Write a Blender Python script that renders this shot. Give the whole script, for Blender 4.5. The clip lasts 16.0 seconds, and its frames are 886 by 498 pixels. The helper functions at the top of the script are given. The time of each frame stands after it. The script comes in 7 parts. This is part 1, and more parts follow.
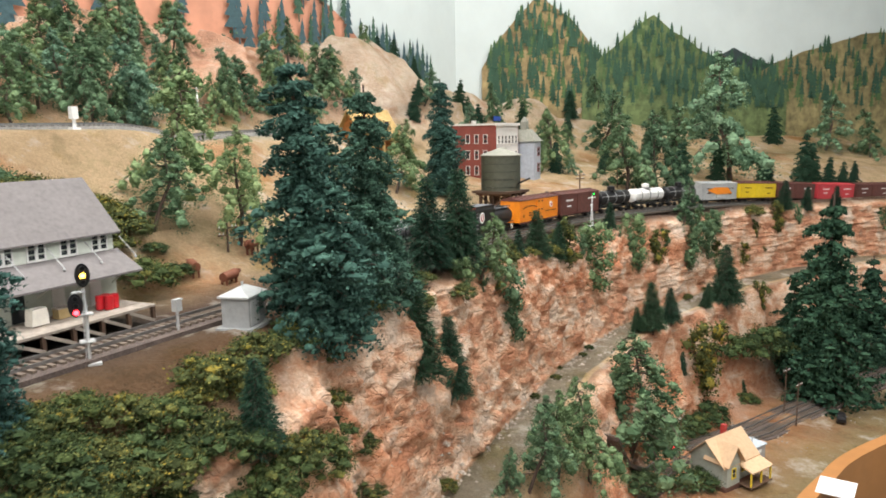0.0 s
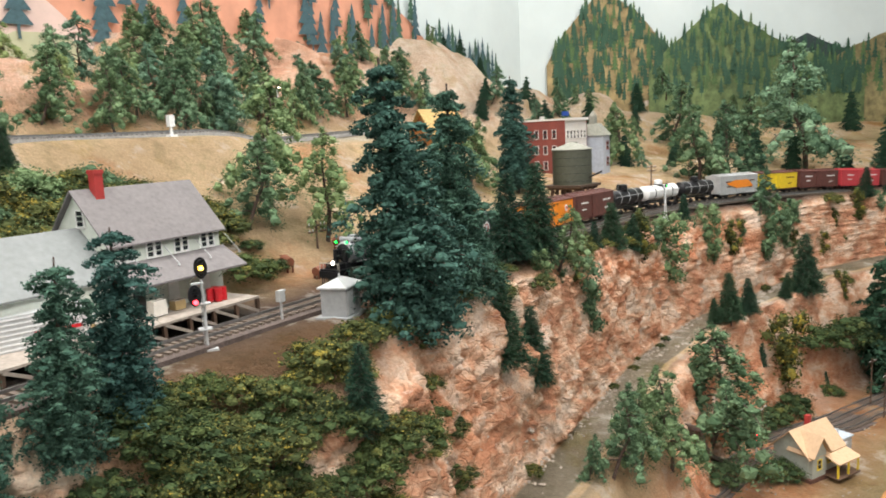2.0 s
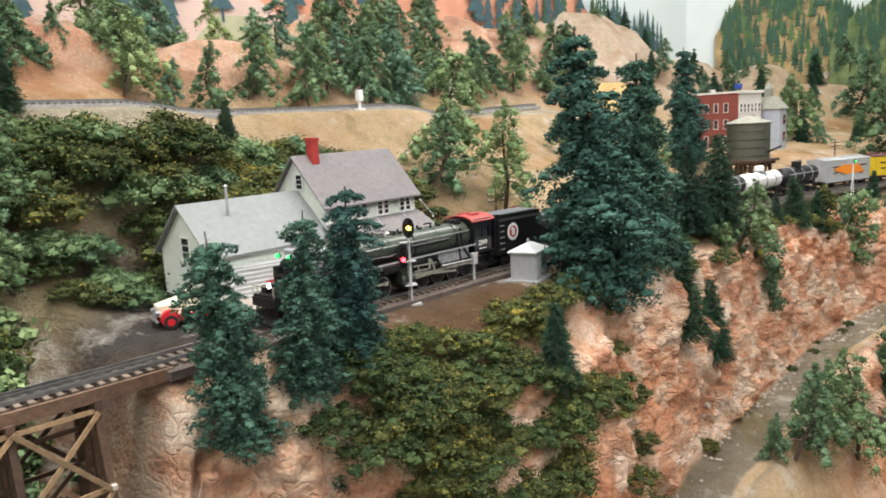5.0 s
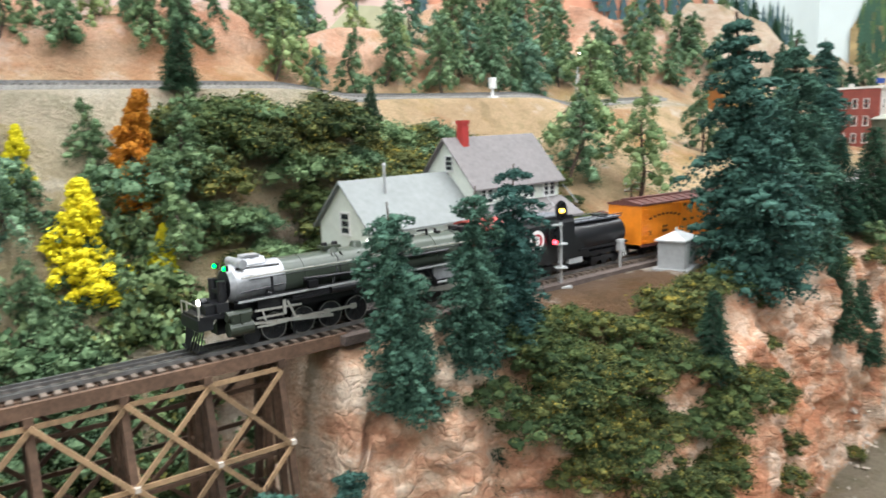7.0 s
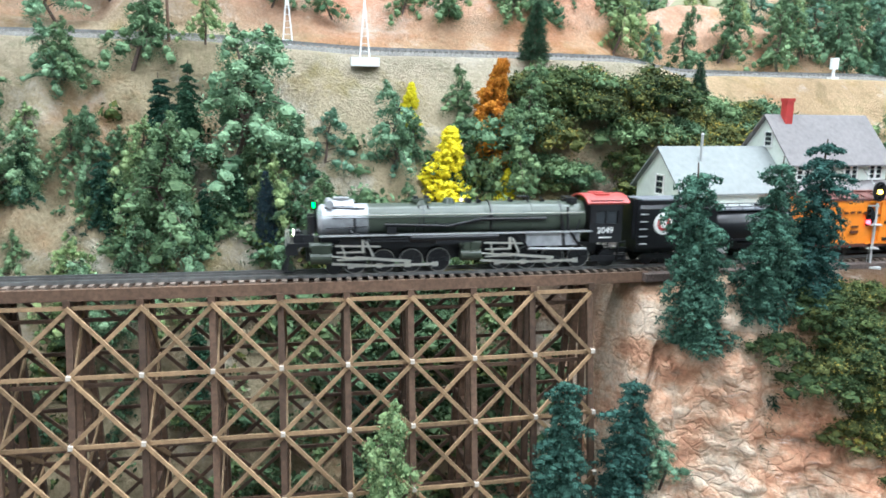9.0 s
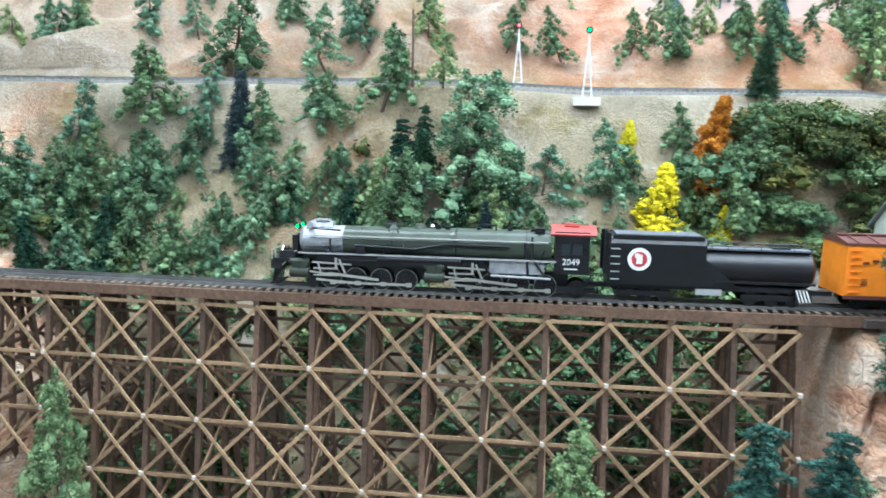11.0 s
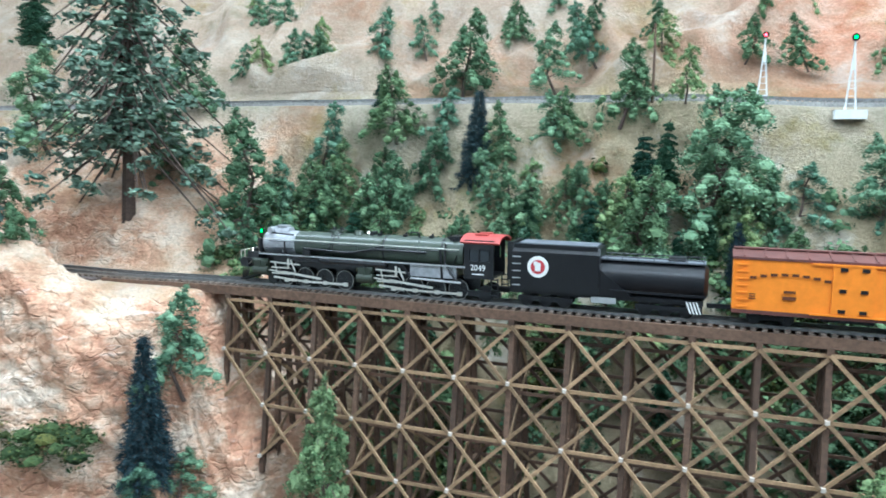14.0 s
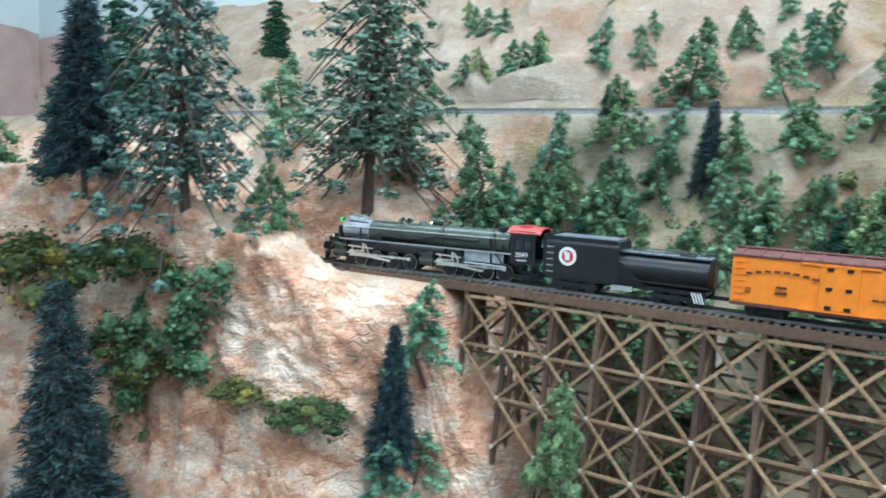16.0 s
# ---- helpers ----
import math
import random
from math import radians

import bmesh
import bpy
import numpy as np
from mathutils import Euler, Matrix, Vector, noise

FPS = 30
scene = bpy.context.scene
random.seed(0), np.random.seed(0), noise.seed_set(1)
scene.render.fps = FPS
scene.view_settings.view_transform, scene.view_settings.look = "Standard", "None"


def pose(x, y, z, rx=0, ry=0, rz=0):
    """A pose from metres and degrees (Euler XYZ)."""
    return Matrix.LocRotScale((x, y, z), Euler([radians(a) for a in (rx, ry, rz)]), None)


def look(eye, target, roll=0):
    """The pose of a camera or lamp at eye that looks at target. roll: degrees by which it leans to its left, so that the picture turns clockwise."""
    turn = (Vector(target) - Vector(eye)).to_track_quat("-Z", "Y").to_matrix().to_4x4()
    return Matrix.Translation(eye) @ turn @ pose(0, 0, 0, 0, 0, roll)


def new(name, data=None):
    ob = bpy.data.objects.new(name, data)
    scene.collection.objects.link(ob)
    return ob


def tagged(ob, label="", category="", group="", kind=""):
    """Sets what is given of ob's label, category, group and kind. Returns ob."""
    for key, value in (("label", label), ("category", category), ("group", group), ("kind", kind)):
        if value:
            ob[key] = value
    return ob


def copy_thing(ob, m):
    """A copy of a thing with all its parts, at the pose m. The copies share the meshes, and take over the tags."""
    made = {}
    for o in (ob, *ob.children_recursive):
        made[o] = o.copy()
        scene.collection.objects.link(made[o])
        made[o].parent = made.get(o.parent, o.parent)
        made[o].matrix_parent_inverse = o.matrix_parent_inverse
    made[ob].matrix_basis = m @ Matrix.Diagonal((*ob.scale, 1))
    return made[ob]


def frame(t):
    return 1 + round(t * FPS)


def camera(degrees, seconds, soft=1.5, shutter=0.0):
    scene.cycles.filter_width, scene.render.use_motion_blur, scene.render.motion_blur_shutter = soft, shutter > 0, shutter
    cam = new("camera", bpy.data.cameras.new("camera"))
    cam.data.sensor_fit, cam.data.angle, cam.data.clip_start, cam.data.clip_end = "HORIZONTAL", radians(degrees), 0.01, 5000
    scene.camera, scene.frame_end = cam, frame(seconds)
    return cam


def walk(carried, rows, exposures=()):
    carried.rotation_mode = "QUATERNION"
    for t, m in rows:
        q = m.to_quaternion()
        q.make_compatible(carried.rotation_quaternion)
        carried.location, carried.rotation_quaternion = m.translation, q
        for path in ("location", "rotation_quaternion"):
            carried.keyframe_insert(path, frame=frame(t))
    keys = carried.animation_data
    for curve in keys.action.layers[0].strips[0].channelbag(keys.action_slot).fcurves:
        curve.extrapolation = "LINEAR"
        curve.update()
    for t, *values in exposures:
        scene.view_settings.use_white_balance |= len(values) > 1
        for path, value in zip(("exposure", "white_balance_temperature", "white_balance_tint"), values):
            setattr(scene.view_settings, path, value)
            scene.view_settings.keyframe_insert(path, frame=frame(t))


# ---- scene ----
cam = camera(61.8, 16.0, soft=1.7, shutter=0.5)
# seconds, eye and target in metres, roll in degrees
PATH = [
    (0, (-0.026, -0.002, 0.197), (0.03, 1.973, -0.108), -0.9),
    (0.5, (-0.033, -0.02, 0.193), (0.008, 1.957, -0.11), -0.7),
    (1, (-0.037, -0.024, 0.193), (-0.034, 1.952, -0.117), -1.2),
    (1.5, (-0.048, -0.025, 0.195), (-0.105, 1.95, -0.118), -1.4),
    (2, (-0.046, -0.027, 0.194), (-0.158, 1.947, -0.107), -2.8),
    (2.5, (-0.054, -0.031, 0.195), (-0.245, 1.935, -0.117), -3.0),
    (3, (-0.061, -0.036, 0.192), (-0.302, 1.925, -0.119), -3.0),
    (3.5, (-0.069, -0.043, 0.191), (-0.384, 1.906, -0.127), -3.3),
    (4, (-0.072, -0.049, 0.192), (-0.45, 1.887, -0.138), -3.3),
    (6.5, (-0.113, -0.07, 0.183), (-0.757, 1.793, -0.155), -2.4),
    (7, (-0.122, -0.077, 0.181), (-0.851, 1.755, -0.158), -2.1),
    (7.5, (-0.116, -0.082, 0.174), (-1.064, 1.647, -0.163), -1.6),
    (8, (-0.095, -0.091, 0.174), (-1.267, 1.496, -0.155), -1.0),
    (8.5, (-0.08, -0.124, 0.173), (-1.451, 1.288, -0.183), -0.5),
    (9, (-0.074, -0.161, 0.175), (-1.473, 1.212, -0.22), 1.0),
    (9.5, (-0.036, -0.153, 0.178), (-1.543, 1.118, -0.16), 1.5),
    (10, (-0.018, -0.158, 0.177), (-1.662, 0.936, -0.139), 1.3),
    (12.5, (-0.057, -0.175, 0.172), (-1.916, 0.505, -0.114), 0.3),
    (13, (-0.06, -0.195, 0.175), (-1.95, 0.394, -0.111), 0.1),
    (13.5, (-0.058, -0.212, 0.177), (-1.969, 0.305, -0.108), 0.8),
    (14, (-0.056, -0.224, 0.18), (-1.986, 0.217, -0.1), 0.3),
    (14.5, (-0.055, -0.236, 0.183), (-2.004, 0.122, -0.093), -0.1),
    (15, (-0.053, -0.252, 0.188), (-2.016, 0.009, -0.093), -0.5),
    (15.5, (-0.041, -0.271, 0.188), (-2.017, -0.121, -0.082), 0.3),
    (16, (-0.044, -0.299, 0.177), (-2.026, -0.263, -0.086), 1.6),
]
walk(cam, [(t, look(*row)) for t, *row in PATH], [(0, 0.11, 6500, 11), (4, 0.13, 6500, 11), (7, 0.31, 6050, 9), (9, 0.58, 5500, 5), (12.5, 0.48, 5100, 1), (16, 0.33, 4980, -1)])

# ---- world, lights and exposure ----
world = bpy.data.worlds.new("room_air")
scene.world = world
world.use_nodes = True
world.node_tree.nodes["Background"].inputs[0].default_value = (0.9, 0.95, 1.0, 1)
world.node_tree.nodes["Background"].inputs[1].default_value = 0.10
scene.view_settings.exposure = 0.0
LAMP = 15.5


def ceiling_lamp(x, y, turn):
    data = bpy.data.lights.new("fluorescent_and_fill_light", "AREA")
    data.shape, data.size, data.size_y, data.energy, data.color = "RECTANGLE", 1.2, 0.28, LAMP, (1.0, 0.985, 0.96)
    ob = new("fluorescent_and_fill_light", data)
    ob.matrix_world = pose(x, y, 1.38, 0, 0, turn)
    return ob


# last lamp: added fill over the aisle that brightens faces towards the viewer
for lx, ly in ((-0.9, -0.6), (-0.3, 0.6), (0.5, 1.7), (0.7, -0.3), (1.6, 0.9), (0.2, -1.6), (0.35, 0.35)):
    ceiling_lamp(lx, ly, 57)


# ---- materials ----
def nodes_of(name):
    m = bpy.data.materials.new(name)
    m.use_nodes = True
    t = m.node_tree
    return m, t, t.nodes["Principled BSDF"]


def ramp(t, fac, stops):
    r = t.nodes.new("ShaderNodeValToRGB")
    e = r.color_ramp.elements
    e[0].position, e[0].color = stops[0][0], (*stops[0][1], 1)
    e[1].position, e[1].color = stops[-1][0], (*stops[-1][1], 1)
    for p, c in stops[1:-1]:
        n = e.new(p)
        n.color = (*c, 1)
    t.links.new(fac, r.inputs[0])
    return r.outputs[0]


def noise_of(t, scale, detail=5, rough=0.6, vector=None):
    n = t.nodes.new("ShaderNodeTexNoise")
    n.inputs["Scale"].default_value, n.inputs["Detail"].default_value, n.inputs["Roughness"].default_value = scale, detail, rough
    if vector is None:
        vector = t.nodes.new("ShaderNodeTexCoord").outputs["Object"]
    t.links.new(vector, n.inputs["Vector"])
    return n.outputs[0]


def mixed(t, kind, fac, a, b):
    m = t.nodes.new("ShaderNodeMix")
    m.data_type, m.blend_type = "RGBA", kind
    for s, v in ((m.inputs[0], fac), (m.inputs[6], a), (m.inputs[7], b)):
        if isinstance(v, (int, float)):
            s.default_value = v
        elif isinstance(v, tuple):
            s.default_value = (*v, 1)
        else:
            t.links.new(v, s)
    return m.outputs[2]


def bumped(t, bsdf, height, strength, distance):
    b = t.nodes.new("ShaderNodeBump")
    b.inputs["Strength"].default_value, b.inputs["Distance"].default_value = strength, distance
    t.links.new(height, b.inputs["Height"])
    t.links.new(b.outputs[0], bsdf.inputs["Normal"])


def shade(c, k):
    return tuple(min(1.0, v * k) for v in c)


def paint(name, color, rough=0.6, metal=0.0, wear=0.25, scale=180, bump=0.15, depth=0.0004, vary=0.0):
    """Painted or raw surface with fine grain, blotches and per-piece variation."""
    m, t, b = nodes_of(name)
    fine, broad = noise_of(t, scale), noise_of(t, scale / 9, 3)
    c = ramp(t, fine, [(0.3, shade(color, 1 - wear)), (0.7, shade(color, 1 + wear * 0.6))])
    c = mixed(t, "MULTIPLY", 0.7, c, ramp(t, broad, [(0.3, (1 - wear,) * 3), (0.65, (1, 1, 1))]))
    if vary:
        r = t.nodes.new("ShaderNodeObjectInfo").outputs["Random"]
        c = mixed(t, "MULTIPLY", 1.0, c, ramp(t, r, [(0, (1 - vary,) * 3), (1, (1 + vary * 0.3,) * 3)]))
    t.links.new(c, b.inputs["Base Color"])
    b.inputs["Roughness"].default_value, b.inputs["Metallic"].default_value = rough, metal
    bumped(t, b, fine, bump, depth)
    return m


def foliage(name, dark, light, tip=None, scale=60):
    """Foam and fibre foliage: tone varies leaf by leaf and clump by clump."""
    m, t, b = nodes_of(name)
    g = t.nodes.new("ShaderNodeNewGeometry").outputs["Random Per Island"]
    c = ramp(t, g, [(0.0, dark), (0.75, light), (1.0, tip or light)])
    n = noise_of(t, scale, 3)
    c = mixed(t, "MULTIPLY", 0.8, c, ramp(t, n, [(0.3, (0.5, 0.55, 0.55)), (0.7, (1.25, 1.2, 1.1))]))
    r = t.nodes.new("ShaderNodeObjectInfo").outputs["Random"]
    c = mixed(t, "MULTIPLY", 1.0, c, ramp(t, r, [(0, (0.72, 0.78, 0.86)), (0.5, (1, 1, 1)), (1, (1.22, 1.12, 1.0))]))
    t.links.new(c, b.inputs["Base Color"])
    b.inputs["Roughness"].default_value = 0.9
    b.inputs["Specular IOR Level"].default_value = 0.15
    return m


def glow(name, color, strength):
    m, t, b = nodes_of(name)
    b.inputs["Base Color"].default_value = (*color, 1)
    b.inputs["Emission Color"].default_value = (*color, 1)
    b.inputs["Emission Strength"].default_value = strength
    return m


def ground_material():
    m, t, b = nodes_of("scenery_plaster")
    tint = t.nodes.new("ShaderNodeVertexColor")
    tint.layer_name = "tint"
    rock = t.nodes.new("ShaderNodeAttribute")
    rock.attribute_name = "rock"
    coord = t.nodes.new("ShaderNodeTexCoord").outputs["Object"]
    stretch = t.nodes.new("ShaderNodeMapping")
    stretch.inputs["Scale"].default_value = (0.75, 0.75, 1.15)
    stretch.inputs["Rotation"].default_value = (0.5, 0.35, 0.0)
    t.links.new(coord, stretch.inputs[0])
    fine = noise_of(t, 320, 6, 0.7, coord)
    mid = noise_of(t, 26, 6, 0.65, stretch.outputs[0])
    broad = noise_of(t, 9, 4, 0.6, coord)
    soft = mixed(t, "MULTIPLY", 1.0, tint.outputs[0], ramp(t, fine, [(0.25, (0.72, 0.7, 0.66)), (0.75, (1.15, 1.13, 1.1))]))
    soft = mixed(t, "MULTIPLY", 0.8, soft, ramp(t, broad, [(0.35, (0.8, 0.74, 0.68)), (0.62, (1.08, 1.05, 1.0))]))
    wash = ramp(t, mid, [(0.32, (0.15, 0.06, 0.03)), (0.40, (0.52, 0.18, 0.08)), (0.47, (0.66, 0.33, 0.19)), (0.53, (0.80, 0.56, 0.40)), (0.59, (0.86, 0.72, 0.58)), (0.70, (0.91, 0.84, 0.74))])
    stone = mixed(t, "MIX", 0.66, tint.outputs[0], wash)
    stone = mixed(t, "MULTIPLY", 0.9, stone, ramp(t, fine, [(0.3, (0.62, 0.55, 0.5)), (0.7, (1.12, 1.1, 1.08))]))
    strata = t.nodes.new("ShaderNodeMapping")
    strata.inputs["Scale"].default_value = (0.42, 0.42, 2.2)
    strata.inputs["Rotation"].default_value = (0.55, 0.3, 0.0)
    t.links.new(coord, strata.inputs[0])
    layer = noise_of(t, 70, 7, 0.75, strata.outputs[0])
    stone = mixed(t, "MIX", ramp(t, layer, [(0.33, (0.6, 0.6, 0.6)), (0.43, (0, 0, 0))]), stone, (0.48, 0.20, 0.10))
    stone = mixed(t, "MIX", ramp(t, layer, [(0.58, (0, 0, 0)), (0.68, (0.5, 0.5, 0.5))]), stone, (0.92, 0.84, 0.74))
    # grey-green dark patches put crease shading into soft ground's colour; high values go pale
    crease_shade = noise_of(t, 17, 5, 0.7, coord)
    soft = mixed(t, "MIX", ramp(t, crease_shade, [(0.32, (0.85, 0.85, 0.85)), (0.47, (0, 0, 0))]), soft, mixed(t, "MULTIPLY", 1.0, soft, (0.60, 0.64, 0.56)))
    soft = mixed(t, "MIX", ramp(t, crease_shade, [(0.54, (0, 0, 0)), (0.68, (0.65, 0.65, 0.65))]), soft, (0.78, 0.73, 0.64))
    stain = noise_of(t, 7.5, 6, 0.66, stretch.outputs[0])
    soft = mixed(t, "MIX", ramp(t, stain, [(0.54, (0, 0, 0)), (0.66, (0.8, 0.8, 0.8))]), soft, mixed(t, "MULTIPLY", 1.0, soft, (0.86, 0.60, 0.46)))
    moss = noise_of(t, 12.5, 5, 0.7, coord)
    soft = mixed(t, "MIX", ramp(t, moss, [(0.33, (0.75, 0.75, 0.75)), (0.46, (0, 0, 0))]), soft, mixed(t, "MULTIPLY", 1.0, soft, (0.74, 0.70, 0.40)))
    c = mixed(t, "MIX", rock.outputs["Fac"], soft, stone)
    t.links.new(c, b.inputs["Base Color"])
    b.inputs["Roughness"].default_value = 0.85
    b.inputs["Specular IOR Level"].default_value = 0.25
    v = t.nodes.new("ShaderNodeTexVoronoi")
    v.feature = "DISTANCE_TO_EDGE"
    v.inputs["Scale"].default_value = 70
    wob = t.nodes.new("ShaderNodeVectorMath")
    wob.operation = "MULTIPLY_ADD"
    nz = t.nodes.new("ShaderNodeTexNoise")
    nz.inputs["Scale"].default_value = 40
    t.links.new(coord, nz.inputs["Vector"])
    t.links.new(nz.outputs["Color"], wob.inputs[0])
    wob.inputs[1].default_value = (0.05, 0.05, 0.05)
    t.links.new(stretch.outputs[0], wob.inputs[2])
    t.links.new(wob.outputs[0], v.inputs["Vector"])
    crack = ramp(t, v.outputs["Distance"], [(0.0, (0, 0, 0)), (0.12, (1, 1, 1))])
    h = mixed(t, "MIX", rock.outputs["Fac"], fine, mixed(t, "MIX", 0.14, mixed(t, "MIX", 0.5, mid, layer), crack))
    bumped(t, b, h, 1.0, 0.011)
    return m


GROUND = ground_material()
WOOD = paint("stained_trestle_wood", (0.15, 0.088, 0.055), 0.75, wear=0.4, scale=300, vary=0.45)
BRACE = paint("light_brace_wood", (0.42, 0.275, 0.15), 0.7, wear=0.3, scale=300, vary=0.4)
ENDGRAIN = paint("pale_end_grain", (0.62, 0.55, 0.47), 0.8, wear=0.2)
TIE = paint("weathered_tie", (0.17, 0.13, 0.10), 0.85, wear=0.4, scale=300, vary=0.4)
RAIL = paint("worn_rail_steel", (0.33, 0.33, 0.33), 0.38, 0.8, wear=0.3)
GREYBED = paint("grey_ballast", (0.40, 0.39, 0.37), 0.95, wear=0.35, scale=700, bump=0.8, depth=0.0015)
GREYTIE = paint("grey_tie", (0.27, 0.255, 0.24), 0.9, wear=0.3, scale=300)
BALLAST = paint("brown_ballast", (0.14, 0.105, 0.09), 0.95, wear=0.5, scale=700, bump=0.8, depth=0.0015)
BLACK = paint("engine_black", (0.012, 0.012, 0.014), 0.34, wear=0.3)
OLIVE = paint("boiler_olive_green", (0.058, 0.073, 0.053), 0.3, wear=0.2)
SILVER = paint("smokebox_silver", (0.46, 0.47, 0.49), 0.42, 0.4, wear=0.3)
DARKOLIVE = paint("cylinder_dark_olive", (0.035, 0.045, 0.03), 0.45, wear=0.25)
# grey-blue reflection on the tender's decks put into their base colour
DECKGREY = paint("worn_deck_sheen_grey", (0.15, 0.16, 0.18), 0.5, wear=0.35)
STEEL = paint("rod_steel", (0.80, 0.77, 0.70), 0.28, 0.8, wear=0.15)
ROOFRED = paint("cab_roof_red", (0.40, 0.06, 0.05), 0.5, wear=0.15)
DULLSTEEL = paint("driver_rim_steel", (0.40, 0.39, 0.36), 0.35, 0.7, wear=0.3)
ORANGE = paint("reefer_orange", (0.90, 0.27, 0.015), 0.45, wear=0.1)
CARBROWN = paint("boxcar_brown", (0.13, 0.045, 0.035), 0.6, wear=0.25)
CARRED = paint("boxcar_red", (0.52, 0.05, 0.06), 0.5, wear=0.15)
CARYELLOW = paint("reefer_yellow", (0.78, 0.56, 0.02), 0.5, wear=0.12)
CARSILVER = paint("boxcar_silver", (0.55, 0.56, 0.56), 0.4, 0.3, wear=0.15)
WHITE = paint("white_paint", (0.8, 0.8, 0.78), 0.5, wear=0.1)
LETTER = paint("pale_lettering", (0.85, 0.85, 0.82), 0.6, wear=0.05)
DARKLETTER = paint("dark_lettering", (0.10, 0.03, 0.01), 0.6, wear=0.05)
SIDING = paint("pale_grey_green_siding", (0.66, 0.70, 0.63), 0.6, wear=0.1)
SHINGLE = paint("grey_roof_shingles", (0.185, 0.170, 0.168), 0.85, wear=0.18, scale=260)
BRICKRED = paint("chimney_red", (0.42, 0.04, 0.035), 0.6, wear=0.15)
GLASSY = paint("dark_window_and_opening", (0.03, 0.035, 0.04), 0.15, wear=0.1)
CONCRETE = paint("galvanised_grey", (0.42, 0.43, 0.43), 0.55, 0.2, wear=0.15)
BARK = paint("bark", (0.09, 0.06, 0.045), 0.9, wear=0.4)
WALLPAINT = paint("room_wall_paint", (0.72, 0.76, 0.74), 0.7, wear=0.04, scale=20)
SKYPAINT = paint("backdrop_sky_paint", (0.62, 0.69, 0.68), 0.7, wear=0.06, scale=8)
PINE = foliage("pine_needles", (0.014, 0.042, 0.026), (0.045, 0.10, 0.06))
SPRUCE = foliage("spruce_blue_green", (0.022, 0.058, 0.046), (0.068, 0.145, 0.115))
MIDGREEN = foliage("mid_green_foam", (0.045, 0.09, 0.044), (0.155, 0.24, 0.13))
PALEGREEN = foliage("pale_green_foam", (0.085, 0.145, 0.06), (0.25, 0.335, 0.16))
TEAL = foliage("teal_green_foam", (0.062, 0.125, 0.075), (0.20, 0.32, 0.205))
BUSH = foliage("bush_turf", (0.028, 0.040, 0.015), (0.10, 0.118, 0.042), (0.30, 0.24, 0.045))
DARKBUSH = foliage("dark_bush_turf", (0.022, 0.04, 0.016), (0.075, 0.11, 0.042), (0.15, 0.15, 0.045))
YELLOW = foliage("yellow_autumn_leaves", (0.62, 0.54, 0.01), (0.9, 0.84, 0.04))
RUST = foliage("orange_autumn_leaves", (0.32, 0.11, 0.015), (0.55, 0.24, 0.03))
SPARSE = foliage("grey_green_fibre", (0.06, 0.105, 0.085), (0.17, 0.25, 0.205))
NAVY = foliage("dark_blue_spruce_needles", (0.016, 0.028, 0.036), (0.05, 0.085, 0.10))


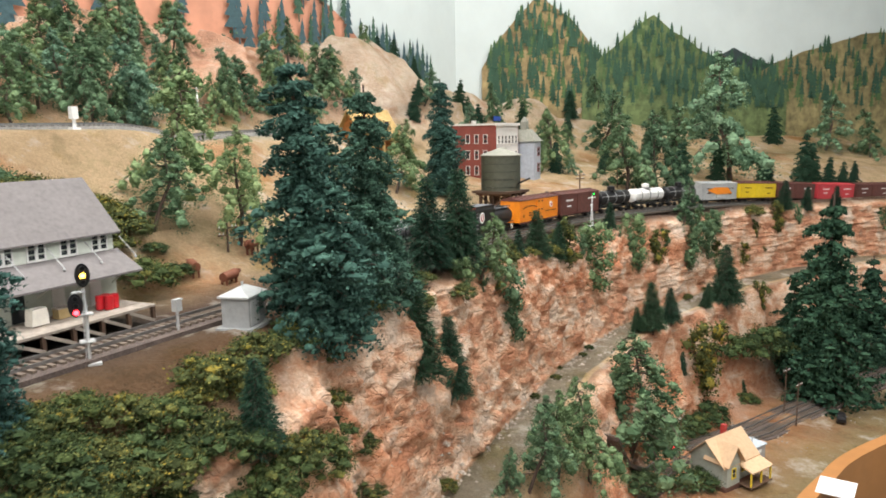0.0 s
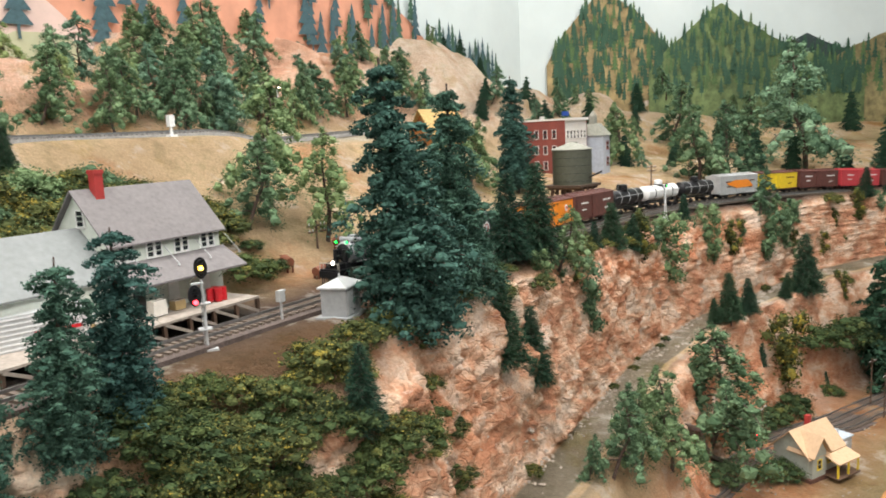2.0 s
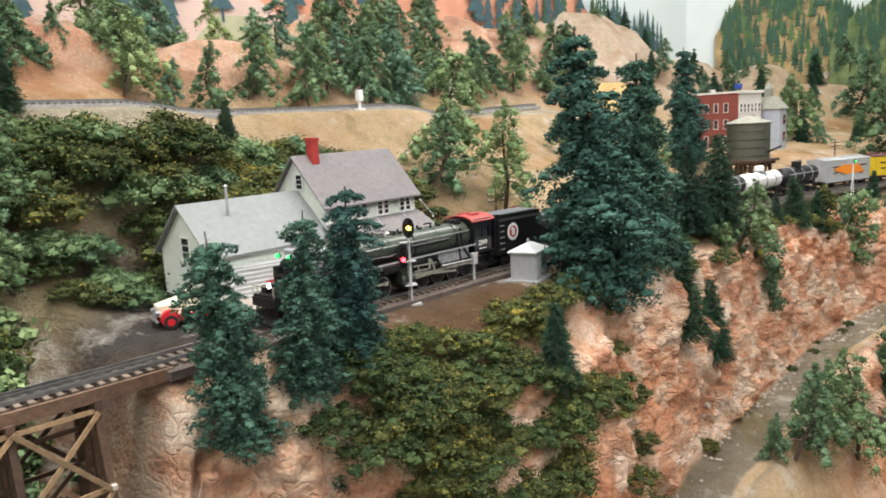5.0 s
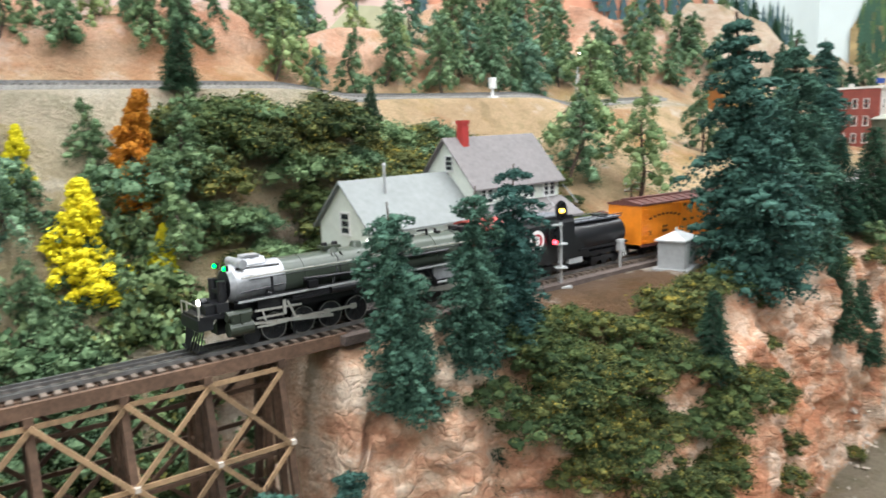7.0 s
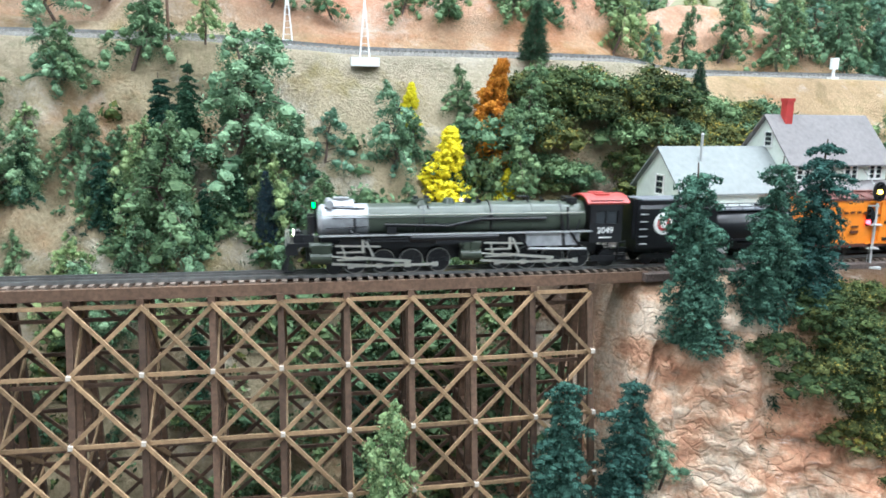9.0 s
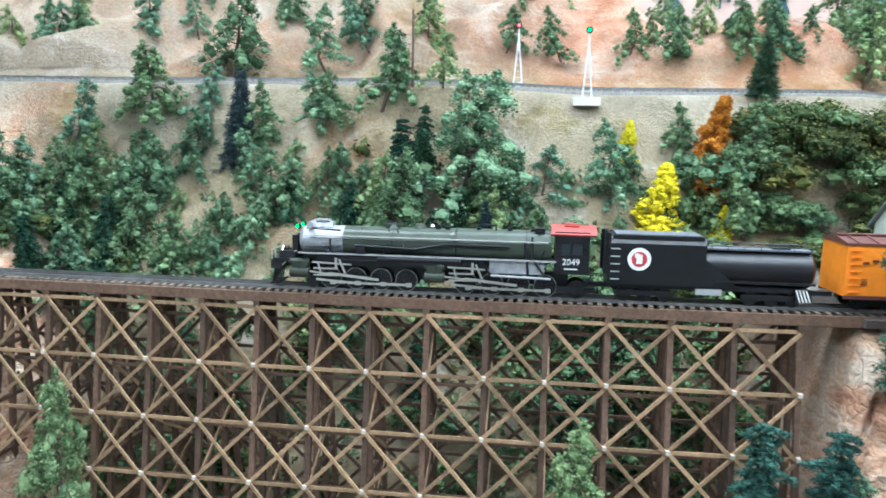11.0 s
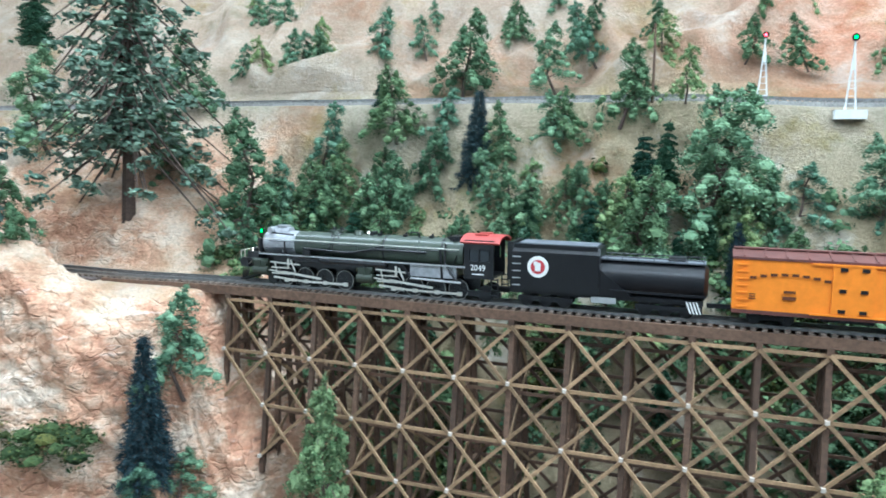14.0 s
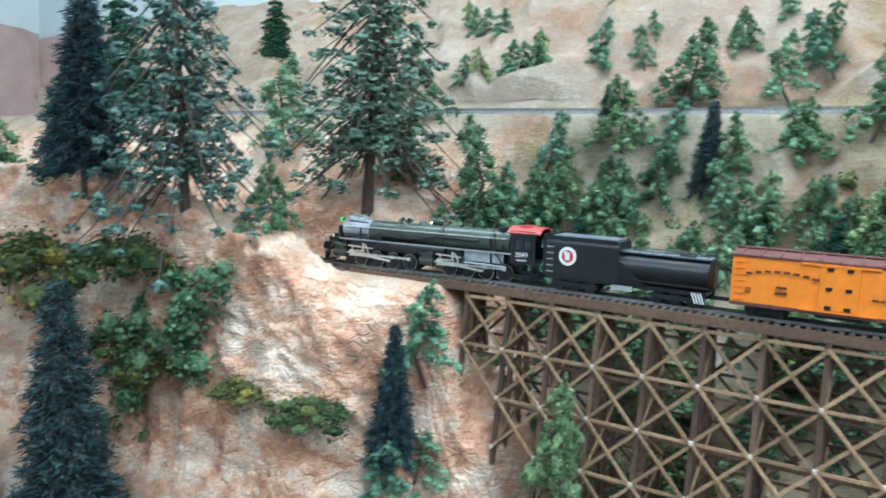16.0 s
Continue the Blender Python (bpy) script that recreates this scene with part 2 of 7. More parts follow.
# ---- mesh building ----
class Solid:
    """Collects vertices and faces of one part."""

    def __init__(self):
        self.v, self.f = [], []

    def add(self, verts, faces):
        k = len(self.v)
        self.v.extend(verts)
        self.f.extend([tuple(i + k for i in f) for f in faces])
        return self

    def box(self, cx, cy, cz, sx, sy, sz, m=None, taper=1.0):
        pts = []
        for dz in (-0.5, 0.5):
            k = taper if dz > 0 else 1.0
            for dx, dy in ((-0.5, -0.5), (0.5, -0.5), (0.5, 0.5), (-0.5, 0.5)):
                p = Vector((cx + dx * sx * k, cy + dy * sy * k, cz + dz * sz))
                pts.append(tuple(m @ p) if m else tuple(p))
        return self.add(pts, [(3, 2, 1, 0), (4, 5, 6, 7), (0, 1, 5, 4), (1, 2, 6, 5), (2, 3, 7, 6), (3, 0, 4, 7)])

    def tube(self, a, b, r0, r1=None, n=12, caps=True):
        a, b = Vector(a), Vector(b)
        r1 = r0 if r1 is None else r1
        z = (b - a).normalized()
        x = z.orthogonal().normalized()
        y = z.cross(x)
        pts = []
        for c, r in ((a, r0), (b, r1)):
            for i in range(n):
                w = math.tau * i / n
                pts.append(tuple(c + (x * math.cos(w) + y * math.sin(w)) * r))
        faces = [(i, (i + 1) % n, n + (i + 1) % n, n + i) for i in range(n)]
        if caps:
            faces += [tuple(reversed(range(n))), tuple(range(n, 2 * n))]
        return self.add(pts, faces)

    def beam(self, a, b, w, h):
        """A squared timber from a to b, w wide (level) and h high."""
        a, b = Vector(a), Vector(b)
        d = (b - a).normalized()
        side = d.cross(Vector((0, 0, 1)))
        side = side.normalized() if side.length > 0.05 else d.cross(Vector((1, 0, 0))).normalized()
        up = side.cross(d).normalized()
        pts = [tuple(p + side * (sx * w / 2) + up * (sz * h / 2)) for p in (a, b) for sx, sz in ((-1, -1), (1, -1), (1, 1), (-1, 1))]
        return self.add(pts, [(3, 2, 1, 0), (4, 5, 6, 7), (0, 1, 5, 4), (1, 2, 6, 5), (2, 3, 7, 6), (3, 0, 4, 7)])

    def prism(self, outline, x0, x1):
        """An outline in (y, z) pushed from x0 to x1."""
        n = len(outline)
        pts = [(x0, y, z) for y, z in outline] + [(x1, y, z) for y, z in outline]
        return self.add(pts, [(i, (i + 1) % n, n + (i + 1) % n, n + i) for i in range(n)] + [tuple(reversed(range(n))), tuple(range(n, 2 * n))])

    def mesh(self, name, material, smooth=False):
        me = bpy.data.meshes.new(name)
        me.from_pydata(self.v, [], self.f)
        bm = bmesh.new()
        bm.from_mesh(me)
        bmesh.ops.recalc_face_normals(bm, faces=bm.faces) if len(self.f) < 20000 else None
        bm.to_mesh(me)
        bm.free()
        me.materials.append(material)
        if smooth:
            me.shade_smooth()
            me.set_sharp_from_angle(angle=radians(40))
        return me


def part(name, solid, material, parent=None, label="", smooth=False):
    ob = new(name, solid.mesh(name, material, smooth))
    ob.parent = parent
    if label:
        ob["label"] = label
    return ob


def thing(name, m, label, category, group="", kind=""):
    ob = new(name)
    ob.empty_display_size = 0.01
    ob.matrix_world = m
    return tagged(ob, label, category, group, kind)


# ---- lines of the plan: the main line and offsets from it ----
LINE = np.array([(-1.22, -1.029, 0.066), (-0.851, -0.494, 0.066), (-0.76, -0.362, 0.066), (-0.705, -0.261, 0.066), (-0.584, -0.082, 0.066), (-0.489, 0.061, 0.066), (-0.36, 0.262, 0.066), (-0.25, 0.47, 0.064),
                 (-0.154, 0.655, 0.061), (-0.03, 0.868, 0.057), (0.12, 1.14, 0.051), (0.303, 1.375, 0.047), (0.586, 1.627, 0.038), (0.832, 1.789, 0.025), (1.102, 1.92, 0.008), (1.7, 2.17, -0.01)])


def curve_through(p, n):
    q = np.vstack([2 * p[0] - p[1], p, 2 * p[-1] - p[-2]])
    out, t = [], np.linspace(0, 1, 40, endpoint=False)[:, None]
    for i in range(1, len(q) - 2):
        a, b, c, d = q[i - 1:i + 3]
        out.append(.5 * ((2 * b) + (c - a) * t + (2 * a - 5 * b + 4 * c - d) * t * t + (3 * b - a - 3 * c + d) * t ** 3))
    out = np.vstack(out + [p[-1:]])
    run = np.r_[0, np.cumsum(np.linalg.norm(np.diff(out[:, :2], axis=0), axis=1))]
    s = np.linspace(0, run[-1], n)
    return s, np.column_stack([np.interp(s, run, out[:, k]) for k in range(3)])


RUN, AXIS = curve_through(LINE, 2000)
STEP = np.gradient(AXIS[:, :2], axis=0)
STEP /= np.linalg.norm(STEP, axis=1)[:, None]
_k = np.ones(121) / 121
SMOOTH = np.column_stack([np.convolve(np.pad(STEP[:, i], 60, "edge"), _k, "valid") for i in (0, 1)])
SMOOTH /= np.linalg.norm(SMOOTH, axis=1)[:, None]
CENTRE, RAILTOP = -0.012, -0.003


def along(s, d=0.0, z=None, tangents=STEP):
    """A place s along the main line and d to its viewer's side (and its height; None: the rail's)."""
    s = np.asarray(s, float)
    x, y, h = (np.interp(s, RUN, AXIS[:, k]) for k in range(3))
    tx, ty = (np.interp(s, RUN, tangents[:, k]) for k in (0, 1))
    h = h + RAILTOP if z is None else np.broadcast_to(z, s.shape) + 0 * s
    beyond = np.where(s < 0, s, 0) + np.where(s > RUN[-1], s - RUN[-1], 0)
    return np.stack([x + ty * d + tx * beyond, y - tx * d + ty * beyond, h], -1)


def heading(s):
    tx, ty = (np.interp(s, RUN, STEP[:, k]) for k in (0, 1))
    return math.degrees(math.atan2(ty, tx))


def spot(s, d, z, turn=0.0, size=1.0):
    """A pose at (s, d, z) whose x axis follows the line."""
    p = along(s, d, z)
    return pose(*p, 0, 0, heading(s) + turn) @ Matrix.Scale(size, 4)


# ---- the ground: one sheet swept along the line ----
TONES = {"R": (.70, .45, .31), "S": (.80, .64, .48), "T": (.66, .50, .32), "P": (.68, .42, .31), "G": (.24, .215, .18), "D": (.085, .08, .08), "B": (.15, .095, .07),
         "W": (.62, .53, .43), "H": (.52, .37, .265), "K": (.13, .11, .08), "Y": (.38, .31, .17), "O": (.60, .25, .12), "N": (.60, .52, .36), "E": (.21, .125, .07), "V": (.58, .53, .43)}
ROCKY = {"R": 1.0, "S": 1.0, "O": 1.0, "W": 0.3, "P": 0.5, "H": 0.35, "K": 0.3}
# each row: place along the line, then (offset, height, tone) from the backdrop to the aisle
BACK0 = [(-.80, .52, "P"), (-.62, .46, "W"), (-.47, .36, "W"), (-.37, .275, "W"), (-.31, .228, "V"), (-.26, .224, "V"), (-.225, .222, "V")]
BACKH = [(-.80, .52, "P"), (-.62, .46, "H"), (-.47, .36, "W"), (-.37, .275, "H"), (-.31, .228, "N"), (-.26, .224, "N"), (-.225, .222, "N")]
BACKM = [(-.80, .42, "P"), (-.60, .40, "H"), (-.47, .345, "P"), (-.39, .27, "P"), (-.33, .222, "T"), (-.28, .217, "V"), (-.245, .215, "V")]
BACK1 = [(-.80, .300, "H"), (-.60, .300, "T"), (-.47, .298, "P"), (-.405, .278, "P"), (-.33, .222, "T"), (-.28, .217, "V"), (-.245, .215, "V")]
BACK2 = [(-.80, .300, "H"), (-.62, .296, "T"), (-.52, .290, "P"), (-.455, .264, "P"), (-.40, .215, "T"), (-.35, .21, "V"), (-.31, .208, "T")]
BACK3 = [(-.85, .40, "P"), (-.68, .385, "P"), (-.60, .35, "P"), (-.53, .275, "P"), (-.46, .213, "T"), (-.40, .197, "V"), (-.36, .19, "T")]
BACK4 = [(-.90, .43, "P"), (-.74, .42, "W"), (-.64, .38, "W"), (-.54, .24, "W"), (-.46, .17, "T"), (-.40, .13, "N"), (-.34, .105, "T")]
BACK5 = [(-1.3, .30, "T"), (-1.0, .30, "T"), (-.80, .28, "W"), (-.64, .19, "T"), (-.5, .145, "T"), (-.42, .12, "Y"), (-.34, .10, "T")]
SHAPE = [
    (-0.4, BACK0 + [(-.16, .18, "S"), (-.08, .11, "S"), (-.045, .057, "S"), (.02, .056, "S"), (.05, .12, "S"), (.10, .13, "S"), (.13, .0, "S"), (.15, -.15, "S"), (.20, -.20, "G"), (.32, -.26, "T"), (.38, -.33, "B"), (.5, -.36, "B"), (.6, -.36, "B")]),
    (0.535, BACK0 + [(-.16, .18, "S"), (-.08, .11, "S"), (-.045, .057, "S"), (.02, .056, "S"), (.04, .13, "S"), (.085, .15, "S"), (.115, .02, "S"), (.135, -.13, "S"), (.19, -.20, "G"), (.28, -.26, "T"), (.36, -.33, "B"), (.5, -.36, "B"), (.6, -.36, "B")]),
    (0.725, BACK0 + [(-.16, .18, "S"), (-.08, .11, "S"), (-.045, .057, "S"), (.02, .057, "S"), (.04, .095, "S"), (.075, .09, "S"), (.10, .0, "S"), (.125, -.12, "S"), (.18, -.20, "G"), (.26, -.26, "T"), (.34, -.33, "B"), (.5, -.36, "B"), (.6, -.36, "B")]),
    (0.835, BACK0 + [(-.16, .13, "S"), (-.08, .075, "S"), (-.045, .057, "S"), (.01, .057, "S"), (.03, .052, "S"), (.06, .03, "S"), (.09, -.03, "S"), (.13, -.12, "S"), (.18, -.20, "S"), (.24, -.26, "T"), (.32, -.33, "B"), (.5, -.36, "B"), (.6, -.36, "B")]),
    (0.895, BACK0 + [(-.16, .10, "T"), (-.09, .06, "S"), (-.05, .052, "S"), (.01, .055, "S"), (.025, .045, "S"), (.045, .0, "S"), (.07, -.07, "S"), (.11, -.15, "S"), (.16, -.22, "S"), (.24, -.28, "B"), (.32, -.33, "B"), (.5, -.36, "B"), (.6, -.36, "B")]),
    (0.945, BACK0 + [(-.17, .09, "N"), (-.10, .0, "S"), (-.05, -.04, "S"), (.0, -.05, "S"), (.025, -.07, "S"), (.045, -.10, "S"), (.07, -.14, "S"), (.11, -.20, "S"), (.16, -.26, "S"), (.24, -.30, "B"), (.32, -.33, "B"), (.5, -.36, "B"), (.6, -.36, "B")]),
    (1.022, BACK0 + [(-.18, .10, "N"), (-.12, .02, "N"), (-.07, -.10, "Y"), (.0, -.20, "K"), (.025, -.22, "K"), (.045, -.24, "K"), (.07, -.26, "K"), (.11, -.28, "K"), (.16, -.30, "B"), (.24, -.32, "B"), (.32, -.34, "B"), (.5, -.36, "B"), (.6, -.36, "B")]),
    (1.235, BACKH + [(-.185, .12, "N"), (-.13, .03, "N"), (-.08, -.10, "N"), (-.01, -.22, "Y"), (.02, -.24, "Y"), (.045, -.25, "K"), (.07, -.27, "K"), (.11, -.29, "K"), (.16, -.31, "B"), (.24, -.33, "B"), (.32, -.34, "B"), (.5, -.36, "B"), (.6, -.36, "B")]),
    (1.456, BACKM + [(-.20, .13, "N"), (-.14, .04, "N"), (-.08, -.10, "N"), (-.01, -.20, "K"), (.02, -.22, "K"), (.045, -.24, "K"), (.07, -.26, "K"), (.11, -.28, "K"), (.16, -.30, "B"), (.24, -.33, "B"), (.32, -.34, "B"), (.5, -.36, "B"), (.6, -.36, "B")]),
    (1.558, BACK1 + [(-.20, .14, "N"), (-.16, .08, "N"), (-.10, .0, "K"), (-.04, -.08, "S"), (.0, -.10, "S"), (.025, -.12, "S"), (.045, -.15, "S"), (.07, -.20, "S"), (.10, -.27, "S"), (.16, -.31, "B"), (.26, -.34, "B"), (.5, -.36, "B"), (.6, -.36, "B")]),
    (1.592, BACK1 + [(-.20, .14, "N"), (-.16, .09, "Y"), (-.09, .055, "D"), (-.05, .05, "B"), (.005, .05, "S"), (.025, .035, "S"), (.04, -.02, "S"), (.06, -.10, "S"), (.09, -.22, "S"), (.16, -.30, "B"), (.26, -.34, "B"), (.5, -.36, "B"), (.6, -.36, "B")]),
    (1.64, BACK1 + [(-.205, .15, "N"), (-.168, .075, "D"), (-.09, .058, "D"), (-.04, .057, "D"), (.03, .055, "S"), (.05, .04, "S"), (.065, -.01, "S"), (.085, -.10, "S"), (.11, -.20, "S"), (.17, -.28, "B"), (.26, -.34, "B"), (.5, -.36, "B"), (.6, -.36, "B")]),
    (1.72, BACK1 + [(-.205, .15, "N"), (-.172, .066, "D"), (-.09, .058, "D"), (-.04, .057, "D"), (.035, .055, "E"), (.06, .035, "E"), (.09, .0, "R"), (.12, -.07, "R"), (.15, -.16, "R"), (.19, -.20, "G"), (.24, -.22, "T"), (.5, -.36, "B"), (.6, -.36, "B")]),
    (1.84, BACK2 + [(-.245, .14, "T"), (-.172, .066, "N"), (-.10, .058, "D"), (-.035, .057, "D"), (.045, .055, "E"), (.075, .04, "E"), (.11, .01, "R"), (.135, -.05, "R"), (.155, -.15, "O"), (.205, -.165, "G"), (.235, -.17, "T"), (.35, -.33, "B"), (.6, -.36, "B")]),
    (1.96, BACK2 + [(-.26, .15, "T"), (-.16, .10, "T"), (-.10, .062, "T"), (-.05, .056, "B"), (.05, .054, "E"), (.075, .045, "R"), (.09, .01, "R"), (.10, -.05, "O"), (.12, -.148, "R"), (.17, -.155, "G"), (.20, -.16, "T"), (.32, -.30, "T"), (.6, -.36, "B")]),
    (2.1, BACK2 + [(-.26, .16, "T"), (-.16, .11, "T"), (-.10, .07, "T"), (-.05, .055, "B"), (.05, .053, "B"), (.075, .045, "R"), (.085, .02, "R"), (.090, -.05, "R"), (.10, -.143, "R"), (.15, -.148, "G"), (.175, -.15, "T"), (.27, -.28, "T"), (.5, -.32, "Y")]),
    (2.28, BACK3 + [(-.28, .15, "T"), (-.18, .10, "T"), (-.10, .07, "T"), (-.05, .053, "B"), (.045, .052, "B"), (.07, .042, "R"), (.08, .02, "R"), (.084, -.05, "R"), (.09, -.135, "R"), (.14, -.138, "G"), (.165, -.14, "T"), (.25, -.27, "O"), (.45, -.30, "Y")]),
    (2.52, BACK3 + [(-.28, .13, "T"), (-.18, .09, "T"), (-.09, .06, "T"), (-.05, .048, "B"), (.045, .047, "B"), (.065, .038, "R"), (.075, .01, "O"), (.08, -.05, "R"), (.088, -.125, "R"), (.135, -.128, "G"), (.155, -.13, "R"), (.19, -.29, "O"), (.40, -.30, "Y")]),
    (2.85, BACK4 + [(-.25, .10, "T"), (-.17, .095, "T"), (-.09, .055, "T"), (-.05, .043, "B"), (.045, .042, "B"), (.06, .03, "R"), (.07, .0, "O"), (.078, -.05, "R"), (.088, -.115, "R"), (.135, -.118, "G"), (.15, -.12, "R"), (.19, -.29, "O"), (.42, -.30, "Y")]),
    (3.3, BACK5 + [(-.25, .09, "T"), (-.17, .08, "T"), (-.09, .045, "T"), (-.05, .035, "B"), (.045, .034, "B"), (.06, .02, "R"), (.065, -.01, "R"), (.07, -.05, "R"), (.08, -.105, "R"), (.13, -.108, "G"), (.15, -.11, "R"), (.22, -.29, "K"), (.47, -.30, "Y")]),
    (4.6, BACK5 + [(-.25, .09, "T"), (-.17, .08, "T"), (-.09, .035, "T"), (-.05, .025, "B"), (.045, .022, "B"), (.06, .01, "R"), (.065, -.01, "R"), (.07, -.05, "R"), (.08, -.10, "R"), (.13, -.10, "G"), (.15, -.10, "R"), (.22, -.29, "K"), (.50, -.30, "Y")]),
]
KNOTS = np.array([r[0] for r in SHAPE])
PROFILE = np.array([[(d, z, *TONES[c], ROCKY.get(c, 0.0)) for d, z, c in r[1]] for r in SHAPE])
# the benches fall gently from the trestle towards the town
FALL = np.interp(KNOTS, [1.6, 1.82, 2.05, 2.7], [1.0, 1.02, 1.045, 1.08])[:, None]
PROFILE[:, 7:, 1] = 0.195 - (0.195 - PROFILE[:, 7:, 1]) * FALL


def hashed(ix, iy, iz):
    h = (ix * 374761393 + iy * 668265263 + iz * 2147483647) & 0xffffffff
    h = ((h ^ (h >> 13)) * 1274126177) & 0xffffffff
    return ((h ^ (h >> 16)) & 0xffff) / 32767.5 - 1.0


def grain(p, scale):
    """Smooth noise between -1 and 1 at every row of p."""
    q = p * scale
    i = np.floor(q).astype(np.int64)
    f = q - i
    f = f * f * (3 - 2 * f)
    out = np.zeros(len(p))
    for a in (0, 1):
        for b in (0, 1):
            for c in (0, 1):
                w = np.abs(1 - a - f[:, 0]) * np.abs(1 - b - f[:, 1]) * np.abs(1 - c - f[:, 2])
                out += w * hashed(i[:, 0] + a, i[:, 1] + b, i[:, 2] + c)
    return out


def section(s):
    """The ground's control points at s, glided between the rows of SHAPE."""
    k = int(np.clip(np.searchsorted(KNOTS, s) - 1, 0, len(KNOTS) - 2))
    w = np.clip((s - KNOTS[k]) / (KNOTS[k + 1] - KNOTS[k]), 0, 1)
    w = w * w * (3 - 2 * w)
    return PROFILE[k] * (1 - w) + PROFILE[k + 1] * w


def ground_at(s, d):
    c = section(s)
    return float(np.interp(d, np.maximum.accumulate(c[:, 0]), c[:, 1]))


def build_ground():
    ss = np.concatenate([np.arange(-0.4, 0.4, 0.02), np.arange(0.4, 2.8, 0.0043), np.arange(2.8, 4.5, 0.014)])
    per = [8, 12, 14, 12, 6, 6, 14, 16, 14, 10, 14, 18, 26, 30, 30, 12, 10, 18, 8]
    rows = []
    for s in ss:
        c = section(s)
        line = np.vstack([c[i] + (c[i + 1] - c[i]) * np.linspace(0, 1, n, endpoint=False)[:, None] for i, n in enumerate(per)] + [c[-1:]])
        for _ in range(2):
            line[1:-1, :2] = line[1:-1, :2] * .5 + .25 * (line[:-2, :2] + line[2:, :2])
        if s > 1.74:
            a = sum(per[:15])
            b = a + per[15]
            line[a + 2:b + 1, 2:5], line[a + 1:b + 1, 5] = (.32, .28, .215), 0.0
            line[b + 1:b + 5, 2:5] = TONES["T"]
        rows.append(line)
    g = np.array(rows)
    n, m = g.shape[:2]
    pos = along(np.repeat(ss, m), g[..., 0].ravel(), g[..., 1].ravel(), SMOOTH).reshape(n, m, 3)
    du, dv = np.gradient(pos, axis=0), np.gradient(pos, axis=1)
    nor = np.cross(dv, du)
    nor /= np.linalg.norm(nor, axis=2)[..., None] + 1e-12
    nor *= np.sign(nor[..., 2:3] + 0.3)
    p, nor = pos.reshape(-1, 3), nor.reshape(-1, 3)
    rock = g[..., 5].ravel()
    steep = np.clip(1.25 - nor[:, 2], 0, 1)
    q = p * np.array([1, 1, 0.38])
    ridged = lambda k: 1 - 2 * np.abs(grain(q, k))
    sway = p * np.array([1, 1, 0.6]) + 0.012 * np.column_stack([grain(p, 30), grain(p + 7.0, 30), grain(p + 3.0, 30)])
    amount = 0.009 * grain(q, 15) + 0.008 * ridged(24) + 0.010 * np.abs(grain(sway, 60)) + 0.007 * np.abs(grain(sway + 5.0, 120)) + 0.0042 * grain(p, 240) + 0.007 * np.round(grain(sway + 9.0, 42) * 2.5) / 2.5 + 0.004 * np.round(grain(sway + 2.0, 90) * 2) / 2 - 0.006
    gentle = 0.010 * grain(p, 7) * (g[..., 1].ravel() > .24) + (0.026 * ridged(9) + 0.013 * ridged(23)) * (g[..., 1].ravel() > .25) + (0.011 * ridged(15) + 0.006 * ridged(34)) * ((g[..., 0].ravel() < -.06) & (g[..., 1].ravel() < .19) & (np.repeat(ss, m) > .86) & (np.repeat(ss, m) < 1.53)) + 0.004 * grain(p, 9) + 0.0018 * grain(p, 35) + 0.0004 * grain(p, 160)
    flat = np.where((g[..., 0].ravel() > -.06) & (g[..., 0].ravel() < .03), 0.12, 1.0)
    flat = np.where((g[..., 0].ravel() > -.42) & (g[..., 0].ravel() < -.22) & (nor[:, 2] > .93), 0.25, flat)
    p = p + nor * ((rock * steep * amount * 0.85 + (1 - rock * steep) * gentle) * flat)[:, None]
    idx = np.arange(n * m).reshape(n, m)
    quads = np.stack([idx[:-1, :-1], idx[1:, :-1], idx[1:, 1:], idx[:-1, 1:]], -1).reshape(-1, 4)
    me = bpy.data.meshes.new("ground")
    me.from_pydata(p.tolist(), [], quads.tolist())
    me.materials.append(GROUND)
    col = me.color_attributes.new("tint", "FLOAT_COLOR", "POINT")
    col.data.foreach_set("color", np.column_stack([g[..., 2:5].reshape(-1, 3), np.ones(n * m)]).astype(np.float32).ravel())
    att = me.attributes.new("rock", "FLOAT", "POINT")
    att.data.foreach_set("value", (rock * np.clip(steep * 1.6, 0, 1)).astype(np.float32))
    me.shade_smooth()
    return tagged(new("ground", me), "sculpted plaster scenery with orange rock cliffs, tan slopes and brown track bed", "ground", kind="structure")


build_ground()


# ---- tracks ----
def ribbon(name, s, d, z, width, height, material, parent=None):
    """A strip of rectangular section along offsets d and heights z."""
    pts = []
    for o, h in ((-width / 2, 0), (width / 2, 0), (width / 2, height), (-width / 2, height)):
        pts.append(along(s, d + o, z + h))
    n = len(s)
    v = np.concatenate(pts).tolist()
    f = [(a * n + i, b * n + i, b * n + i + 1, a * n + i + 1) for a, b in ((0, 1), (1, 2), (2, 3), (3, 0)) for i in range(n - 1)]
    f += [(0, n, 2 * n, 3 * n), (n - 1, 4 * n - 1, 3 * n - 1, 2 * n - 1)]
    sol = Solid().add([tuple(q) for q in v], f)
    return part(name, sol, material, parent)


GAUGE = 0.0165
TIEMESH = Solid().box(0, 0, 0, 0.0031, 0.030, 0.003).mesh("tie", TIE)


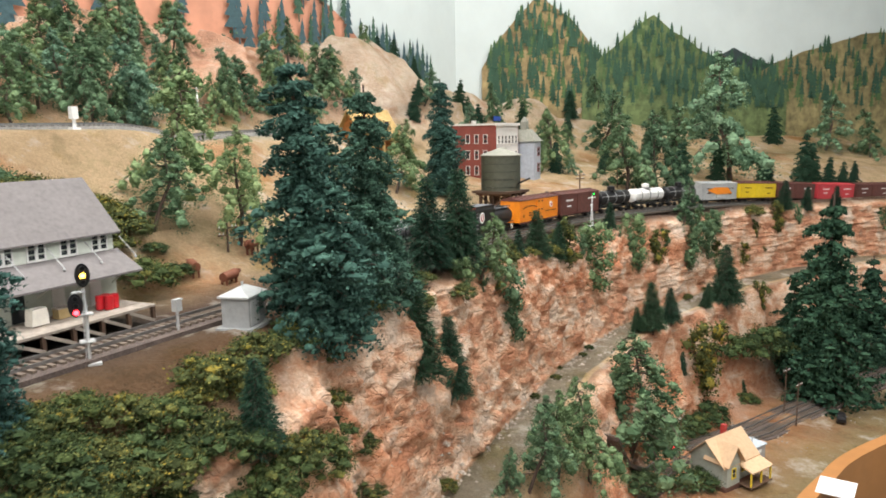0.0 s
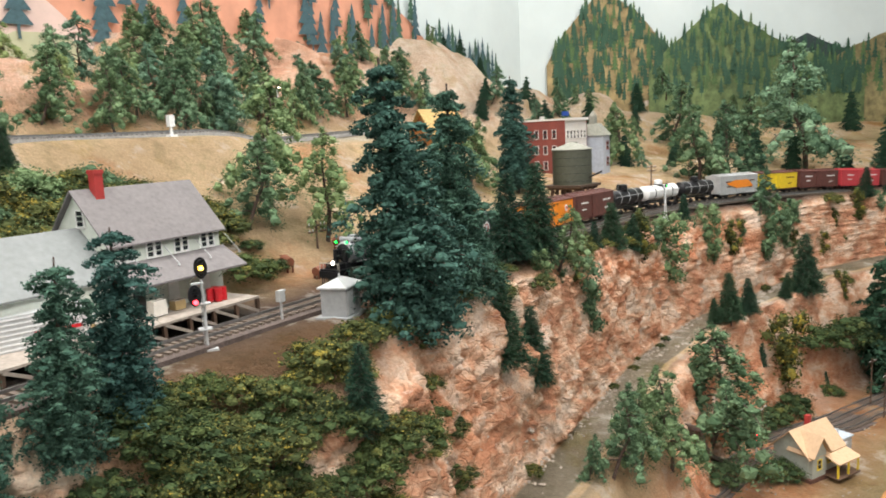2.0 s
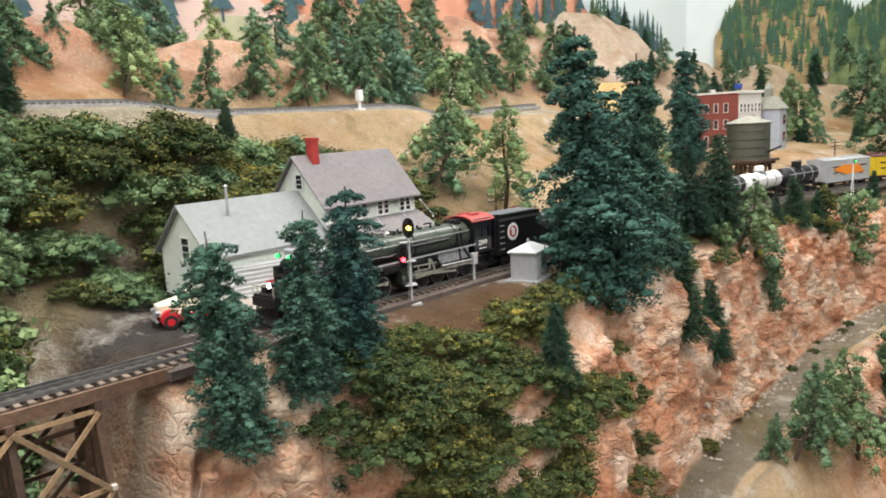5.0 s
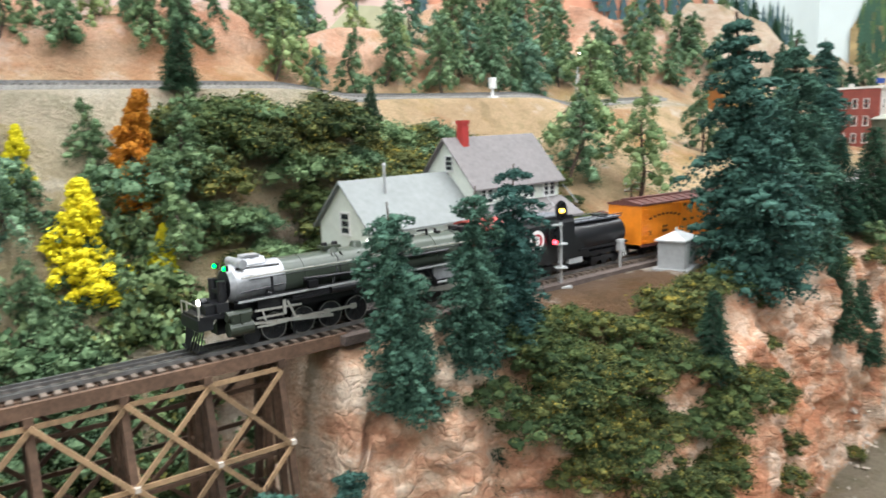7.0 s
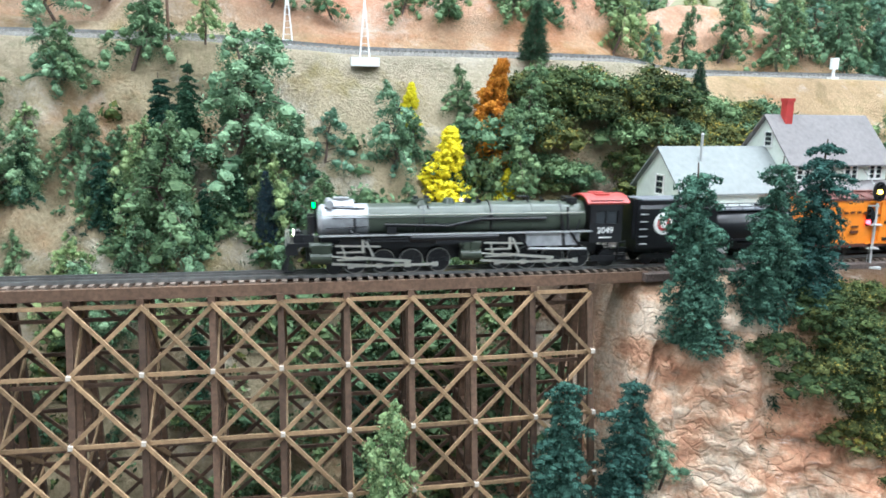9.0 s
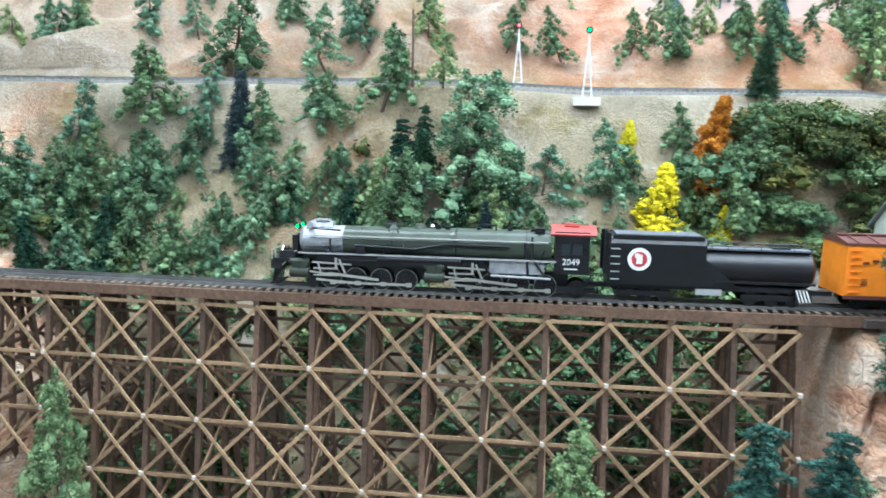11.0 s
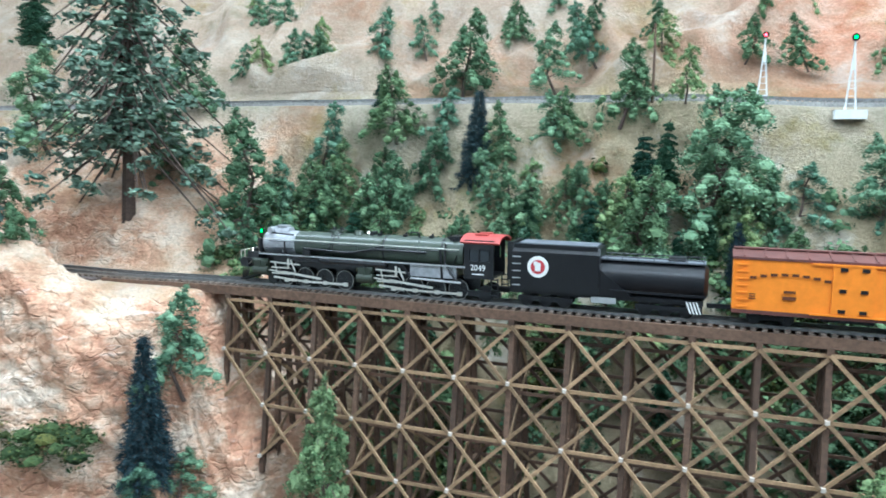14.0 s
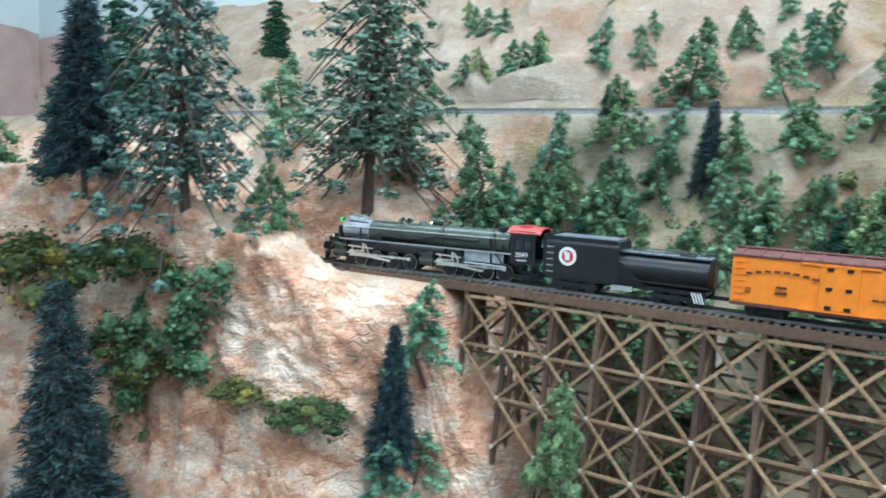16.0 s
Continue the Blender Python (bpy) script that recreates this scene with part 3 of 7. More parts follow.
def track(label, s, d, top, bed=True, ties=True, stone=BALLAST, timber=TIE):
    """Two rails on ties; top is the height of the rail's head."""
    t = thing("railway_track", pose(0, 0, 0), label, "railway track", kind="structure")
    for o in (-GAUGE / 2, GAUGE / 2):
        ribbon("rail", s, d + o, top - 0.0022, 0.0011, 0.0022, RAIL, t)
    if ties:
        sol = Solid()
        run = np.arange(s[0], s[-1], 0.0068)
        dd, tt = np.interp(run, s, d), np.interp(run, s, top)
        for a, b, h in zip(run, dd, tt):
            if ties == "parts" and .79 < a < 1.62:
                q = new("tie", TIEMESH)
                q.parent = t
                q.matrix_basis = spot(a, b, h - 0.0037, random.uniform(-2, 2))
                continue
            m = spot(a + random.uniform(-.0004, .0004), b, h - 0.0037, random.uniform(-1.5, 1.5))
            sol.box(0, 0, 0, 0.0030, 0.030, 0.003, m)
        o = part("ties", sol, timber, t)
        o["kind"] = "stuff"
    if bed:
        ribbon("ballast_bed", s, d, top - 0.010, 0.042, 0.0055, stone, t)
    return t


s_main = np.arange(-0.3, 4.5, 0.01)
z_main = along(s_main)[:, 2]
track("brown-tied single main line of worn steel rail", s_main, np.full_like(s_main, CENTRE), z_main, bed=False, ties="parts")
for a, b in ((-0.3, 0.80), (1.59, 4.4)):
    ss = np.arange(a, b, 0.01)
    tagged(ribbon("ballast_bed", ss, np.full_like(ss, CENTRE), along(ss)[:, 2] - 0.0095, 0.046, 0.0055, BALLAST), "brown ballast strip under the main line", "ballast", kind="structure")
s_pass = np.arange(1.98, 4.4, 0.01)
track("second track beside the main line", s_pass, CENTRE + np.minimum(0.033, (s_pass - 1.98) * 0.12), along(s_pass)[:, 2] - .0006, bed=False)
s_up = np.arange(-0.3, 2.55, 0.01)
d_up = np.interp(s_up, [-.3, .8, 1.2, 1.45, 1.72, 2.1, 2.4, 2.6], [-.285, -.285, -.285, -.30, -.31, -.375, -.42, -.45])
z_up = np.array([ground_at(a, b) for a, b in zip(s_up, d_up)]) + 0.006
track("grey single track on the upper ledge", s_up, d_up, z_up, stone=GREYBED, timber=GREYTIE)


# ---- timber trestle ----
def trestle():
    t = thing("timber_trestle", pose(0, 0, 0), "tall brown timber trestle bridge with crossed pale braces", "trestle bridge")
    bents = [1.5514 - 0.04177 * k for k in range(16)]
    tiers = [0.0, -0.042, -0.084, -0.126, -0.168, -0.21, -0.252]
    front, rear, top = CENTRE + 0.0155, CENTRE - 0.0155, 0.049
    legs = (0.0135, 0.005, -0.005, -0.0135)

    def lean(o, z):
        return CENTRE + o + (top - z) * (0.16 * o / 0.0135)

    low = {}
    for k, s in enumerate(bents):
        foot = max(ground_at(s, CENTRE) - 0.02, -0.27)
        low[k] = foot
        b = part("cap", Solid().beam(along(s, front + .003, top + .002), along(s, rear - .003, top + .002), .0042, .0048), WOOD, t)
        for o in legs:
            part("post", Solid().beam(along(s, CENTRE + o, top), along(s, lean(o, foot), foot), .0040, .0040), WOOD, t)
        for j, dz in enumerate(tiers[1:]):
            z = top + dz
            if z < foot:
                break
            part("sill", Solid().beam(along(s, lean(.0135, z) + .004, z), along(s, lean(-.0135, z) - .004, z), .0030, .0030), WOOD, t)
            part("sill_end", Solid().beam(along(s, lean(.0135, z) + .004, z), along(s, lean(.0135, z) + .0068, z), .0027, .0027), ENDGRAIN, t, "pale cut timber end")
            up = z + 0.042
            a, c = (.0135, -.0135) if (k + j) % 2 else (-.0135, .0135)
            part("sway_brace", Solid().beam(along(s + .0025, lean(a, up), up - .002), along(s + .0025, lean(c, z), z + .002), .0012, .0030), BRACE, t)
    for k in range(len(bents) - 1):
        a, b = bents[k], bents[k + 1]
        for j in range(len(tiers) - 1):
            hi, lo = top + tiers[j], top + tiers[j + 1]
            if hi - 0.02 < max(low[k], low[k + 1]):
                break
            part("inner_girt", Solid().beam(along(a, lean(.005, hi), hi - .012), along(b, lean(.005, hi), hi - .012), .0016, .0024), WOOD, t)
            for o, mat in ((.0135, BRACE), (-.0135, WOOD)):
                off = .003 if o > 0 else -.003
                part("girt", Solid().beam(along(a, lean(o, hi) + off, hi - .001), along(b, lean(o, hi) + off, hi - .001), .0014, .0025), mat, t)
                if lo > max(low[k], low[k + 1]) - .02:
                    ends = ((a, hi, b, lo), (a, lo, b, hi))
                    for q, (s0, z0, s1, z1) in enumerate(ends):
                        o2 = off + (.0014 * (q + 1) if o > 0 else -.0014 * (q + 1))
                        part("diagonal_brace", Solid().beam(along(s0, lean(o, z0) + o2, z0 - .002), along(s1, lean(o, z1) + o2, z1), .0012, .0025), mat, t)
    ss = np.arange(0.795, 1.60, 0.01)
    zz = along(ss)[:, 2]
    for o in (-.0085, -.004, .004, .0085):
        ribbon("stringer", ss, np.full_like(ss, CENTRE + o), zz - .0126, .0034, .0072, WOOD, t)
    ribbon("edge_timber", ss, np.full_like(ss, CENTRE + .0162), zz - .0105, .0025, .0072, WOOD, t)
    ribbon("edge_timber", ss, np.full_like(ss, CENTRE - .0162), zz - .0105, .0025, .0072, WOOD, t)
    for o in (-.0035, .0035):
        ribbon("guard_rail", ss, np.full_like(ss, CENTRE + o), zz - .0022, .0009, .0016, RAIL, t)
    return t


trestle()


def stones(label, count, place, size, material, seed):
    """Loose angular stones, too many to count."""
    rng = random.Random(seed)
    sol = Solid()
    for _ in range(count):
        s, d = place(rng)
        p = along(s, d, ground_at(s, d), SMOOTH)
        r = size * rng.uniform(.4, 1.3)
        pts = [(p[0] + r * rng.uniform(.6, 1) * x, p[1] + r * rng.uniform(.6, 1) * y, p[2] + r * rng.uniform(.5, .9) * z) for x, y, z in ((1, 0, 0), (0, 1, 0), (-1, 0, 0), (0, -1, 0), (.2, .1, 1), (0, 0, -.8))]
        sol.add(pts, [(0, 1, 4), (1, 2, 4), (2, 3, 4), (3, 0, 4), (1, 0, 5), (2, 1, 5), (3, 2, 5), (0, 3, 5)])
    tagged(part("loose_stones", sol, material), label, "stones", kind="stuff")


STONE = paint("pale_stone", (.66, .56, .46), .85, wear=.35, vary=.3)
stones("pale stones along the foot of the cliff", 700, lambda r: (r.uniform(1.9, 3.3), .094 + abs(r.gauss(0, .009)) + .02 * (r.random() < .15)), .0032, STONE, 11)
stones("pale stones strewn in the lower yard", 260, lambda r: (r.uniform(2.5, 3.4), r.uniform(.2, .40)), .0026, STONE, 12)
stones("pale stones at the rock's foot", 220, lambda r: (r.uniform(.45, .8), r.uniform(.13, .2)), .0034, STONE, 13)


# ---- foliage ----
def leaf_cloud(sol, centre, radius, count, size, rng, squash=0.75, droop=0.0):
    """Small leaf blades scattered over a lump, on a rough core."""
    c = np.array(centre)
    core = []
    for k in range(4):
        for j in range(6):
            th, ph = math.pi * (k + .5) / 4, math.tau * (j + .5 * (k % 2)) / 6
            r = radius * 0.55 * rng.uniform(.6, 1.15)
            core.append((c[0] + r * math.sin(th) * math.cos(ph), c[1] + r * math.sin(th) * math.sin(ph), c[2] + r * squash * math.cos(th)))
    faces = [(k * 6 + j, k * 6 + (j + 1) % 6, (k + 1) * 6 + (j + 1) % 6, (k + 1) * 6 + j) for k in range(3) for j in range(6)]
    sol.add(core, faces + [tuple(range(6)), tuple(range(18, 24))])
    d = rng.normal(size=(count, 3))
    d /= np.linalg.norm(d, axis=1)[:, None]
    p = c + d * (radius * rng.uniform(.62, 1.08, (count, 1))) * (1, 1, squash)
    p[:, 2] -= droop * radius * rng.uniform(0, 1, count)
    a = rng.normal(size=(count, 3))
    a /= np.linalg.norm(a, axis=1)[:, None]
    b = np.cross(d, a)
    b /= np.linalg.norm(b, axis=1)[:, None] + 1e-9
    w = size * rng.uniform(.5, 1.2, (count, 1))
    quad = np.stack([p + a * w, p + b * w * .7, p - a * w, p - b * w * .7], 1).reshape(-1, 3)
    sol.add([tuple(q) for q in quad], [(i, i + 1, i + 2, i + 3) for i in range(0, 4 * count, 4)])


def limb(sol, a, b, r0, r1):
    sol.tube(a, b, r0, r1, 6)


def foam_tree(material, seed, lumps=46, spread=0.27, bare=0.14, fine=100, leaf=0.0122, taper=0.78, fat=1.0, flatten=1.0):
    """An open tree of foam clumps on bent limbs, one unit high."""
    rng = np.random.default_rng(seed)
    t = thing("tree", pose(0, 0, 0), "tree", "tree")
    wood, green, twigs = Solid(), Solid(), Solid()
    top = 0.93
    bend = rng.normal(0, .03, (5, 2))
    bend[0] = 0
    ax = [(bend[i][0], bend[i][1], top * i / 4) for i in range(5)]
    ax[0] = (0, 0, -.05)
    for i in range(4):
        limb(wood, ax[i], ax[i + 1], .022 * (1 - i / 5), .022 * (1 - (i + 1) / 5))
    for i in range(lumps):
        h = bare + (1 - bare) * (i + rng.uniform(0, .8)) / lumps
        reach = spread * (1 - taper * ((h - bare) / (1 - bare)) ** 1.3) * rng.uniform(.25, 1.1)
        w = i * 2.4 + rng.uniform(-.5, .5)
        x, y = np.interp(h, [q[2] for q in ax], [q[0] for q in ax]), np.interp(h, [q[2] for q in ax], [q[1] for q in ax])
        c = (x + reach * math.cos(w), y + reach * math.sin(w), min(h, .96))
        limb(twigs, (x, y, max(.05, h - .06)), c, .008, .004)
        leaf_cloud(green, c, rng.uniform(.045, .085) * (1.15 - .45 * h) * fat, fine, leaf, rng, flatten, .7)
    part("trunk", wood, BARK, t)
    part("branching", twigs, BARK, t)["kind"] = "stuff"
    part("crown", green, material, t)
    return t


def bough_path(start, w, reach, rise, sag, n):
    """Points along a limb that leaves the trunk, rises and then droops."""
    out = []
    for k in range(n + 1):
        u = k / n
        out.append((start[0] + reach * u * math.cos(w), start[1] + reach * u * math.sin(w), start[2] + reach * (rise * u - sag * u * u)))
    return out


def weeping_tree(material, seed, limbs=17, spread=.30, bare=.16, leaf=.0095, fine=66, sag=1.15, lean=.04):
    """A wire-limbed tree with hanging clumps of foliage and gaps between them, one unit high."""
    rng = np.random.default_rng(seed)
    t = thing("tree", pose(0, 0, 0), "tree", "tree")
    wood, green, twigs = Solid(), Solid(), Solid()
    bend = np.cumsum(rng.normal(0, lean, (5, 2)), axis=0)
    bend[0] = 0
    ax = [(bend[i][0], bend[i][1], .92 * i / 4) for i in range(5)]
    ax[0] = (0, 0, -.05)
    for i in range(4):
        limb(wood, ax[i], ax[i + 1], .017 * (1 - i / 5), .017 * (1 - (i + 1) / 5))
    zs = [q[2] for q in ax]
    for i in range(limbs):
        f = (i + rng.uniform(0, .9)) / limbs
        h = bare + (.95 - bare) * f
        reach = spread * (1 - .80 * f ** 1.25) * rng.uniform(.45, 1.2)
        w = i * 2.4 + rng.uniform(-.7, .7)
        a = (np.interp(h, zs, [q[0] for q in ax]), np.interp(h, zs, [q[1] for q in ax]), h)
        pts = bough_path(a, w, reach, rng.uniform(.25, .8), sag * rng.uniform(.6, 1.2), 5)
        for k in range(5):
            limb(twigs, pts[k], pts[k + 1], .0065 - .001 * k, .0055 - .001 * k)
        for k in range(2 if reach > .1 else 4, 6):
            r = rng.uniform(.046, .080) * (1.15 - .45 * f)
            c = (pts[k][0] + rng.normal(0, .012), pts[k][1] + rng.normal(0, .012), pts[k][2] - r * .35)
            leaf_cloud(green, c, r, fine, leaf, rng, rng.uniform(.85, 1.5), 1.0)
    for k in range(4):
        leaf_cloud(green, (ax[4][0] + rng.normal(0, .01), ax[4][1] + rng.normal(0, .01), .84 + .04 * k), .045 - .007 * k, fine, leaf, rng, 1.2, .4)
    part("trunk", wood, BARK, t)
    part("branching", twigs, BARK, t)["kind"] = "stuff"
    part("crown", green, material, t)
    return t


def tiered_spruce(material, seed, tiers=17, spread=.235, bare=.12, leaf=.0075, fine=60, power=.7, hang=0.0, puff=1.0):
    """A spruce of flat, ragged, shelving boughs with dark gaps between the tiers, one unit high."""
    rng = np.random.default_rng(seed)
    t = thing("tree", pose(0, 0, 0), "tree", "tree")
    wood, green, twigs = Solid(), Solid(), Solid()
    sway = rng.normal(0, .012, 2)
    wood.tube((0, 0, -.05), (sway[0], sway[1], .98), .018, .004, 8)
    for k in range(tiers):
        f = (k + rng.uniform(-.25, .25)) / tiers
        h = bare + (.98 - bare) * max(0, f)
        n = max(4, int(9 * (1 - f)) + 2)
        tilt = rng.uniform(0, math.tau)
        for j in range(n):
            w = math.tau * (j + rng.uniform(-.3, .3)) / n + k * 1.3
            reach = (spread * min(1, 1.12 * max(.05, 1.03 - f) ** power) * (1 + .28 * math.cos(w - tilt)) + .014) * rng.uniform(.6, 1.12)
            a = (sway[0] * h, sway[1] * h, h + rng.normal(0, .008))
            pts = bough_path(a, w, reach, .12, hang + rng.uniform(.25, .6), 4)
            twigs.tube(pts[0], pts[4], .004, .0015, 4, False)
            for q in range(1, 5):
                r = puff * min(.075, reach * .40 + .008) * rng.uniform(.75, 1.25) * (1.1 - .12 * q)
                c = tuple(v + rng.normal(0, .004) for v in pts[q])
                leaf_cloud(green, c, r, fine, leaf, rng, rng.uniform(.34, .6), .7)
    part("trunk", wood, BARK, t)
    part("branching", twigs, BARK, t)["kind"] = "stuff"
    part("crown", green, material, t)
    return t


def fir(material, seed, rows=26, spread=0.2, leaf=0.016, dense=30, rag=0.25, sag=.35, bare=.12):
    """A layered conifer with drooping sprays, one unit high."""
    rng = np.random.default_rng(seed)
    t = thing("conifer", pose(0, 0, 0), "conifer", "tree")
    wood, green, twigs = Solid(), Solid(), Solid()
    wood.tube((0, 0, -.05), (0, 0, .97), .018, .004, 7)
    for k in range(rows):
        h = bare + (.98 - bare) * k / rows
        reach = spread * (1 - k / rows) ** .75 * rng.uniform(1 - rag, 1 + rag * .5) + .012
        n = max(5, int(11 * (1 - k / rows) + 4))
        for j in range(n):
            w = math.tau * (j + rng.uniform(0, .8)) / n + k
            L = reach * rng.uniform(.65, 1.15)
            tip = (L * math.cos(w), L * math.sin(w), h - sag * L)
            twigs.tube((0, 0, h), tip, .004, .002, 3, False)
            cnt = int(dense * (0.35 + L / spread))
            f = rng.uniform(.1, 1.05, cnt) ** .7
            base = np.array([0, 0, h]) + f[:, None] * (np.array(tip) - (0, 0, h))
            side = rng.normal(size=(cnt, 3)) * (.5, .5, .5)
            dirn = np.array([math.cos(w), math.sin(w), -.25 if sag < .5 else -.9]) + side
            dirn /= np.linalg.norm(dirn, axis=1)[:, None]
            q = np.cross(dirn, rng.normal(size=(cnt, 3)))
            q /= np.linalg.norm(q, axis=1)[:, None]
            base = base + rng.normal(size=(cnt, 3)) * leaf * .5
            l = leaf * rng.uniform(.8, 1.9, (cnt, 1))
            quad = np.stack([base - q * leaf * .18, base + q * leaf * .18, base + dirn * l], 1).reshape(-1, 3)
            green.add([tuple(v) for v in quad], [(i, i + 1, i + 2) for i in range(0, 3 * cnt, 3)])
    part("trunk", wood, BARK, t)
    part("branching", twigs, BARK, t)["kind"] = "stuff"
    part("crown", green, material, t)
    return t


KINDS = {}
TALL = {"yellow": 1.2, "rust": 1.15, "bush": 1.35, "darkbush": 1.35, "greenbush": 1.35}
WIDTHS = {"vine": 1.0, "yellow": 1.25, "rust": 1.15, "green": 1.28, "teal": 1.25, "pale": 1.2, "sparse": 1.15, "bush": 1.25, "darkbush": 1.25, "greenbush": 1.2, "navy": .95, "pine": 1.4}


def kind(name, makers, label, category="tree"):
    KINDS[name] = [makers, label, category, 0]


def plant(name, s, d, size, z=None, label=None, group="", wide=1.0, sink=0.0):
    """Sets one plant of a kind at (s, d); the first of each variant is the pattern itself."""
    makers, text, category, used = KINDS[name]
    KINDS[name][3] += 1
    i = used % len(makers)
    z = ground_at(s, d) if z is None else z
    size *= TALL.get(name, 1.0)
    p = along(s, d, z - sink, SMOOTH)
    wide = WIDTHS.get(name, 1.0) * wide * random.uniform(.9, 1.12)
    m = pose(*p, random.uniform(-4, 4), random.uniform(-4, 4), random.uniform(0, 360)) @ Matrix.Diagonal((size * wide, size * wide, size, 1))
    if callable(makers[i]):
        makers[i] = makers[i]()
        ob = makers[i]
        ob.matrix_basis = m
    else:
        keep = makers[i].scale.copy()
        makers[i].scale = (1, 1, 1)
        ob = copy_thing(makers[i], m)
        makers[i].scale = keep
    return tagged(ob, label or text, category, group)


kind("pine", [lambda i=i: fir(PINE, 10 + i, 34, .175, .024, 34, .12) for i in range(3)], "dark green bottle-brush pine tree on the rock face")
kind("spruce", [lambda i=i: tiered_spruce(SPRUCE, 20 + i, 19, .165, .09, .0075, 74, .5) for i in range(3)], "blue-green shaggy spruce with shelving boughs")
kind("navy", [lambda i=i: fir(NAVY, 30 + i, 34, .19, .022, 60, .12) for i in range(2)], "dark blue-black dense conifer on the slope")
kind("green", [lambda i=i: weeping_tree(MIDGREEN, 40 + i, 21 + 2 * i, .27 + .02 * i, .12 + .03 * (i % 3)) for i in range(5)], "mid green drooping foam-leaved tree with thin trunk")
kind("pale", [lambda i=i: weeping_tree(PALEGREEN, 50 + i, 18, .36, .18, sag=1.3) for i in range(3)], "pale green drooping tree with thin trunk")
kind("teal", [lambda i=i: weeping_tree(TEAL, 60 + i, 22, .27, .16, sag=.9) for i in range(4)], "bluish green foam tree with thin trunk")
kind("column", [lambda i=i: tiered_spruce(SPRUCE, 70 + i, 14, .165, .03, .009, 64, .30) for i in range(3)], "tall shaggy blue-green evergreen on the cliff edge")
kind("yellow", [lambda: foam_tree(YELLOW, 80, lumps=300, spread=.205, bare=.03, taper=.97, leaf=.010, fat=.55)], "bright yellow autumn tree, cone shaped")
kind("cone", [lambda i=i: weeping_tree(PALEGREEN, 130 + i, 34, .30, .05, .0095, 60, .8, .015) for i in range(3)], "tall pale green cone-shaped tree before the trestle")
kind("rust", [lambda: foam_tree(RUST, 82, lumps=300, spread=.195, bare=.03, taper=.93, leaf=.010, fat=.55)], "rusty orange autumn tree, cone shaped")


def bush_mesh(material, seed, lumps=22, fine=100, leaf=.021):
    rng = np.random.default_rng(seed)
    sol = Solid()
    for i in range(lumps):
        w, r = i * 2.4, math.sqrt(i / lumps) * .42
        leaf_cloud(sol, (r * math.cos(w), r * math.sin(w), .05 + .42 * math.sqrt(max(0, 1 - (r / .46) ** 2)) * rng.uniform(.7, 1.1)), rng.uniform(.12, .2), fine, leaf, rng)
    ob = part("bush", sol, material)
    return ob


def vine_mesh(material, seed):
    rng = np.random.default_rng(seed)
    sol = Solid()
    for i in range(26):
        z = i / 26
        r = .24 * (1 - .55 * abs(z - .6))
        leaf_cloud(sol, (rng.uniform(-r, r), rng.uniform(-r, r), z), rng.uniform(.09, .16), 80, .026, rng, 1.1, .6)
    return part("vine", sol, material)


kind("bush", [lambda i=i: bush_mesh(BUSH, 90 + i) for i in range(4)], "olive and yellow-green turf bush on the slope", "bush")
kind("darkbush", [lambda i=i: bush_mesh(DARKBUSH, 95 + i) for i in range(3)], "dark green turf bush on the slope", "bush")
kind("greenbush", [lambda i=i: bush_mesh(MIDGREEN, 98 + i) for i in range(3)], "mid green leafy bush on the slope", "bush")

kind("vine", [lambda i=i: vine_mesh(BUSH if i == 1 else MIDGREEN, 103 + i) for i in range(3)], "trailing green growth hanging on the cliff", "bush")
kind("dark", [lambda i=i: tiered_spruce(PINE, 110 + i, 15, .22, .06, .011, 44, .75) for i in range(3)], "dark green shaggy fir on the slope")
kind("sparse", [lambda i=i: tiered_spruce(SPARSE, 120 + i, 12, .235, .27, .0085, 26, .4, .8, .5) for i in range(2)], "tall sparse grey-green fir with bare straight trunk")


def scrub(label, material, rows, seed):
    """A joined tangle of low growth: rows of place along the line, offset and radius."""
    rng = np.random.default_rng(seed)
    sol = Solid()
    for s, d, r in rows:
        for _ in range(9):
            ss, dd = s + rng.normal(0, r * .55), d + rng.normal(0, r * .45)
            p = along(ss, dd, ground_at(ss, dd) + r * rng.uniform(.0, .75), SMOOTH)
            leaf_cloud(sol, np.ravel(p), r * rng.uniform(.28, .5), 55, r * .09, rng)
    return tagged(part("undergrowth", sol, material), label, "undergrowth", kind="stuff")


# ---- train ----
def wheelset(parent, x, r, material=BLACK, rim=None, name="wheel", gauge=GAUGE):
    w = part(name, Solid().tube((0, -gauge / 2, 0), (0, gauge / 2, 0), .0012, n=8).tube((0, gauge / 2 - .001, 0), (0, gauge / 2 + .0012, 0), r, n=20).tube((0, -gauge / 2 + .001, 0), (0, -gauge / 2 - .0012, 0), r, n=20), material, parent, smooth=True)
    w.location = (x, 0, r)
    if rim:
        sol = Solid()
        n = 24
        for k in range(n):
            a, b = math.tau * k / n, math.tau * (k + 1) / n
            q = gauge / 2 + .0014
            sol.add([(r * math.cos(a), q, r * math.sin(a)), (r * math.cos(b), q, r * math.sin(b)), (r * .93 * math.cos(b), q, r * .93 * math.sin(b)), (r * .93 * math.cos(a), q, r * .93 * math.sin(a))], [(0, 1, 2, 3)])
        spokes = Solid()
        for k in range(10):
            a = math.tau * k / 10
            spokes.beam((r * .15 * math.cos(a), q, r * .15 * math.sin(a)), (r * .86 * math.cos(a), q, r * .86 * math.sin(a)), .0006, .0008)
        part("tyre", sol, rim, w, "bright steel tyre")
        part("spokes", spokes, BLACK, w)
    return w


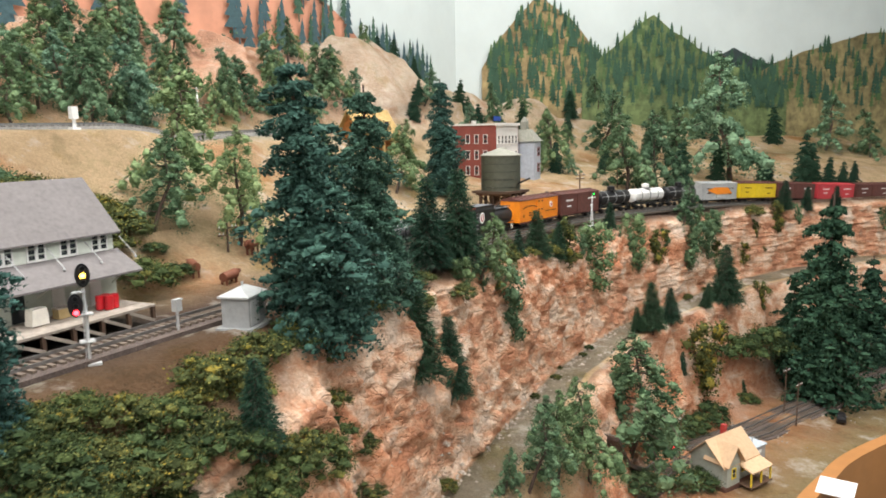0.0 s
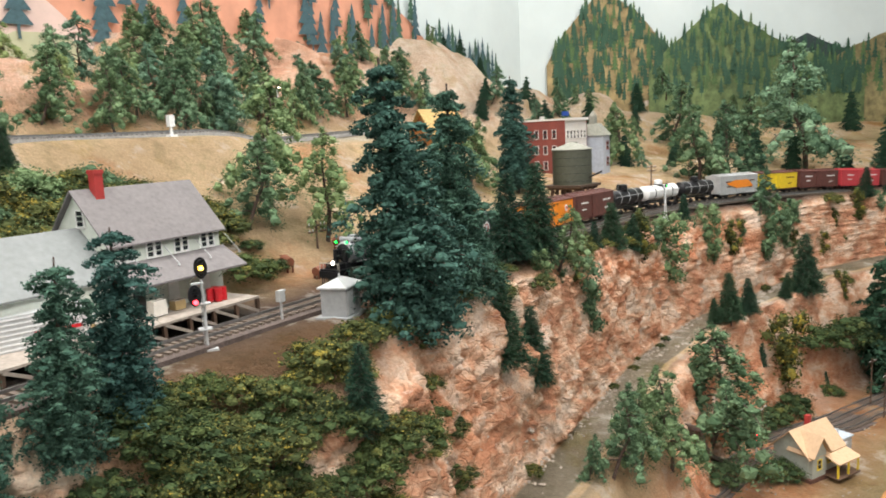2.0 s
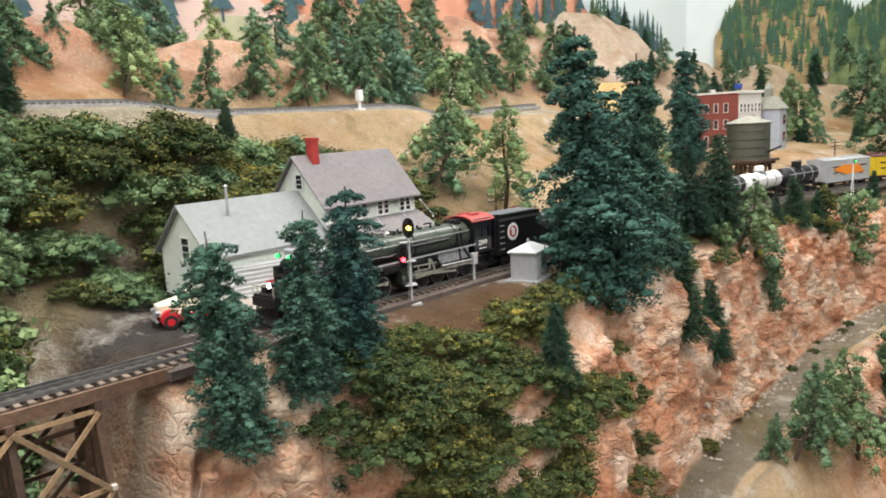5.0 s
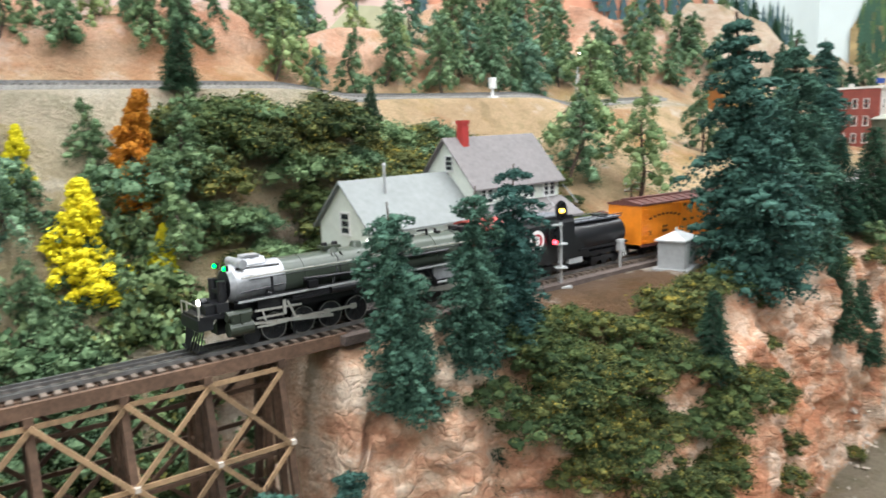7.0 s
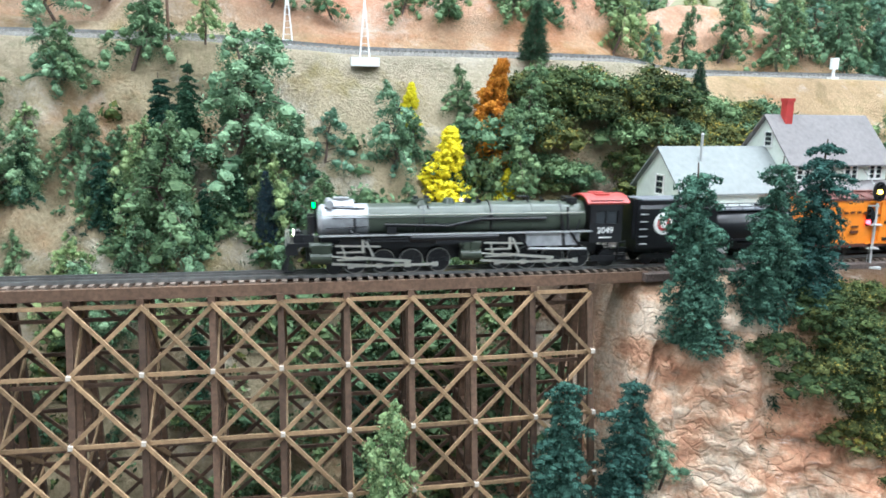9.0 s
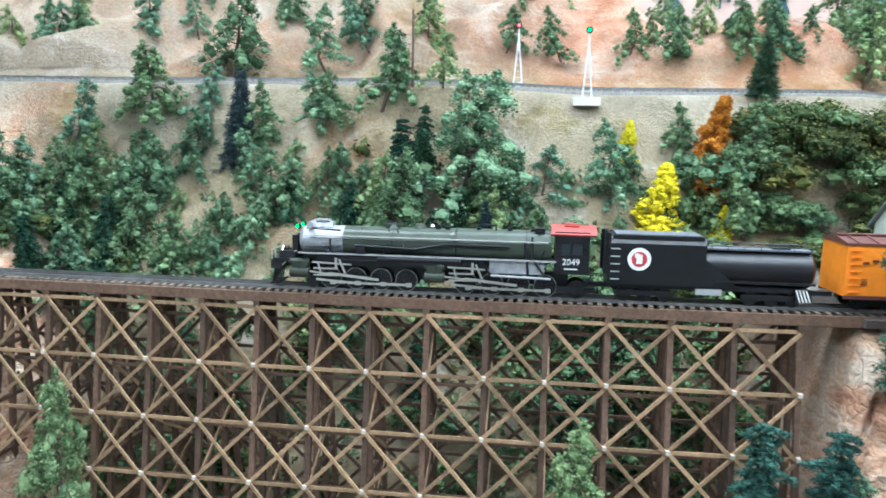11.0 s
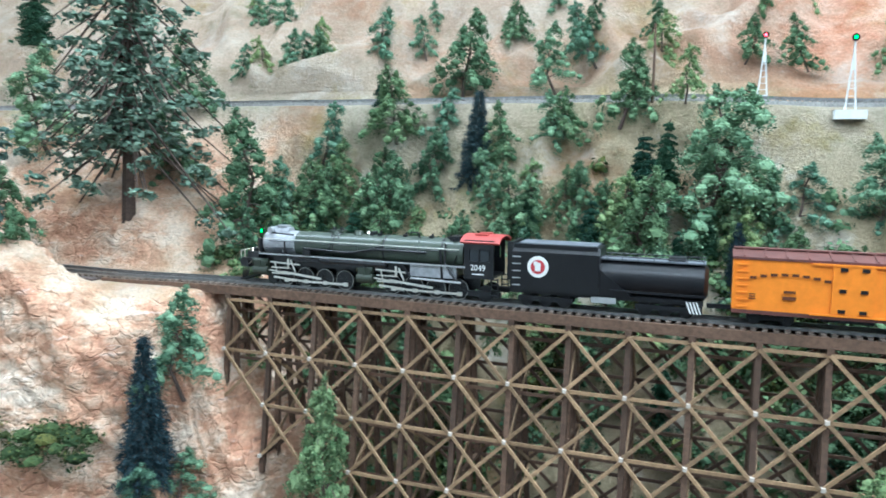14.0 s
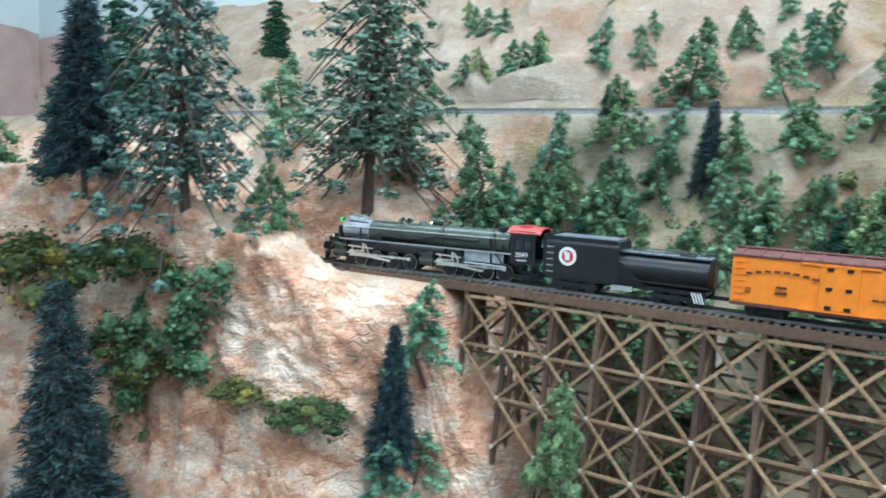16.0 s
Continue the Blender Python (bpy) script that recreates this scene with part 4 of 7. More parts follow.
def truck(parent, x, r=.0048, base=.020):
    t = part("truck", Solid().box(x, GAUGE / 2 + .0025, r + .0005, base + .006, .002, .0028).box(x, -GAUGE / 2 - .0025, r + .0005, base + .006, .002, .0028).box(x, 0, r + .001, .006, GAUGE, .003).box(x - base / 2, GAUGE / 2 + .003, r, .004, .002, .005).box(x + base / 2, GAUGE / 2 + .003, r, .004, .002, .005), BLACK, parent)
    return [wheelset(parent, x + o, r) for o in (-base / 2, base / 2)]


def bars(parent, x0, z0, rows, material, side):
    """Unreadable lettering as plain bars on a side."""
    sol = Solid()
    for cx, cz, w, h in rows:
        sol.box(x0 + cx, side, z0 + cz, w, .0004, h)
    return part("lettering", sol, material, parent)


def house_car(label, body, roof, length=.140, half=.0172, low=.0105, high=.0455, door=None, extra=None, name="boxcar"):
    c = thing(name, pose(0, 0, 0), label, "railway car", "cars of the train")
    L = length / 2
    part("body", Solid().box(0, 0, (low + high) / 2, length, half * 2, high - low), body, c)
    part("roof", Solid().prism([(-half - .0008, high - .0012), (half + .0008, high - .0012), (half + .0008, high + .0004), (0, high + .0036), (-half - .0008, high + .0004)], -L - .0008, L + .0008), roof, c)
    part("roof_walk", Solid().box(0, 0, high + .0042, length, .0055, .0008), roof, c)
    ribs = Solid()
    for k in range(11):
        x = -L + length * (k + .5) / 11
        ribs.prism([(-half, high + .0006), (0, high + .0042), (half, high + .0006), (half, high + .0012), (0, high + .0046), (-half, high + .0012)], x - .0006, x + .0006)
    part("roof_ribs", ribs, roof, c)
    for sg in (1, -1):
        part("door", Solid().box(0, sg * (half + .0006), (low + high) / 2, .024, .0014, high - low - .004), door or body, c)
        for z in (high - .002, low + .001):
            part("door_track", Solid().box(0, sg * (half + .0012), z, .048, .0012, .0012), door or body, c)
        part("side_sill", Solid().box(0, sg * half, low - .0006, length, .0012, .0024), roof, c)
        for x in (-L + .006, L - .006):
            for k in range(7):
                part("ladder_rung", Solid().box(x, sg * (half + .001), low + .003 + k * .0046, .007, .0008, .0007), body, c)
    part("underframe", Solid().box(0, 0, low - .0025, length * .94, .006, .004).box(0, 0, low - .004, .03, .012, .004), BLACK, c)
    for x in (L + .004, -L - .004):
        part("coupler", Solid().box(x, 0, .0085, .009, .003, .003), BLACK, c)
    for x in (-L + .024, L - .024):
        truck(c, x)
    if extra:
        extra(c, half + .0012)
    return c


def reefer_marks(c, y):
    for sg in (1, -1):
        k = 1 if sg > 0 else -1
        bars(c, 0, .033, [(k * (.058 - i * .0062), .0026 - (i - 3.5) ** 2 * .00022, .0040, .0017) for i in range(8)], DARKLETTER, sg * y)
        bars(c, 0, .024, [(k * .036, .0005, .007, .0016), (k * .036, -.0035, .008, .0022), (k * .058, -.002, .004, .0006), (k * .058, -.0035, .004, .0006), (k * .058, -.005, .004, .0006)], DARKLETTER, sg * y)
        bars(c, 0, .024, [(-k * (.022 + i * .0052), -.001, .0042, .0012) for i in range(8)], DARKLETTER, sg * y)
        part("round_emblem", Solid().tube((-k * .041, sg * (y - .0006), .033), (-k * .041, sg * (y + .0002), .033), .0048, n=24), LETTER, c, "white round emblem with red centre")
        part("emblem_centre", Solid().tube((-k * .041, sg * (y - .0006), .033), (-k * .041, sg * (y + .0006), .033), .0026, n=20), CARRED, c)
        for z in (.0145, .0275, .041):
            for x in (-.006, .006):
                part("door_hinge", Solid().box(x, sg * (y + .0006), z, .004, .001, .0022), BLACK, c)


def plain_marks(material, arrow=None):
    def put(c, y):
        for sg in (1, -1):
            k = 1 if sg > 0 else -1
            bars(c, 0, .033, [(k * (.05 - i * .005), .001, .0034, .0026) for i in range(5)] + [(-k * (.028 + i * .005), .001, .0034, .0026) for i in range(6)], material, sg * y)
            bars(c, 0, .024, [(k * .042, 0, .014, .002), (-k * .04, -.003, .012, .002)], material, sg * y)
            if arrow:
                part("painted_arrow", Solid().add([(-k * .05, sg * (y + .0004), .022), (k * .012, sg * (y + .0004), .020), (k * .05, sg * (y + .0004), .030), (k * .02, sg * (y + .0004), .037), (-k * .03, sg * (y + .0004), .036)], [(0, 1, 2, 3, 4)]), arrow, c, "orange painted panel")
    return put


def tank_car(label, material, length=.115, r=.0135, z=.028):
    c = thing("tank_car", pose(0, 0, 0), label, "railway car", "cars of the train")
    L = length / 2 - .006
    part("tank", Solid().tube((-L, 0, z), (L, 0, z), r, n=24).tube((L, 0, z), (L + .004, 0, z), r, r * .55, n=24).tube((-L, 0, z), (-L - .004, 0, z), r, r * .55, n=24), material, c, smooth=True)
    part("dome", Solid().tube((0, 0, z + r - .003), (0, 0, z + r + .008), .0075, n=18).tube((0, 0, z + r + .008), (0, 0, z + r + .0095), .0075, .003, n=18), material, c, smooth=True)
    sol = Solid()
    for x in (-.03, 0, .03):
        for k in range(14):
            a, b = math.tau * k / 14, math.tau * (k + 1) / 14
            sol.beam((x, (r + .0004) * math.cos(a), z + (r + .0004) * math.sin(a)), (x, (r + .0004) * math.cos(b), z + (r + .0004) * math.sin(b)), .0014, .0006)
    part("tank_band", sol, BLACK if material is not BLACK else CARSILVER, c)
    rail = Solid()
    for sg in (1, -1):
        rail.tube((-L, sg * (r + .002), z + .004), (L, sg * (r + .002), z + .004), .0005, n=5)
        for k in range(6):
            x = -L + 2 * L * k / 5
            rail.tube((x, sg * r, z + .002), (x, sg * (r + .002), z + .004), .0004, n=4)
    part("hand_rail", rail, CARSILVER, c)
    part("underframe", Solid().box(0, 0, .0115, length, .010, .004).box(L - .006, 0, .015, .01, .016, .006).box(-L + .006, 0, .015, .01, .016, .006), BLACK, c)
    part("dome_platform", Solid().box(0, 0, z + r + .001, .022, .022, .0008), BLACK, c)
    for x in (-L + .016, L - .016):
        truck(c, x)
    return c


def lettered(text, size, material, parent, m):
    data = bpy.data.curves.new("lettering", "FONT")
    data.body, data.size, data.extrude, data.align_x, data.align_y = text, size, .0002, "CENTER", "CENTER"
    tmp = bpy.data.objects.new("lettering", data)
    me = bpy.data.meshes.new_from_object(tmp)
    bpy.data.objects.remove(tmp)
    me.materials.append(material)
    ob = new("lettering", me)
    ob.parent, ob.matrix_basis = parent, m
    return ob


DRIVERS, RODS = [], []
GREENLAMP = glow("green_marker_glow", (0.01, 1.0, 0.09), 4.5)
WARMLAMP = glow("headlamp_glow", (1.0, 0.85, 0.65), 20)
REDLAMP = glow("red_signal_glow", (1.0, 0.03, 0.04), 14)
AMBERLAMP = glow("amber_signal_glow", (1.0, 0.55, 0.05), 14)


def engine_fittings(e, X, zc, r):
    """Domes, pipes, rails and boxes along the boiler and under the running boards."""
    part("jacket_step", Solid().tube((X(.120), 0, zc), (X(.1235), 0, zc), r * 1.03, r * 1.09, 32), OLIVE, e, smooth=True)
    part("turret", Solid().box(X(.1765), 0, zc + r + .0012, .007, .013, .0036).tube((X(.1765), -.0085, zc + r + .0005), (X(.1765), .0085, zc + r + .0005), .0012, n=8), BLACK, e)
    part("whistle", Solid().tube((X(.149), .003, zc + r + .0002), (X(.149), .003, zc + r + .0046), .0008, n=8).tube((X(.149), .003, zc + r + .0040), (X(.142), .003, zc + r + .0040), .0006, n=6), BLACK, e)
    for x in (.080, .0865):
        part("sand_hatch", Solid().tube((X(x), 0, zc + r + .0022), (X(x), 0, zc + r + .0046), .0021, .0017, 12), BLACK, e, smooth=True)
    part("generator", Solid().tube((X(.112), -.004, zc + r + .0012), (X(.112), .003, zc + r + .0012), .0019, n=12), BLACK, e, smooth=True)
    part("exhaust_hood", Solid().prism([(-.0052, zc + r - .0008), (.0052, zc + r - .0008), (.0030, zc + r + .0026), (-.0030, zc + r + .0026)], X(.043), X(.030)), SILVER, e, "silver exhaust hood")
    part("smokebox_cable", Solid().tube((X(.026), .006, zc + r * .82), (X(.049), .0075, zc + r * .78), .0006, n=5), BLACK, e)
    for sg in (1, -1):
        rail = r + .0026
        part("boiler_rail", Solid().tube((X(.026), sg * rail, zc + .0048), (X(.182), sg * rail, zc + .0048), .00042, n=6), STEEL, e, "pale steel hand rail")
        for k in range(9):
            x = X(.032 + k * .0182)
            part("rail_post", Solid().tube((x, sg * (r * .9), zc + .0046), (x, sg * rail, zc + .0048), .0004, n=5), BLACK, e)
        part("board_edge", Solid().box(X(.105), sg * .0153, .0262, .183, .0004, .0011), CONCRETE, e, "worn grey running board edge")
        part("feed_pipe", Solid().tube((X(.060), sg * (r + .0022), zc - .0015), (X(.098), sg * (r + .0022), zc - .0030), .0010, n=7).tube((X(.098), sg * (r + .0022), zc - .0030), (X(.118), sg * (r + .0022), zc + .0012), .0010, n=7).tube((X(.118), sg * (r + .0022), zc + .0012), (X(.158), sg * (r + .0026), zc + .0012), .0010, n=7), BLACK, e)
        part("sand_pipe", Solid().tube((X(.081), sg * r * .55, zc + r * .9), (X(.081), sg * (r + .0010), zc), .0006, n=5).tube((X(.081), sg * (r + .0010), zc), (X(.077), sg * .0125, .0262), .0006, n=5), BLACK, e)
        part("injector_pipe", Solid().tube((X(.172), sg * (r + .0014), zc + .0085), (X(.172), sg * (r + .0034), zc - .0060), .0009, n=6).tube((X(.172), sg * (r + .0034), zc - .0060), (X(.181), sg * .0140, .0150), .0009, n=6), BLACK, e)
        part("stair", Solid().beam((X(.140), sg * .0148, .0255), (X(.147), sg * .0148, .0150), .0009, .0018), BLACK, e)
        part("lagged_pipe", Solid().tube((X(.147), sg * .0150, .0150), (X(.184), sg * .0150, .0140), .0009, n=6), CONCRETE, e)
        part("lubricator", Solid().box(X(.064), sg * .0146, .0292, .006, .003, .0044), BLACK, e)
        part("battery_box", Solid().box(X(.1015), sg * .0136, .0228, .026, .0034, .0058), BLACK, e)
        part("cooling_pipe", Solid().tube((X(.052), sg * .0148, .0238), (X(.074), sg * .0148, .0238), .0007, n=6).tube((X(.052), sg * .0148, .0222), (X(.074), sg * .0148, .0222), .0007, n=6), BLACK, e)
        for k in range(6):
            part("stay_bolt", Solid().tube((X(.1465 + k * .0066), sg * .0131, .0236), (X(.1465 + k * .0066), sg * .0136, .0236), .0006, n=6), CONCRETE, e)
        for x0 in (.0235, .1115):
            part("steam_chest_cover", Solid().tube((X(x0 - .0068), sg * .0130, .0192), (X(x0 - .0062), sg * .0130, .0192), .0029, n=14), DARKOLIVE, e)
            part("cylinder_rib", Solid().box(X(x0), sg * .0158, .0158, .0012, .0010, .0094), DARKOLIVE, e)
            part("cylinder_lagging", Solid().box(X(x0), sg * .0150, .0158, .0100, .0012, .0088), DARKOLIVE, e)
            part("main_rod", Solid().beam((X(x0 + .019), sg * .0142, .0118), (X(x0 + .052), sg * .0142, .0084), .0008, .0018), STEEL, e, "polished main rod")
            part("link_hanger", Solid().box(X(x0 + .024), sg * .0140, .0190, .0018, .0010, .0080), STEEL, e)
            part("brake_hanger", Solid().box(X(x0 + .030), sg * .0112, .0060, .0012, .0010, .0090), BLACK, e)
    part("deck_pump_shield", Solid().prism([(-.0112, .0215), (.0112, .0215), (.0105, .0262), (-.0105, .0262)], X(.0195), X(.0135)), BLACK, e)
    for y in (-.0085, .0085):
        part("flag_holder", Solid().tube((X(.0055), y, .0205), (X(.0055), y, .0268), .0005, n=5), STEEL, e)


def locomotive():
    """x = 0 at the pilot's nose; the engine runs towards +x, so its parts lie at negative x."""
    e = thing("steam_locomotive", pose(0, 0, 0), "olive green articulated steam locomotive with silver smokebox and red cab roof", "locomotive")
    X = lambda v: -v * 1.112
    zc, r = .0340, .0108
    part("boiler", Solid().tube((X(.051), 0, zc), (X(.124), 0, zc), r, r * 1.02, 32).tube((X(.124), 0, zc), (X(.184), 0, zc), r * 1.08, r * 1.08, 32), OLIVE, e, "semi-gloss olive green boiler", True)
    part("smokebox", Solid().tube((X(.0245), 0, zc), (X(.051), 0, zc), r * .98, r, 32).tube((X(.022), 0, zc), (X(.0245), 0, zc), r * .80, r * .98, 32), SILVER, e, "silver painted smokebox", True)
    part("smokebox_door", Solid().tube((X(.0205), 0, zc), (X(.0222), 0, zc), r * .50, r * .80, 24), BLACK, e, "black smokebox door", True)
    part("air_pump", Solid().tube((X(.0185), .0055, .0255), (X(.0185), .0055, .0375), .0026, n=12).tube((X(.0185), -.0055, .0255), (X(.0185), -.0055, .0375), .0026, n=12).box(X(.0185), 0, .0315, .004, .015, .002), BLACK, e)
    for x in (.062, .083, .103, .124, .150, .168):
        k = 1.015 if x < .124 else 1.095
        part("boiler_band", Solid().tube((X(x), 0, zc), (X(x + .0009), 0, zc), r * k + .0002, n=32), BLACK if x in (.083, .124, .168) else OLIVE, e, smooth=True)
    part("chimney", Solid().tube((X(.036), 0, zc + r - .002), (X(.036), 0, zc + r + .0042), .0032, .0036, 16).box(X(.036), 0, zc + r + .0035, .010, .007, .0012), SILVER, e)
    part("feedwater_heater", Solid().tube((X(.029), -.009, zc + r + .0005), (X(.029), .009, zc + r + .0005), .0026, n=14), SILVER, e, smooth=True)
    part("sand_dome", Solid().tube((X(.083), 0, zc + r - .001), (X(.083), 0, zc + r + .0025), .0055, .0040, 18).box(X(.083), 0, zc + r + .002, .012, .008, .0016), OLIVE, e, smooth=True)
    part("steam_dome", Solid().tube((X(.100), 0, zc + r - .001), (X(.100), 0, zc + r + .003), .0045, .003, 18), OLIVE, e, smooth=True)
    for x in (.118, .138, .158, .172, .177):
        part("valve", Solid().tube((X(x), 0, zc + r), (X(x), 0, zc + r + .0035), .0012, .0008, 8).box(X(x), .002, zc + r + .001, .003, .003, .002), BLACK, e)
    part("bell", Solid().tube((X(.108), 0, zc + r + .001), (X(.108), 0, zc + r + .003), .0018, .0009, 10), STEEL, e)
    for sg in (1, -1):
        part("running_board", Solid().box(X(.105), sg * .0125, .0262, .183, .0052, .0009), BLACK, e)
        part("air_tank", Solid().tube((X(.075), sg * .0135, .0235), (X(.128), sg * .0135, .0235), .0024, n=12), BLACK, e, smooth=True)
        part("firebox_side", Solid().box(X(.163), sg * .0122, .0210, .038, .002, .0092), SILVER, e, "silver firebox side sheet")
        part("hand_rail", Solid().tube((X(.03), sg * (r + .0018), zc + .003), (X(.18), sg * (r + .0018), zc + .003), .0003, n=5), BLACK, e)
        part("skirt", Solid().box(X(.090), sg * .0105, .0218, .124, .003, .0084), BLACK, e)
        part("smokebox_pipe", Solid().tube((X(.026), sg * (r + .0006), zc - .0035), (X(.050), sg * (r + .0006), zc - .0025), .0005, n=5).tube((X(.043), sg * (r + .0006), zc + .003), (X(.043), sg * (r + .0008), .026), .0007, n=6), BLACK, e)
        pipes = Solid()
        pipes.tube((X(.125), sg * (r + .0014), zc + .004), (X(.105), sg * (r + .0014), zc - .002), .0007, n=5).tube((X(.105), sg * (r + .0014), zc - .002), (X(.06), sg * (r + .0014), zc - .003), .0007, n=5).tube((X(.086), sg * (r * .6), zc + r * .92), (X(.092), sg * (r + .0012), zc - .004), .0006, n=5)
        pipes.tube((X(.168), sg * (r + .0016), zc + .004), (X(.170), sg * (r + .003), .016), .0010, n=5).tube((X(.18), sg * (r + .002), zc), (X(.176), sg * (r + .002), .02), .0006, n=5)
        part("piping", pipes, BLACK, e)
        part("cross_pipe", Solid().tube((X(.040), sg * .010, .028), (X(.052), sg * .012, .021), .0016, n=8).tube((X(.112), sg * .008, .026), (X(.108), sg * .012, .018), .0014, n=8), BLACK, e)
        for x0 in (.0235, .1115):
            part("cylinder", Solid().box(X(x0), sg * .0125, .0155, .0115, .0058, .0090).tube((X(x0 - .0062), sg * .0132, .0118), (X(x0 + .0062), sg * .0132, .0118), .0040, n=16).tube((X(x0 - .0062), sg * .0128, .0192), (X(x0 + .0062), sg * .0128, .0192), .0026, n=14), DARKOLIVE, e, "dark olive cylinder block")
            part("piston_rod", Solid().tube((X(x0 + .006), sg * .0132, .0125), (X(x0 + .020), sg * .0132, .0110), .0007, n=6).box(X(x0 + .017), sg * .0132, .0150, .018, .0012, .0010).box(X(x0 + .017), sg * .0132, .0102, .018, .0012, .0010), STEEL, e)
            part("valve_gear", Solid().beam((X(x0 + .008), sg * .0136, .0195), (X(x0 + .034), sg * .0136, .0185), .0006, .0012).beam((X(x0 + .026), sg * .0138, .022), (X(x0 + .030), sg * .0138, .012), .0006, .0014).beam((X(x0 + .012), sg * .0138, .0195), (X(x0 + .014), sg * .0138, .011), .0006, .0010), STEEL, e)
    engine_fittings(e, X, zc, r)
    lamp = part("headlamp", Solid().tube((X(.0085), 0, .0265), (X(.012), 0, .0265), .0022, n=14), BLACK, e)
    part("headlamp_lens", Solid().tube((X(.0080), 0, .0265), (X(.0085), 0, .0265), .0018, n=14), WARMLAMP, lamp, "lit headlamp lens")
    for sg in (1, -1):
        flag = part("classification_lamp", Solid().tube((X(.0215), sg * .0062, zc + .0085), (X(.0215), sg * .0062, zc + .0115), .0011, n=8), BLACK, e)
        part("green_lens", Solid().tube((X(.0196), sg * .0062, zc + .010), (X(.0206), sg * .0064, zc + .010), .0011, n=10), GREENLAMP, flag, "glowing green marker lens")
    part("pilot_deck", Solid().box(X(.0135), 0, .0200, .020, .024, .0022).box(X(.007), 0, .0165, .008, .024, .006).box(X(.012), .006, .0235, .008, .006, .005).box(X(.012), -.006, .0235, .008, .006, .005), BLACK, e)
    for k in range(9):
        y = -.011 + k * .00275
        part("pilot_bar", Solid().beam((X(.006), y, .014), (X(.001 + abs(y) * .25), y * .9, .0018), .0008, .0008), BLACK, e)
    part("pilot", Solid().box(X(.005), 0, .0025, .006, .022, .0012), BLACK, e)
    steps = Solid()
    for sg in (1, -1):
        steps.tube((X(.009), sg * .011, .014), (X(.02), sg * .0095, .027), .0005, n=5).tube((X(.004), sg * .0115, .02), (X(.004), sg * .0115, .027), .0004, n=5)
    part("grab_irons", steps.tube((X(.004), -.0115, .027), (X(.004), .0115, .027), .0004, n=5), STEEL, e)
    part("frame", Solid().box(X(.105), 0, .0125, .20, .009, .009).box(X(.155), 0, .0205, .055, .018, .010).box(X(.06), 0, .021, .08, .012, .006), BLACK, e)
    # cab
    cab = part("cab", Solid().box(X(.1870), 0, .0325, .002, .0285, .029).box(X(.197), 0, .0190, .020, .0285, .002), BLACK, e)
    for sg in (1, -1):
        w = Solid()
        w.box(X(.1965), sg * .0140, .0245, .0235, .0012, .013)
        w.box(X(.1965), sg * .0140, .0435, .0235, .0012, .007)
        w.box(X(.1880), sg * .0140, .0355, .004, .0012, .010).box(X(.2055), sg * .0140, .0355, .003, .0012, .010).box(X(.1965), sg * .0140, .0355, .0012, .0012, .010)
        part("cab_side", w, BLACK, cab)
        part("cab_window", Solid().box(X(.1965), sg * .0134, .0355, .015, .0004, .009), GLASSY, cab)
        m = pose(X(.1960), sg * .0147, .0262, 90, 0, 180 if sg > 0 else 0)
        lettered("2049", .0060, LETTER, cab, m)
        bars(cab, X(.196), .0215, [(0, 0, .009, .0008)], LETTER, sg * .0147)
        lad = Solid()
        for k in range(4):
            lad.box(X(.2075), sg * .0138, .006 + k * .004, .005, .002, .0007)
        part("cab_steps", lad.box(X(.2052), sg * .0138, .012, .0006, .0016, .014).box(X(.2098), sg * .0138, .012, .0006, .0016, .014), BLACK, cab)
    arc = [(.0158 * math.sin(a), .0470 + .0062 * math.cos(a) - .0030) for a in np.linspace(-1.35, 1.35, 11)]
    roof = part("cab_roof", Solid().prism(arc + [(y * .95, z - .0012) for y, z in reversed(arc)], X(.211), X(.1835)), ROOFRED, e, "red painted cab roof", True)
    part("roof_hatch", Solid().box(X(.196), .005, .0502, .010, .005, .0010).box(X(.196), -.005, .0502, .010, .005, .0010), ROOFRED, roof)
    # running gear
    for group, first in enumerate((.043, .131)):
        wheels = []
        for k in range(4):
            x = X(first + k * .0166)
            wheels.append(wheelset(e, x, .0080, BLACK, DULLSTEEL, "driver_wheel"))
        DRIVERS.extend(wheels)
        for sg in (1, -1):
            rod = part("side_rod", Solid().beam((.002, 0, 0), (-.0576, 0, 0), .0009, .0016).box(0, 0, 0, .004, .0012, .0030).box(-.01846, 0, 0, .004, .0012, .0030).box(-.0369, 0, 0, .004, .0012, .0030).box(-.0554, 0, 0, .004, .0012, .0030).beam((.012, sg * .001, .002), (-.01846, sg * .001, 0), .0008, .0016), STEEL, e, "polished steel side rod")
            RODS.append((rod, X(first), sg * (GAUGE / 2 + .0028)))
    for x, rr in ((.031, .0050), (.2, .0062)):
        DRIVERS.append(wheelset(e, X(x), rr, BLACK, None, "truck_wheel"))
    part("trailing_truck", Solid().box(X(.2), .0115, .0065, .026, .002, .004).box(X(.2), -.0115, .0065, .026, .002, .004), BLACK, e)
    return e


